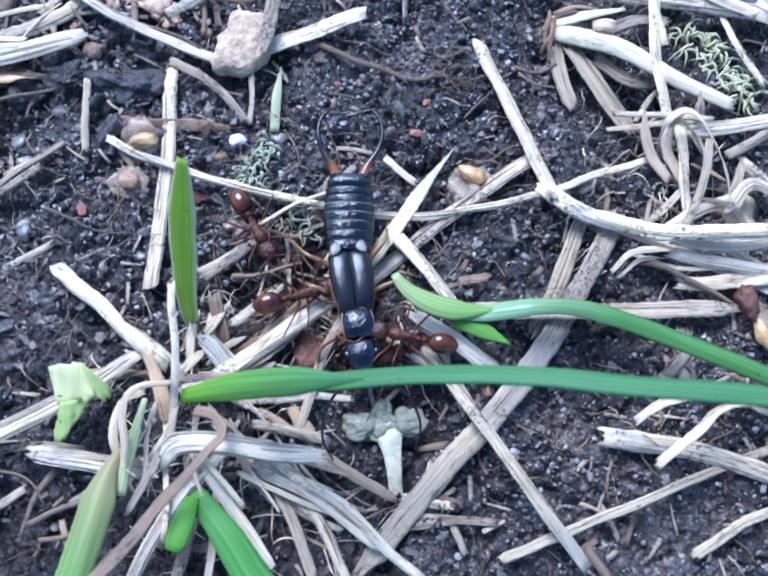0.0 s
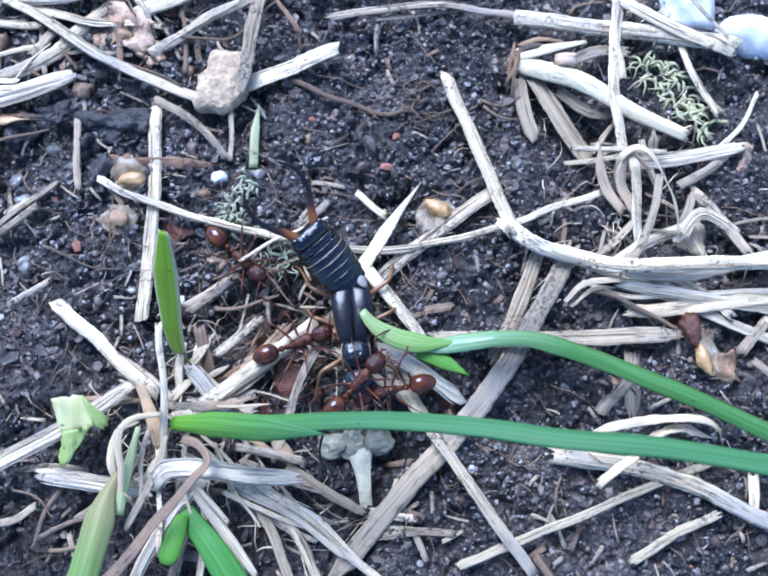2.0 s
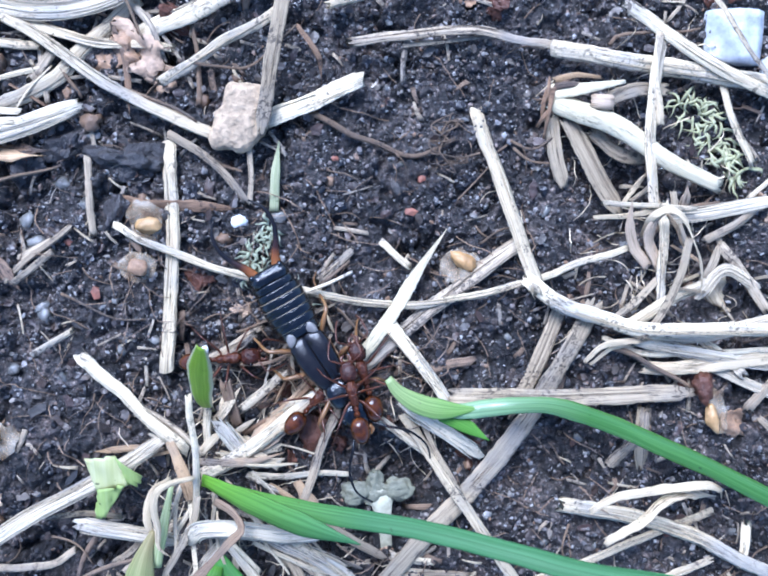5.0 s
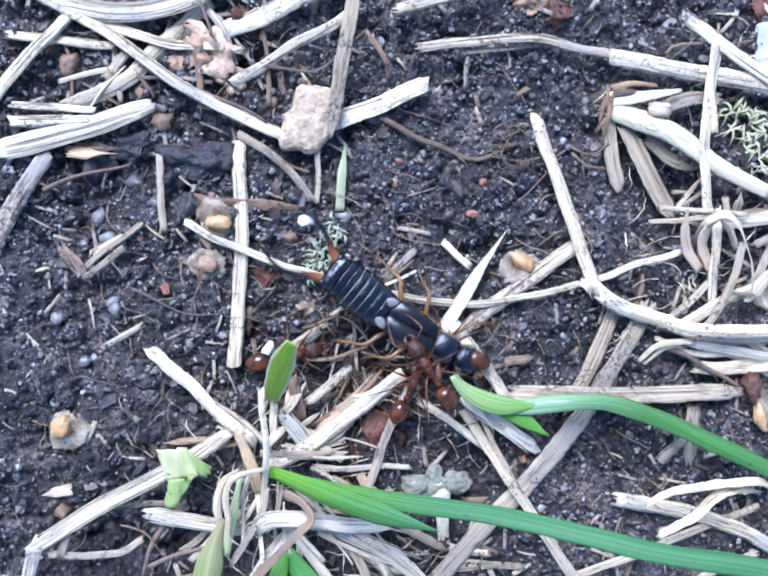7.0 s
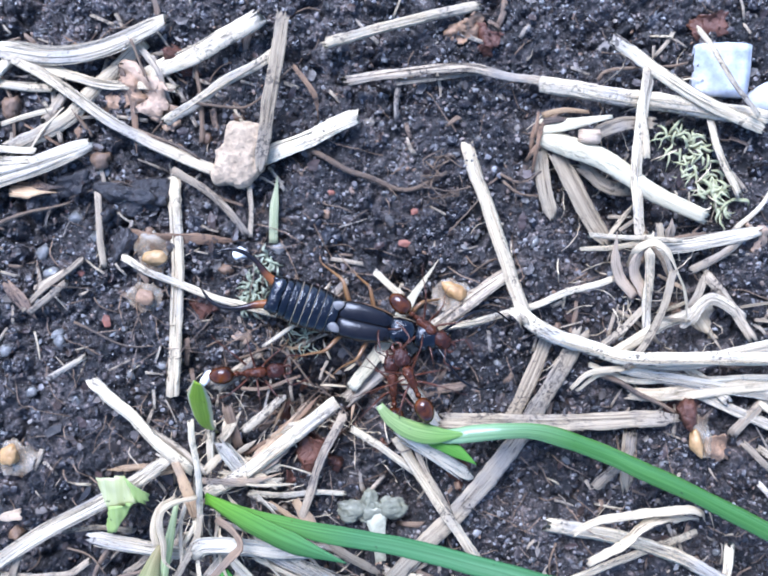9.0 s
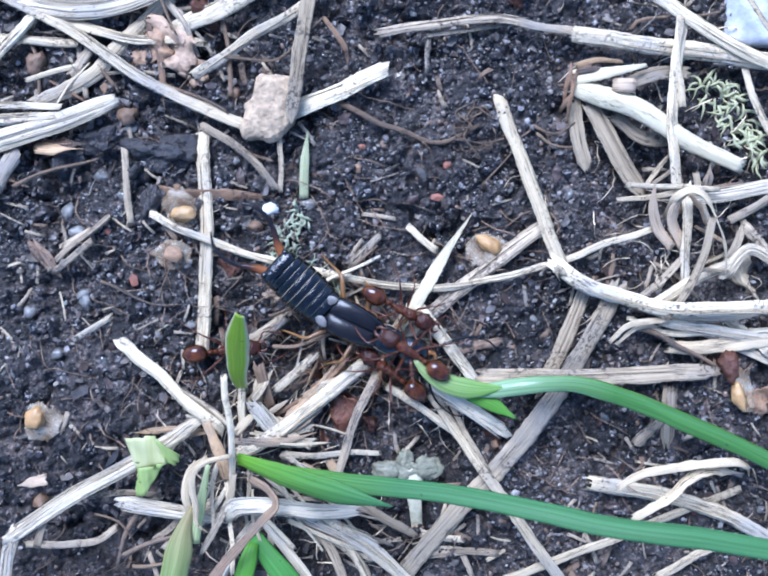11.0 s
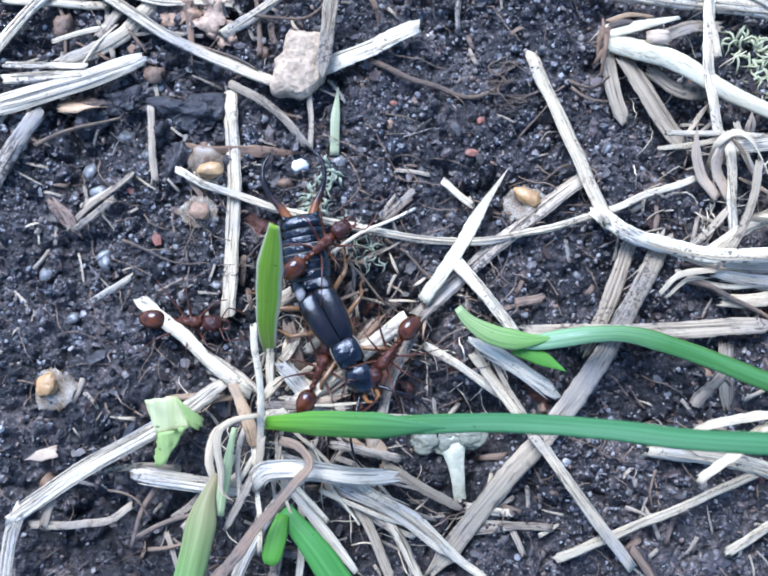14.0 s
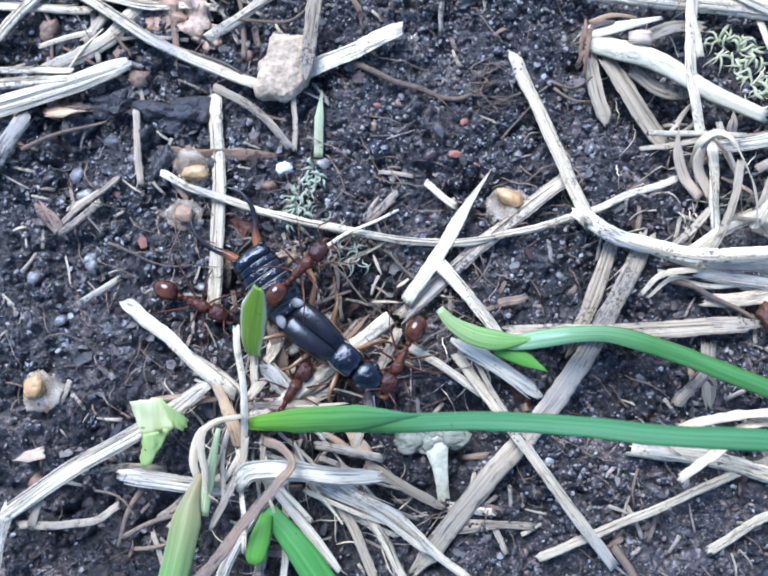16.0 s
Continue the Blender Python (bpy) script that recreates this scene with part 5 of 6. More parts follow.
def moss_tuft(label, cx, cy, rx, ry, turn, strands, seed, width, stride=0.42, material=None):
    """Shrivelled curly strands of moss."""
    rng = random.Random(seed)
    ob = new("moss")
    ob.location = (MM * cx, MM * cy, MM * ground(cx, cy))
    c, s = math.cos(radians(turn)), math.sin(radians(turn))
    for i in range(strands):
        u, v = rng.uniform(-1, 1) * rx, rng.uniform(-1, 1) * ry
        x, y = u * c - v * s, u * s + v * c
        a, pts = rng.uniform(0, 6.28), []
        for k in range(5):
            pts.append((x, y, 0.25 + 0.5 * math.sin(k * 0.8) * rng.uniform(0.5, 1.3)))
            a += rng.uniform(-1.1, 1.1)
            x, y = x + stride * math.cos(a), y + stride * math.sin(a)
        w = width * rng.uniform(0.6, 1.3)
        part("strand", swept(pts, w, 0.06, rng, "leaf", lambda u: min(1.0, 0.5 + 2 * u) * min(1.0, 2.0 * (1.05 - u)), 0, 0.2, 0.5, 10, 0.06, rng.uniform(-40, 40)), material or MOSS, ob)
    return tagged(ob, label, "moss")


moss_tuft("yellow-green shrivelled moss strands beside straw", 22.8, 29.9, 2.0, 0.8, -48, 46, 3, 0.19)
moss_tuft("yellow-green shrivelled moss strands beside straw", 24.7, 27.0, 1.0, 0.7, -40, 26, 4, 0.2)
moss_tuft("pale green shredded moss strands on the soil", -5.9, 21.6, 1.9, 0.55, 62, 64, 5, 0.17, 0.26, MOSS_PALE)
moss_tuft("pale green shredded moss strands on the soil", -4.0, 18.6, 2.0, 0.5, -40, 26, 6, 0.1, 0.34, MOSS_PALE)


# ---- stones, seeds and husks ----
def pebble(label, material, x, y, rx, ry, rz, seed, category="pebble", name="pebble", rough=0.5, turn=0.0, up=0.3, level=2):
    rng = random.Random(seed)
    ob = new(name, mesh_of(name, *stone(rx, ry, rz, rng, rough, level)[:2], material, None, level > 1))
    ob.matrix_basis = pose(MM * x, MM * y, MM * (ground(x, y) + up * rz), 0, 0, turn)
    return tagged(ob, label, category, "stones on the soil" if name == "pebble" else "")


pebble("small white quartz pebble on the soil", QUARTZ, -7.2, 23.5, 0.56, 0.5, 0.42, 1, up=0.8, rough=0.2, level=3)
pebble("small white quartz pebble on the soil", QUARTZ, -7.6, 11.0, 0.3, 0.45, 0.3, 2, up=0.6, rough=0.3, level=3)
pebble("white quartz chip beside straw", QUARTZ, -9.6, 15.1, 0.35, 0.6, 0.4, 40, up=0.8, turn=-25, rough=0.28)
for i, (x, y, r) in enumerate([(-4.7, 23.8, 0.6), (-19.6, 18.1, 0.45), (-19.4, 17.6, 0.5), (-18.3, 13.7, 0.4), (-20.0, 22.2, 0.6), (-16.3, 29.0, 0.4),
                               (-5.6, 25.3, 0.3), (-9.8, 11.6, 0.4), (10.1, 16.0, 0.3), (-12.5, 16.0, 0.35), (-15.0, 18.5, 0.28), (3.1, 27.2, 0.22), (4.2, 25.5, 0.25), (-1.6, 10.9, 0.35), (-19.4, 17.7, 0.45), (-20.6, 23.6, 0.55), (-23.2, 17.0, 0.5), (-16.9, 24.6, 0.45), (-18.6, 26.0, 0.5), (-21.4, 14.2, 0.4), (-14.6, 15.4, 0.35), (-24.4, 13.0, 0.45),
                               (-8.6, 27.0, 0.35), (8.6, 24.6, 0.3), (12.6, 24.2, 0.4), (9.6, 5.6, 0.3), (14.8, 9.4, 0.35), (12.4, 2.6, 0.3), (21.2, 9.2, 0.35)]):
    pebble("half-clear grey quartz grain on the soil", CLEAR, x, y, r * 1.05, r * 0.8, r * 0.45, 50 + i, up=0.6, turn=40 * i, level=2, rough=0.6)
for i, (x, y, r) in enumerate([(-16.4, 29.7, 0.75), (-9.5, 31.4, 0.55), (-1.4, 26.1, 0.35), (-8.2, 22.4, 0.5), (2.2, 18.5, 0.3), (14.1, 18.5, 0.4), (22.6, 19.6, 0.55),
                               (-23.0, 4.2, 0.7), (-22.5, 33.3, 0.9), (-7.4, 32.6, 0.5), (-13.3, 25.0, 0.4), (7.4, 7.9, 0.45), (17.8, 9.6, 0.5), (2.2, 20.1, 0.28), (-5.1, 21.6, 0.4), (-17.9, 31.6, 0.5)]):
    pebble("small brown rounded pebble on the soil", BROWN_STONE, x, y, r * 0.9, r * 0.75, r * 0.7, 80 + i, up=0.4, turn=55 * i, rough=0.75)
for i, (x, y, r) in enumerate([(3.8, 24.2, 0.45), (4.5, 26.3, 0.35), (20.5, 3.3, 0.4), (-16.2, 19.0, 0.5), (-18.0, 22.3, 0.4), (-1.1, 27.6, 0.3), (19.1, 17.6, 0.4)]):
    pebble("small brick-red grain on the soil", RED_STONE, x, y, r, r * 0.7, r * 0.6, 110 + i, up=0.5, turn=35 * i, level=1, rough=0.4)


for i, (x, y, rx, ry) in enumerate([(-14.2, 27.5, 1.9, 1.1), (-18.1, 28.3, 1.3, 0.9), (-20.7, 27.1, 1.1, 0.8), (-15.0, 23.8, 1.2, 0.7), (-16.0, 26.1, 0.8, 0.7)]):
    pebble("dark crumbly lump of damp soil", LUMP, x, y, rx, ry, 0.7, 210 + i, "clod", "clod", 0.9, 25 * i, 0.1, 4)


def beige_clod():
    """A flat dry clod: broad above, a notch on one side, narrower below."""
    bm = bmesh.new()
    bmesh.ops.create_icosphere(bm, subdivisions=5, radius=1.0)
    for v in bm.verts:
        d = v.co.normalized()
        a = math.atan2(d.y, d.x)
        r = max(0.2, abs(math.cos(a)) ** 4 + abs(math.sin(a)) ** 4) ** -0.16
        r *= 1 - 0.2 * math.exp(-((a - 2.75) / 0.45) ** 2) + 0.18 * math.exp(-((a + 2.4) / 0.35) ** 2) + 0.1 * math.exp(-((a - 0.9) / 0.4) ** 2) - 0.14 * math.exp(-((a + 0.8) / 0.4) ** 2)
        r *= 1 + 0.1 * noise.noise(d * 2.2 + Vector((4, 1, 7)))
        z = math.copysign(abs(d.z) ** 0.45, d.z)
        v.co = Vector((d.x * 1.62 * r, d.y * 2.2 * r, z * 0.85))
        v.co += d * (0.14 * noise.noise(v.co * 1.6) + 0.07 * noise.noise(v.co * 4.5) + 0.035 * noise.noise(v.co * 11))
    verts = [tuple(v.co) for v in bm.verts]
    faces = [tuple(w.index for w in f.verts) for f in bm.faces]
    bm.free()
    ob = new("clod", mesh_of("clod", verts, faces, BEIGE))
    ob.matrix_basis = pose(MM * -7.0, MM * 30.0, MM * 0.8, 6, 4, -10)
    return tagged(ob, "pinkish-beige dry crumbly clod leaning on straw", "clod")


beige_clod()


def shifted(data, dx=0, dy=0, dz=0):
    return [(x + dx, y + dy, z + dz) for x, y, z in data[0]], data[1], data[2]


def seed_in_husk(label, x, y, rx, ry, sx, sy, turn, seed, seed_material=None, dx=0.0, dy=0.0, lift=0.25):
    rng = random.Random(seed)
    ob = new("seed")
    ob.matrix_basis = pose(MM * x, MM * y, MM * (ground(x, y) + lift + 0.4), 6, -5, turn)
    data = crumpled(1.8 * rx, 1.9 * ry, rng, 0.5, rng.uniform(0.1, 0.3), 0.25, 0.04, 16, 0.45)
    part("husk", shifted(data, 0, 0.95 * ry), HUSK, ob, "thin papery half-clear husk")
    part("kernel", shifted(stone(min(sx, sy) * 1.05, max(sx, sy) * 0.95, 0.3, rng, 0.35, 3), 0, 0, -0.12), seed_material or SEED, ob, "smooth amber kernel", (dx, dy, 0.32)).rotation_euler = (0, 0, radians(80 if sx > sy else -12))
    return tagged(ob, label, "seed", "seeds on the soil")


seed_in_husk("amber seed in a papery husk on bare soil", -22.25, 9.8, 1.6, 1.3, 0.6, 0.8, -15, 1, None, -0.3, 0.3)
seed_in_husk("amber seed in a grey papery husk on the soil", -13.1, 23.4, 1.5, 1.5, 0.85, 0.5, 10, 2, None, 0.3, -0.2)
seed_in_husk("amber seed in a tan husk on the soil", -13.6, 20.6, 1.4, 1.0, 0.6, 0.6, 0, 3, TAN, 0.25, 0.0)
seed_in_husk("yellow seed with a clear husk leaning on straw", 6.9, 20.6, 1.5, 1.2, 0.95, 0.5, -20, 4, None, 0.1, 0.45, 0.3)


def long_seed():
    """A long brown husk with the amber end of its kernel showing."""
    rng = random.Random(77)
    ob = new("seed")
    ob.matrix_basis = pose(*[MM * a for a in (22.7, 11.9, 1.0)], 0, 0, 12)
    part("husk", shifted(stone(0.6, 0.95, 0.5, rng, 0.4, 3, 1.4), 0, 0.9, 0.1), RUST, ob, "rust-brown split husk")
    part("kernel", shifted(stone(0.42, 0.95, 0.36, rng, 0.3, 3), 0.1, -1.1, 0.15), SEED, ob, "amber kernel end")
    part("husk", shifted(crumpled(1.3, 2.6, rng, 0.5, 0.3, 0.4, 0.05), 0.75, 0.6, 0.1), HUSK, ob, "thin papery scale")
    return tagged(ob, "long rust-brown seed with an amber end under straw", "seed", "seeds on the soil")


long_seed()


def husk_flake(label, material, x, y, rx, ry, turn, seed, tip=20, lift=0.5):
    rng = random.Random(seed)
    data = crumpled(2 * rx, 2 * ry, rng, 0.7, rng.uniform(-0.1, 0.9), rng.uniform(0.1, 0.5), 0.07)
    ob = new("husk_flake", mesh_of("husk_flake", [(x, y + ry, z) for x, y, z in data[0]], data[1], material, data[2]))
    ob.matrix_basis = pose(MM * x, MM * y, MM * (ground(x, y) + lift), tip, -tip * 0.6, turn)
    return tagged(ob, label, "husk", "husks on the soil")


husk_flake("rust-brown seed husk under straw", RUST, -2.9, 9.5, 0.9, 1.6, -20, 1)
husk_flake("yellowish husk piece beside a seed", TAN, 24.7, 10.3, 0.7, 1.0, 20, 31, 10, 0.4)
husk_flake("rust-brown husk under a straw", RUST, 7.3, 8.5, 1.2, 0.9, 10, 2)
husk_flake("rust-brown curled husk among straw", RUST, 22.7, 13.0, 1.3, 1.2, 10, 3)
husk_flake("reddish-brown dry leaf flake under straw", TAN, -13.6, 34.2, 1.9, 1.3, -30, 4, 12, 0.7)
husk_flake("reddish-brown dry leaf flake under straw", TAN, -12.0, 32.5, 1.2, 0.8, 10, 5, 10, 0.5)
husk_flake("reddish-brown dry leaf flake under straw", TAN, -15.0, 34.2, 1.7, 1.0, 15, 14, 10, 0.4)
husk_flake("reddish-brown dry leaf flake under straw", RUST, -11.0, 36.0, 1.1, 1.2, 60, 6, 10, 0.7)
husk_flake("rust-red husk piece on the soil", RUST, 24.2, 38.6, 1.3, 0.8, 10, 7)
husk_flake("tan husk piece on the soil", TAN, 7.9, 38.4, 1.4, 0.7, 20, 8)
husk_flake("rust-brown husk piece on the soil", RUST, 9.2, 37.7, 1.1, 0.8, -30, 9)
husk_flake("rust-brown husk piece on the soil", RUST, -10.1, 19.8, 1.1, 0.8, -40, 10, 10, 0.3)
husk_flake("amber-brown husk piece by straw", TAN, 27.4, 24.3, 0.7, 0.9, 0, 11)
husk_flake("tan husk piece by the grass tuft", TAN, -6.9, 18.0, 0.9, 0.5, 35, 12, 8, 0.4)
husk_flake("bleached torn dry leaf among straw", STRAW["strip"], 24.5, 18.7, 1.0, 1.3, 35, 24, 12, 0.6)
for i, (x, y, r, turn) in enumerate([(-4.5, 12.5, 0.7, 30), (-1.0, 11.4, 0.6, -50), (-3.8, 8.4, 0.55, 80), (0.4, 12.7, 0.6, 10), (-5.7, 14.3, 0.5, -20), (2.2, 10.5, 0.55, 60), (-0.7, 9.4, 0.7, 120), (-3.0, 14.6, 0.45, 200)]):
    husk_flake("dark rust-brown scrap of husk on the churned soil", RUST, x, y, r, 0.7 * r, turn, 40 + i, 25, 0.35)
husk_flake("brown husk piece at the tuft", RUST, -2.4, 9.8, 1.3, 1.3, 0, 13, 12, 0.4)


def white_chip():
    bm = bmesh.new()
    bmesh.ops.create_cube(bm, size=1.0)
    bmesh.ops.scale(bm, vec=(3.7, 3.5, 1.2), verts=bm.verts)
    bmesh.ops.subdivide_edges(bm, edges=bm.edges, cuts=5, use_grid_fill=True)
    for v in bm.verts:
        u = v.co.x / 1.85
        if v.co.z > 0:
            v.co.z -= 0.55 * u * u
        v.co.z += 0.1 * noise.noise(v.co * 0.6)
        v.co.x += 0.12 * noise.noise(v.co * 0.9 + Vector((3, 1, 4))) + 0.06 * v.co.y
        v.co.y += 0.12 * noise.noise(v.co * 0.9 + Vector((8, 2, 6)))
    bmesh.ops.bevel(bm, geom=[e for e in bm.edges if e.calc_face_angle(0) > 0.8], offset=0.07, segments=2, affect="EDGES")
    verts = [tuple(v.co) for v in bm.verts]
    bm.faces.ensure_lookup_table()
    bm.verts.index_update()
    faces = [tuple(w.index for w in f.verts) for f in bm.faces]
    bm.free()
    ob = new("white_chip", mesh_of("white_chip", verts, faces, CHIP))
    ob.matrix_basis = pose(MM * 24.95, MM * 35.6, MM * 0.5, 4, -6, -2)
    return tagged(ob, "smooth white chip with a squared edge half under straw", "chip")


white_chip()
pebble("large smooth off-white stone beside straw", CHIP, 29.6, 33.4, 2.8, 1.6, 1.1, 301, rough=0.15, level=3, turn=-12)


def stem_node():
    """The swollen foot of a dead grass stem with its torn sheath."""
    rng = random.Random(5)
    ob = new("grass_stem_foot")
    ob.location = (MM * 13.4, MM * 30.9, MM * 0.6)
    part("foot", swept([(-0.4, 0.4, 0.2), (1.3, -0.5, 0.6), (3.3, -1.3, 0.8), (5.5, -2.7, 0.8), (7.5, -3.9, 0.6), (10.2, -5.0, 0.2)], 1.5, 0.12, rng, "leaf", lambda u: (1 - 0.36 * u) * min(1, 0.8 + 6 * u), 0.25, 0.25, 0.5, 20, 0.01, 0, (0, 0, 0), 0.1, 0.06), STRAW["leaf_pale"], ob, "thick ivory stem foot running out as a flat stem")
    part("sheath", swept([(-0.5, 0.9, 0.4), (1.2, 1.0, 0.9), (3.7, 1.4, 1.0)], 1.15, 0.09, rng, "leaf", (1.0, 0.25), 0.3, 0.25, 0.25, 16, 0.01, 12, (0, 0, 0), 0.05, 0.12), STRAW["leaf_pale"], ob, "bleached torn sheath flap")
    part("cup", swept([(1.9, 0.2, 0.9), (2.4, 0.1, 1.2), (3.0, 0.1, 1.1)], 1.0, 0.08, rng, "leaf", (0.9, 1.0), 0.2, 0.25, 0.35, 14, 0.01), STRAW["leaf_tan"], ob, "tan torn cup")
    part("wrapper", swept([(-0.2, 1.8, 0.1), (0.9, 2.0, 0.5), (2.4, 1.9, 0.3)], 0.7, 0.08, rng, "leaf", (0.7, 0.4), 0.5, 0.25, 0.4, 14, 0.02, 20, (0, 0, 0), 0.1, 0.2), STRAW["strip_tan"], ob, "brown curled outer scale")
    for i, (a, b, w) in enumerate([((-0.6, 0.9), (-1.1, -2.0), 0.35), ((-0.4, 1.2), (1.9, 1.3), 0.5), ((-0.9, 0.3), (-0.7, 1.9), 0.3), ((-0.8, -0.4), (-1.5, -1.3), 0.4), ((-0.5, 1.0), (1.0, 1.9), 0.3), ((-0.9, 0.9), (-1.2, -0.6), 0.45)]):
        part("shred", swept([(a[0], a[1], 0.6), ((a[0] + b[0]) / 2 - 0.1, (a[1] + b[1]) / 2, 1.0 - 0.1 * i), (b[0], b[1], 0.2)], w, 0.06, rng, "leaf", (1, 0.5), 0.4, 0.25, 0.4), STRAW["strip_brown"], ob, "dark brown torn shred")
    return tagged(ob, "swollen pale foot of a dead grass stem with brown shreds", "grass stem")


stem_node()


def root_knot():
    rng = random.Random(9)
    ob = new("root_tangle")
    ob.location = (MM * 6.6, MM * 28.4, MM * 0.3)
    for i in range(9):
        a = rng.uniform(0, 6.28)
        pts = []
        for k in range(5):
            a += rng.uniform(-1.2, 1.2)
            pts.append((rng.uniform(-0.6, 0.6) + 1.1 * math.cos(a), rng.uniform(-0.6, 0.6) + 1.5 * math.sin(a), 0.2 + rng.uniform(0, 0.5)))
        part("root", swept(pts, 0.13, 0.13, rng, "tube", (1, 0.5), 0, 0.25, 0, 6), STRAW["twig"], ob)
    return tagged(ob, "tangle of fine brown curled roots on the soil", "roots")


root_knot()


def seedling():
    """A shrivelled three-lobed seedling on its ivory stem."""
    rng = random.Random(11)
    ob = new("seedling")
    ob.matrix_basis = pose(*[MM * a for a in (1.60, 5.80, -0.55)], 4, 0, 3)
    lobe = lambda x, y, rx, ry, z: shifted(stone(rx, ry, 0.24, rng, 0.4, 4, 1.6), x, y, z)
    part("lobe", lobe(-1.25, 0.4, 1.05, 0.72, 0.3), GREY_SEED, ob, "mottled grey-green lobe")
    part("lobe", lobe(1.35, 0.5, 0.98, 0.75, 0.33), GREY_SEED, ob, "mottled grey-green lobe")
    part("lobe", lobe(-0.1, 1.1, 0.55, 0.65, 0.25), GREY_SEED, ob, "mottled grey-green lobe")
    part("lobe", lobe(0.1, 0.2, 1.25, 0.75, 0.25), GREY_SEED, ob, "mottled grey-green lobe")
    part("stem", swept([(0.15, 0.5, 0.1), (0.2, -0.1, 0.3), (0.28, -0.8, 0.35), (0.36, -2.0, 0.25), (0.4, -3.6, 0.05)], 3.6, 0.9, rng, "tube", lambda u: 0.2 + 0.5 * math.exp(-4.0 * u), 0.05, 0.25, 0, 16, 0.06), PALE_STEM, ob, "tapering ivory stem")
    part("tip", stone(0.5, 0.4, 0.35, rng, 0.3, 2), TAN, ob, "tan broken root tip", (0.4, -3.7, 0.05))
    return tagged(ob, "shrivelled grey-green three-lobed seedling with an ivory stem", "seedling")


seedling()

# thin loose fibres all over the litter
def fibres():
    rng = random.Random(21)
    sets = []
    for i in range(260):
        x, y = rng.uniform(-27, 30), rng.uniform(-4, 41)
        a, ln = rng.uniform(0, 6.28), rng.uniform(0.6, 3.0)
        pts = []
        for k in range(4):
            pts.append((x, y, ground(x, y) + rng.uniform(0.15, 0.45)))
            a += rng.uniform(-0.7, 0.7)
            x, y = x + ln / 3 * math.cos(a), y + ln / 3 * math.sin(a)
        w = rng.uniform(0.05, 0.16)
        sets.append(swept(pts, w, w, rng, "tube", (1, 0.5), 0, 0.4, 0, 5))
    data = joined(*sets)
    ob = new("plant_fibres", mesh_of("plant_fibres", *data[:2], STRAW["twig"], data[2]))
    tagged(ob, "loose fine brown plant fibres scattered on the soil", "plant fibres", "", "stuff")
    for name, material, count, long, wide, label in (("chaff", STRAW["grey"], 300, (0.5, 2.0), (0.1, 0.34), "small broken bits of grey-brown chaff on the soil"),
                                                     ("straw_bits", STRAW["pale"], 70, (0.4, 1.8), (0.08, 0.3), "small broken bits of pale straw on the soil"),
                                                     ("bark_bits", STRAW["bark"], 120, (0.4, 1.5), (0.15, 0.55), "small brown flakes of bark and leaf on the soil")):
        bits = []
        while len(bits) < count:
            x, y = rng.uniform(-28, 31), rng.uniform(-5, 42)
            dense = 0.25 + sum(math.exp(-((x - cx) ** 2 + (y - cy) ** 2) / (r * r)) for cx, cy, r in LITTER)
            if rng.random() > dense:
                continue
            a, ln, w = rng.uniform(0, 6.28), rng.uniform(*long), rng.uniform(*wide)
            x2, y2 = x + ln * math.cos(a), y + ln * math.sin(a)
            z, z2 = ground(x, y) + rng.uniform(0.15, 0.4), ground(x2, y2) + rng.uniform(0.15, 0.4)
            bits.append(swept([(x, y, z), ((x + x2) / 2 + rng.uniform(-0.1, 0.1), (y + y2) / 2, (z + z2) / 2 + rng.uniform(0, 0.15)), (x2, y2, z2)], w, w * 0.35, rng, "tube", (1, rng.uniform(0.4, 1)), 0.7, 0.5, 0, 7, 0.2, rng.uniform(-30, 30)))
        data = joined(*bits)
        ob = new(name, mesh_of(name, *data[:2], material, data[2]))
        tagged(ob, label, "chaff", "", "stuff")


# where litter gathers: place and reach
LITTER = [(-6, 4, 7), (-18, 32, 8), (22, 22, 8), (-3, 15, 5), (20, 4, 6), (-14, 34, 6), (-22, 24, 6)]


fibres()


# ---- the earwig ----
def limb(points, radii, rng, around=9):
    n = len(points) - 1
    return swept(points, 2.0, 2.0, rng, "tube", lambda u: radii[min(n, int(u * n))] + (radii[min(n, int(u * n) + 1)] - radii[min(n, int(u * n))]) * (u * n - int(u * n)), 0, 0.18, 0, around)


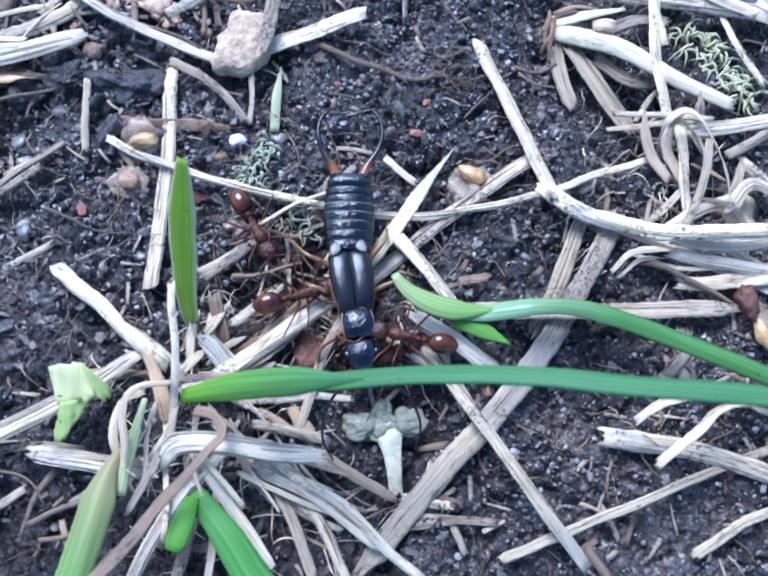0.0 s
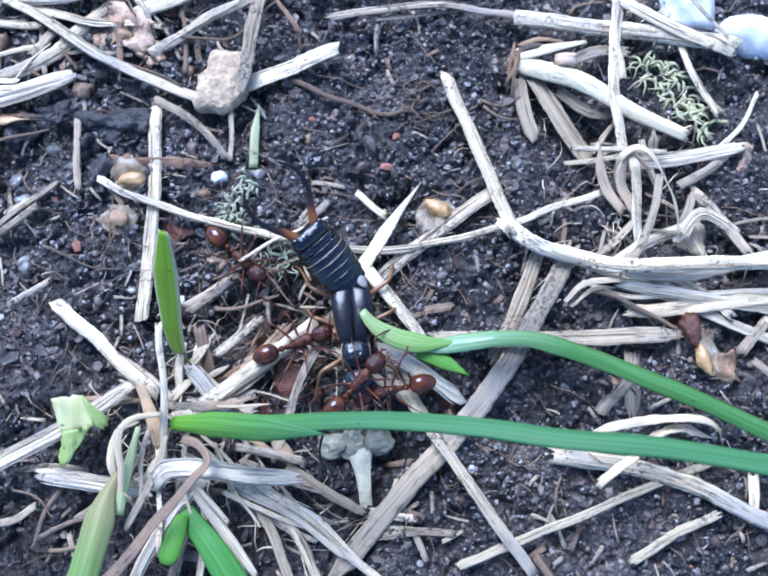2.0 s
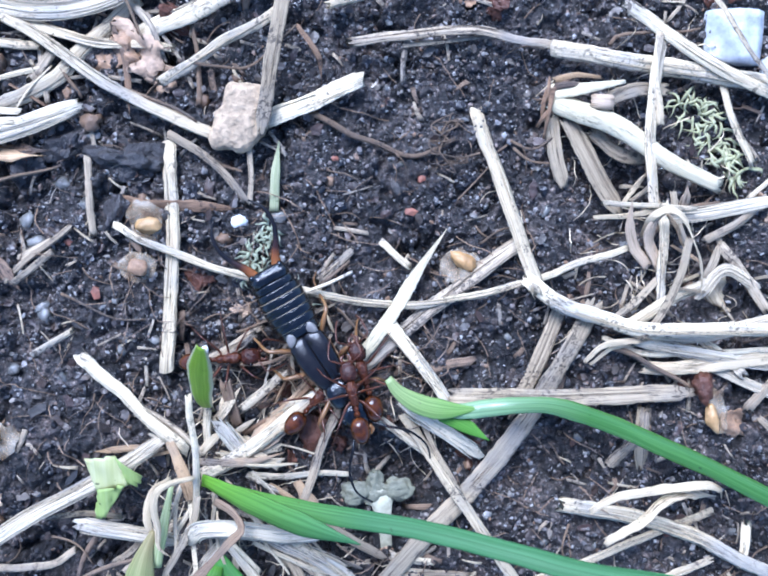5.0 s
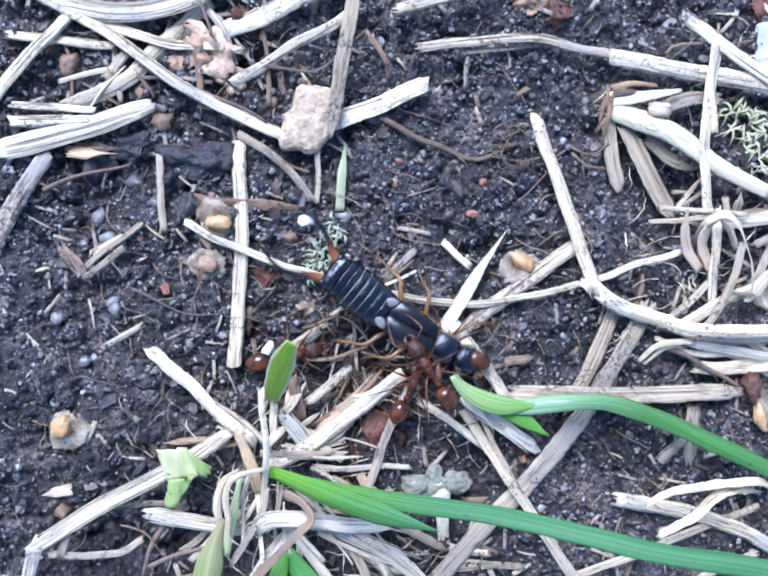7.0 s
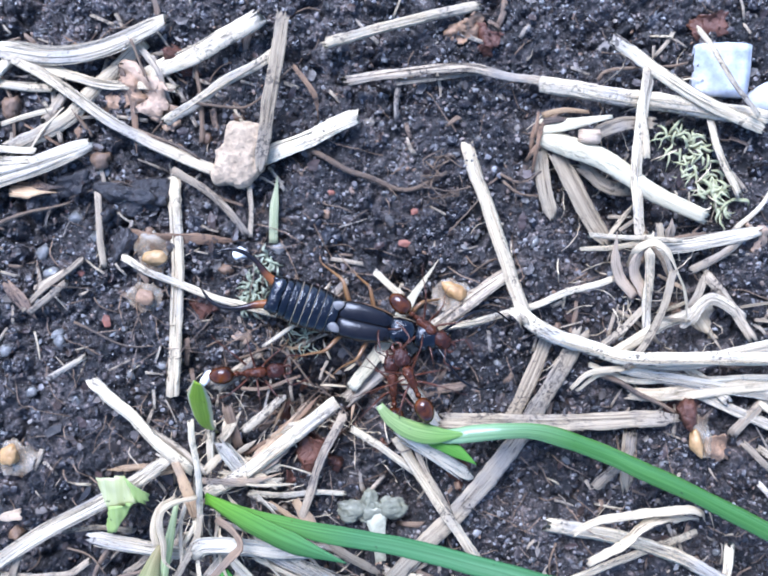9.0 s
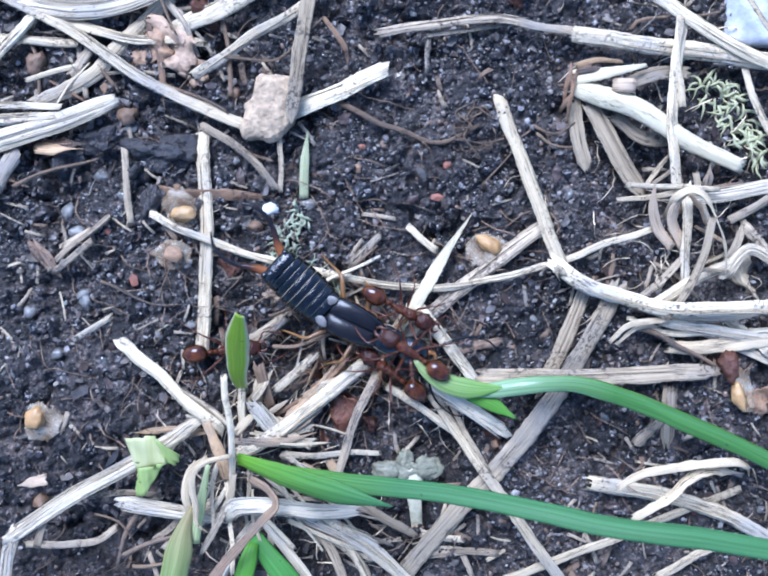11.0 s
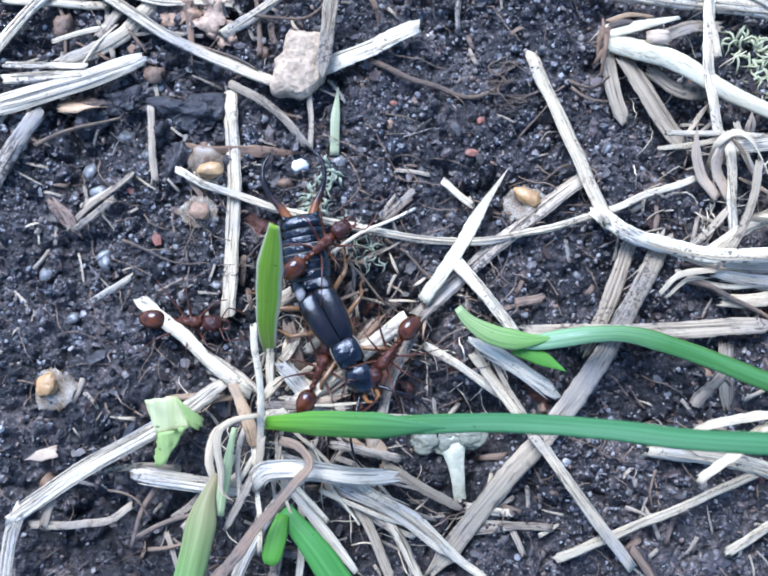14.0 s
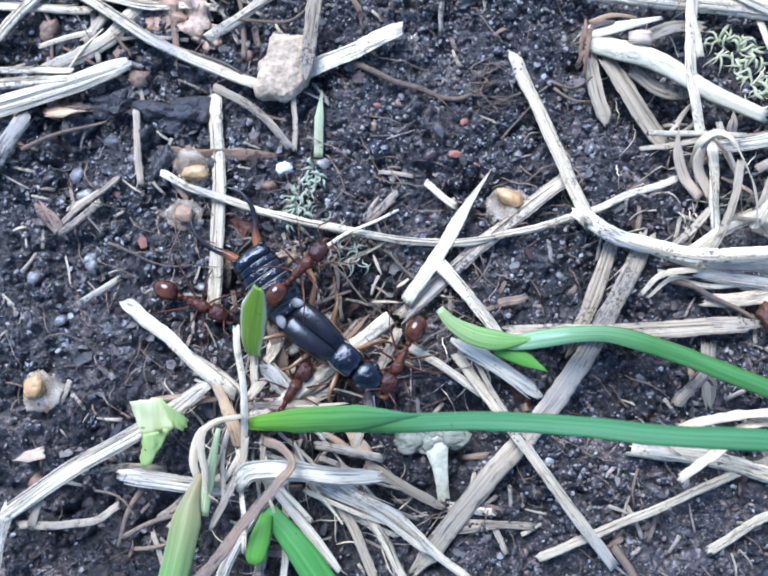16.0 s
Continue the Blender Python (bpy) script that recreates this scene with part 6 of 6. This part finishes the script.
def build_earwig():
    rng = random.Random(31)
    ob = new("earwig")
    tagged(ob, "glossy black earwig with pale wing spots and curved amber forceps", "earwig")
    part("thorax", egg(-0.6, 5.0, 1.02, 0.75, -0.15, 2.6), BLACK, ob)
    for s in (-1, 1):
        case = [(y, w, h, z, s * w * 0.86) for y, w, h, z in ((0.0, 0.3, 0.14, 0.34), (0.1, 0.5, 0.28, 0.36), (0.5, 0.63, 0.42, 0.36), (1.3, 0.66, 0.5, 0.36), (2.2, 0.62, 0.52, 0.36), (3.0, 0.54, 0.48, 0.33), (3.5, 0.46, 0.4, 0.28), (3.75, 0.3, 0.22, 0.22))]
        part("wing_case", lathe(case, 26, 2.7), WING, ob, "smooth dark brown wing case")
        part("wing_tip", lathe([(-0.5, 0.08, 0.03, 0.64, s * 0.62), (-0.4, 0.2, 0.05, 0.68, s * 0.65), (-0.2, 0.29, 0.06, 0.71, s * 0.69), (0.05, 0.31, 0.06, 0.73, s * 0.72), (0.25, 0.2, 0.05, 0.77, s * 0.8), (0.36, 0.08, 0.03, 0.77, s * 0.88)], 18, 2.4), PALE_WING, ob, "pale cream wing tip")
    for s in (-1, 1):
        part("wing_edge", limb([(s * 0.9, 0.1, 0.24), (s * 1.15, 0.7, 0.22), (s * 1.2, 1.6, 0.2), (s * 1.11, 2.6, 0.18), (s * 0.9, 3.5, 0.16)], (0.02, 0.035, 0.04, 0.035, 0.02), rng, 7), LEG, ob, "thin brown outer edge of the wing case")
    part("pronotum", lathe([(3.5, 0.55, 0.2, 0.35), (3.56, 0.74, 0.34, 0.36), (3.9, 0.83, 0.44, 0.37), (4.5, 0.84, 0.46, 0.37), (5.0, 0.76, 0.38, 0.33), (5.12, 0.55, 0.2, 0.3)], 24, 2.6), BLACK, ob, "shiny black neck shield with a pale rim")
    part("rim", lathe([(3.46, 0.64, 0.12, 0.3), (3.5, 0.8, 0.2, 0.3), (3.9, 0.89, 0.22, 0.28), (4.5, 0.89, 0.22, 0.26), (5.0, 0.8, 0.18, 0.24), (5.06, 0.62, 0.12, 0.22)], 24, 2.8), SEAM, ob, "thin pale rim")
    head = part("head", egg(5.0, 6.95, 0.88, 0.66, 0.1, 2.3, -0.25, 14, 22), BLACK, ob, "glossy rounded black head")
    for s in (-1, 1):
        part("eye", shifted(stone(0.2, 0.3, 0.22, rng, 0.02, 2), s * 0.77, 5.9, 0.3), BLACK, head)
        part("mandible", limb([(s * 0.35, 6.9, -0.1), (s * 0.4, 7.3, -0.2), (s * 0.1, 7.5, -0.25)], (0.16, 0.12, 0.05), rng), AMBER, head, "amber jaw")
        part("antenna", limb([(s * 0.55, 6.8, 0.2), (s * 1.3, 7.6, 0.5), (s * 2.2, 8.6, 0.3), (s * 2.6, 10.0, -0.2), (s * 2.2, 11.2, -0.8)], (0.1, 0.09, 0.08, 0.07, 0.05), rng, 7), WING, ob, "thin dark antenna")
    legs = []
    for y, fx, fy, ex, ey in ((4.3, 1.5, 0.7, 2.3, 1.9), (2.4, 1.7, -0.5, 2.5, -1.4), (0.8, 1.5, -1.2, 2.1, -3.0)):
        for s in (-1, 1):
            leg = part("leg", limb([(0, 0, 0), (s * fx * 0.5, fy * 0.5, 0.25), (s * fx, fy, 0.35), (s * (fx + ex) / 2, (fy + ey) / 2, -0.5), (s * ex, ey, -1.2), (s * (ex + 0.5), ey + 0.35 * (1 if y > 3 else -1), -1.5)], (0.13, 0.165, 0.11, 0.09, 0.06, 0.035), rng), LEG, ob, "amber-yellow leg", (s * 0.75, y, -0.45))
            legs.append((leg, s))
    core = [(-4.1, 0.9, 0.45, 0.05), (-3.6, 1.12, 0.58, 0.05), (-2.0, 1.2, 0.62, 0.05), (-0.4, 1.05, 0.58, 0.0), (0.3, 0.8, 0.45, 0.0)]
    abdomen = part("abdomen", lathe(core, 24, 2.4), BLACK, ob, "glossy black banded abdomen with thin pale joints")
    y = -0.05
    for i in range(7):
        w = (1.26, 1.37, 1.44, 1.47, 1.46, 1.42, 1.36)[i]
        ln = (0.56, 0.55, 0.54, 0.53, 0.52, 0.5, 0.48)[i]
        h = 0.56 * w
        part("segment", lathe([(y, w * 0.9, h * 0.9, 0.05), (y - 0.012, w * 0.975, h * 0.975, 0.05), (y - 0.08, w * 0.99, h * 0.99, 0.05), (y - ln + 0.09, w, h * 1.01, 0.05), (y - ln + 0.045, w * 0.985, h * 0.995, 0.05), (y - ln + 0.035, w * 0.9, h * 0.9, 0.05)], 32, 2.15), BLACK, abdomen)
        if i in (0, 1, 2, 3, 4):
            part("seam", lathe([(y - ln + 0.045, w * 0.9, h * 0.9, 0.05), (y - ln + 0.03, w * 0.965, h * 0.985, 0.05), (y - ln, w * 0.965, h * 0.985, 0.05), (y - ln - 0.005, w * 0.9, h * 0.9, 0.05)], 32, 2.15), SEAM, abdomen, "thin pale joint")
        y -= ln
    part("tail_plate", lathe([(y, 1.05, 0.55, 0.05), (y - 0.04, 1.27, 0.66, 0.05), (y - 0.4, 1.26, 0.64, 0.05), (y - 0.78, 1.12, 0.55, 0.02), (y - 0.88, 0.85, 0.36, 0.0)], 26, 3.2, 0.02, rng), BLACK, abdomen, "broad knobbly black tail plate")
    for s in (-1, 1):
        k = y - 0.78
        part("knob", shifted(stone(0.22, 0.2, 0.2, rng, 0.2, 2), s * 0.95, k + 0.05, 0.4), BLACK, abdomen)
        part("pincer", limb([(s * 0.72, k + 0.1, 0.0), (s * 1.0, k - 0.6, 0.05), (s * 1.55, k - 1.5, 0.1), (s * 1.85, k - 2.4, 0.15), (s * 1.75, k - 3.4, 0.12), (s * 1.2, k - 4.2, 0.08)], (0.33, 0.25, 0.17, 0.14, 0.12, 0.05), rng, 12), HORN, abdomen, "curved forceps, amber at the root and black at the tip")
    return ob, abdomen, legs


earwig, earwig_abdomen, earwig_legs = build_earwig()


# ---- the ants ----
def build_ant():
    """One ant, five millimetres long."""
    rng = random.Random(41)
    ob = new("ant")
    tagged(ob, "rust-red ant with a shiny dark gaster, gripping the earwig", "ant", "red ants on the earwig")
    part("gaster", egg(-2.5, -0.92, 0.57, 0.52, 0.1, 2.1, 0.25, 14, 20), ANT_DARK, ob, "shiny dark amber gaster")
    part("waist_node", shifted(stone(0.2, 0.22, 0.27, rng, 0.1, 2), 0, -0.72, 0.05), ANT_RED, ob)
    part("waist_node", shifted(stone(0.17, 0.25, 0.25, rng, 0.1, 2), 0, -0.38, 0.0), ANT_RED, ob)
    part("thorax", lathe([(-0.3, 0.14, 0.14, 0.0), (-0.15, 0.25, 0.28, 0.05), (0.25, 0.27, 0.3, 0.1), (0.55, 0.3, 0.32, 0.16), (0.9, 0.38, 0.36, 0.16), (1.15, 0.28, 0.26, 0.1), (1.3, 0.13, 0.13, 0.05)], 16, 2.1, 0.05, rng), ANT_RED, ob, "ridged rust-red thorax")
    head = part("head", lathe([(1.22, 0.2, 0.16, 0.05), (1.3, 0.42, 0.3, 0.06), (1.6, 0.53, 0.4, 0.06), (1.95, 0.5, 0.37, 0.04), (2.3, 0.38, 0.26, 0.0), (2.42, 0.2, 0.14, -0.03)], 20, 2.3, 0.02, rng), ANT_HEAD, ob, "broad dark red head")
    for s in (-1, 1):
        part("eye", shifted(stone(0.08, 0.12, 0.1, rng, 0, 2), s * 0.5, 1.8, 0.15), BLACK, head)
        part("mandible", limb([(s * 0.2, 2.35, -0.05), (s * 0.28, 2.6, -0.1), (s * 0.05, 2.8, -0.12)], (0.1, 0.09, 0.03), rng), ANT_LEG, head)
        part("antenna", limb([(s * 0.2, 2.25, 0.15), (s * 0.75, 2.6, 0.5), (s * 0.95, 2.8, 0.5), (s * 0.8, 3.5, 0.1), (s * 0.6, 3.9, -0.2)], (0.05, 0.04, 0.04, 0.055, 0.045), rng, 7), ANT_LEG, ob)
    legs = []
    for y, kx, ky, ex, ey in ((0.9, 1.15, 0.9, 1.9, 1.6), (0.45, 1.35, 0.0, 2.3, -0.3), (0.0, 1.15, -1.0, 1.9, -2.2)):
        for s in (-1, 1):
            leg = part("leg", limb([(0, 0, 0), (s * 0.3, ky * 0.15, -0.05), (s * kx, ky, 0.65), (s * (kx + ex) / 2, (ky + ey) / 2, -0.05), (s * ex, ey, -0.65), (s * (ex + 0.35), ey * 1.15, -0.8)], (0.07, 0.075, 0.045, 0.034, 0.024, 0.016), rng, 8), ANT_LEG, ob, "", (s * 0.22, y, -0.12))
            legs.append(leg)
    return ob


ant = build_ant()

# seconds, place of the waist in millimetres, heading, bend of the abdomen in degrees
EARWIG = [
    (0.0, -0.4, 15.5, 2.0, -173, -8, 0),
    (0.5, -0.5, 15.2, 2.0, -172, -9, 0),
    (1.0, 0.8, 15.3, 2.0, -173, -1, 0),
    (1.5, 0.3, 14.9, 2.0, -164, -7, 0),
    (2.0, 1.4, 15.6, 2.0, -176, 38, 0),
    (2.5, 0.2, 15.6, 2.0, -163, 5, 0),
    (3.0, -0.8, 15.6, 2.0, -161, -0, 0),
    (3.5, -0.1, 16.0, 2.0, -171, 18, 0),
    (4.0, -1.3, 16.2, 2.0, -164, 4, 0),
    (6.3, -3.5, 17.1, 2.0, -137, -6, 0),
    (6.7, -2.3, 17.4, 2.0, -140, 1, 0),
    (7.0, -2.0, 17.6, 2.0, -120, -7, 0),
    (7.5, -0.7, 18.8, 2.0, -92, -7, -22),
    (8.0, 0.3, 19.7, 2.0, -100, 7, -15),
    (8.2, 0.2, 19.8, 2.0, -105, 5, -12),
    (10.3, -2.6, 17.6, 2.0, -98, -18, 0),
    (11.0, -3.4, 16.8, 2.0, -116, -17, 0),
    (11.5, -3.4, 16.5, 2.0, -128, -9, 0),
    (12.0, -4.2, 16.7, 2.0, -138, -15, 0),
    (12.5, -4.6, 15.9, 2.0, -139, -23, 0),
    (13.0, -5.0, 15.4, 2.0, -145, -25, 0),
    (13.5, -5.5, 15.7, 2.0, -156, -15, 0),
    (14.0, -6.4, 15.2, 2.0, -152, -20, 0),
    (14.5, -6.5, 14.8, 2.0, -147, -23, 0),
    (15.0, -6.4, 14.4, 2.0, -136, -8, 0),
    (15.5, -6.5, 14.0, 2.0, -141, -6, 0),
    (16.0, -6.7, 13.9, 2.0, -131, -15, 0),
]
ANTS = {
    "tugging": [
        (0.0, -5.9, 17.6, 0.9, -151),
        (0.5, -6.2, 18.0, 0.9, -127),
        (1.0, -4.5, 19.3, 0.9, -85),
        (1.5, -3.6, 17.2, 0.9, -127),
        (2.0, -5.8, 18.0, 0.9, -133),
        (2.5, -5.3, 17.3, 0.9, -120),
        (3.0, -6.3, 17.3, 0.9, -113),
        (3.5, -7.8, 16.1, 0.9, -106),
        (4.0, -8.4, 15.0, 0.9, -93),
        (6.3, -8.0, 14.7, 0.9, -83),
        (6.7, -8.9, 14.6, 0.9, -84),
        (7.0, -8.4, 14.7, 0.9, -77),
        (7.5, -5.2, 14.9, 0.9, -82),
        (8.0, -4.8, 15.0, 0.9, -66),
        (8.2, -5.3, 15.6, 0.9, -71),
        (10.3, -7.8, 15.2, 0.9, -90),
        (11.0, -10.3, 14.3, 0.9, -85),
        (11.5, -10.8, 13.8, 0.9, -87),
        (12.0, -10.8, 14.0, 0.9, -88),
        (12.5, -11.8, 13.8, 0.9, -94),
        (13.0, -12.7, 14.0, 0.9, -89),
        (13.5, -13.3, 14.3, 0.9, -92),
        (14.0, -14.4, 13.7, 0.9, -96),
        (14.5, -13.9, 14.3, 0.9, -95),
        (15.0, -13.5, 14.5, 0.9, -98),
        (15.5, -13.2, 14.6, 0.9, -102),
        (16.0, -12.9, 15.0, 0.9, -116),
    ],
    "beside": [
        (0.0, -3.2, 13.1, 1.6, -75),
        (0.5, -2.7, 13.4, 1.6, -84),
        (1.0, -2.9, 12.7, 1.6, -72),
        (1.5, -2.7, 12.0, 1.6, -72),
        (2.0, -2.1, 12.1, 1.6, -70),
        (2.5, -1.4, 11.9, 1.6, -58),
        (3.0, -2.3, 11.8, 1.6, -43),
        (3.5, -3.0, 12.2, 1.6, -56),
        (4.0, -2.7, 12.2, 1.6, -45),
        (6.3, -1.9, 12.2, 1.6, -42),
        (6.7, -0.2, 12.5, 1.6, -40),
        (7.0, -0.3, 12.8, 1.6, -26),
        (7.5, 1.0, 14.4, 1.6, -22),
        (8.0, 3.0, 15.2, 1.6, -3),
        (8.2, 2.7, 14.6, 1.6, -3),
        (10.3, 3.7, 14.1, 1.6, 36),
        (11.0, 0.7, 12.7, 1.6, 53),
        (11.5, 0.6, 12.0, 1.6, 47),
        (12.0, -1.7, 10.8, 1.6, 22),
        (12.5, -1.6, 9.7, 1.6, 20),
        (13.0, -4.1, 9.8, 1.6, -4),
        (13.5, -6.7, 10.5, 1.6, -41),
        (14.0, -6.2, 10.2, 1.6, -24),
        (14.5, -5.9, 10.1, 1.6, -31),
        (15.0, -6.6, 9.4, 1.6, -31),
        (15.5, -7.1, 9.3, 1.6, -42),
        (16.0, -7.0, 8.9, 1.6, -33),
    ],
    "at_head": [
        (0.0, 3.0, 10.5, 2.2, 78),
        (0.5, 3.2, 10.3, 2.2, 75),
        (1.0, 3.7, 9.4, 2.2, 76),
        (1.5, 4.2, 8.9, 2.2, 89),
        (2.0, 3.9, 9.2, 2.2, 101),
        (2.5, 3.3, 8.9, 2.2, 92),
        (3.0, 4.2, 9.6, 2.2, 110),
        (3.5, 3.4, 9.5, 2.2, 84),
        (4.0, 1.1, 11.9, 2.2, 15),
        (6.3, 0.7, 14.1, 2.2, 35),
        (6.7, 1.3, 14.5, 2.2, 54),
        (7.0, 2.3, 15.4, 2.2, 63),
        (7.5, 4.8, 19.4, 2.2, 129),
        (7.7, 4.9, 20.3, 2.2, 164),
        (8.0, 5.6, 20.7, 2.2, 218),
        (8.2, 5.6, 20.3, 2.2, 218),
        (10.3, 2.1, 18.3, 2.2, 251),
        (11.0, 1.1, 16.9, 2.2, 241),
        (11.5, 0.3, 15.6, 2.2, 224),
        (12.0, -0.5, 15.0, 2.2, 216),
        (12.5, -1.3, 14.5, 2.2, 226),
        (13.0, -1.3, 13.2, 2.2, 188),
        (13.5, -2.1, 12.4, 2.2, 192),
        (14.0, -1.8, 11.4, 2.2, 141),
        (14.5, -1.1, 10.8, 2.2, 142),
        (15.0, -0.7, 11.7, 2.2, 163),
        (15.5, -0.5, 11.0, 2.2, 154),
        (16.0, -0.1, 11.2, 2.2, 151),
    ],
    "on_back": [
        (0.0, 1.6, 9.6, 0.9, -60),
        (0.5, 1.7, 9.8, 0.9, -60),
        (1.0, 0.8, 11.9, 3.3, -61),
        (1.5, 0.9, 10.0, 3.3, -11),
        (2.0, 1.6, 9.3, 3.3, -43),
        (2.5, 2.4, 9.1, 3.3, -27),
        (3.0, 2.0, 10.2, 3.3, -8),
        (3.5, 0.8, 9.2, 3.3, -14),
        (4.0, 0.5, 12.3, 3.3, 17),
        (6.3, -0.4, 12.5, 3.3, 4),
        (6.7, 0.0, 13.1, 3.3, 22),
        (7.0, 0.8, 13.8, 3.3, 33),
        (7.5, 3.1, 15.6, 3.3, -18),
        (8.0, 4.3, 16.0, 3.3, 3),
        (8.2, 4.4, 15.0, 3.3, 3),
        (10.3, 3.9, 15.3, 3.3, 68),
        (11.0, 2.0, 14.0, 3.3, 55),
        (11.5, -5.0, 17.0, 3.3, 29),
        (12.0, -5.4, 19.3, 3.3, 14),
        (12.5, -3.8, 17.7, 3.3, -20),
        (13.0, -4.4, 17.5, 3.3, -51),
        (13.5, -5.2, 17.7, 3.3, -56),
        (14.0, -6.0, 17.4, 3.3, -51),
        (14.5, -6.1, 16.9, 3.3, -45),
        (15.0, -6.8, 16.7, 3.3, -43),
        (15.5, -6.5, 16.3, 3.3, -46),
        (16.0, -6.2, 16.1, 3.3, -46),
    ],
}



# seconds, nod and turn of the stirred blades in degrees
LONG_SWAY = [(0.0, 0, 0), (1.5, 0, 0.5), (3.5, 0, -1.2), (7.0, 0, 0.6), (11.0, 0, 1.2), (12.5, 0, 1.3), (14.5, 0, 2.2), (16.0, 0, 2.5)]
SHORT_SWAY = [(0.0, 0, -1), (3.5, 0, -3), (7.0, 0, -2), (11.0, 0, 0), (12.5, 0, 1), (13.5, 0, 1.5), (14.5, 0, 4.5), (15.0, 0, 6), (16.0, 0, 6.5)]
UPRIGHT_SWAY = [(0.0, 1, 2), (2.0, 1, 0), (4.0, 0, 0), (8.0, 0, -1), (10.3, -2, -2), (14.0, -3, 0), (14.5, -3, -1), (15.0, 0, -1), (15.5, 7, -5), (16.0, 9, -9)]


def swing(leg, phase, reach):
    """A leg that paddles about its root."""
    x, y, z = leg.location
    walk(leg, [(t, pose(x, y, z, 0, reach * 0.5 * math.sin(2.1 * t + phase * 2), reach * math.sin(2.6 * t + phase))) for t in (0.5 * k for k in range(33))])


def motions():
    walk(earwig, [(t, pose(MM * x, MM * y, MM * z, 0, tilt, a)) for t, x, y, z, a, bend, tilt in EARWIG])
    walk(earwig_abdomen, [(t, pose(0, 0, 0, -30 if t == 2.0 else -2 if t > 12.8 else -6, 0, bend)) for t, x, y, z, a, bend, tilt in EARWIG])
    for leaf, rows in ((long_blade, LONG_SWAY), (short_blade, SHORT_SWAY), (upright_blade, UPRIGHT_SWAY)):
        x, y, z = leaf.location
        walk(leaf, [(t, pose(x, y, z, nod, 0, turn)) for t, nod, turn in rows])
    for k, (leg, s) in enumerate(earwig_legs):
        swing(leg, 1.7 * k, 9)
    team = [ant]
    ant.scale = (1.03, 1.03, 1.03)
    while len(team) < len(ANTS):
        team.append(copy_thing(ant, pose(0, 0, 0)))
    for k, (who, rows) in enumerate(zip(team, ANTS.values())):
        walk(who, [(t, pose(MM * x, MM * y, MM * z, 0, 0, a)) for t, x, y, z, a in rows])
        for j, leg in enumerate(o for o in who.children if o.name.startswith("leg")):
            swing(leg, 1.3 * j + k, 10)


motions()
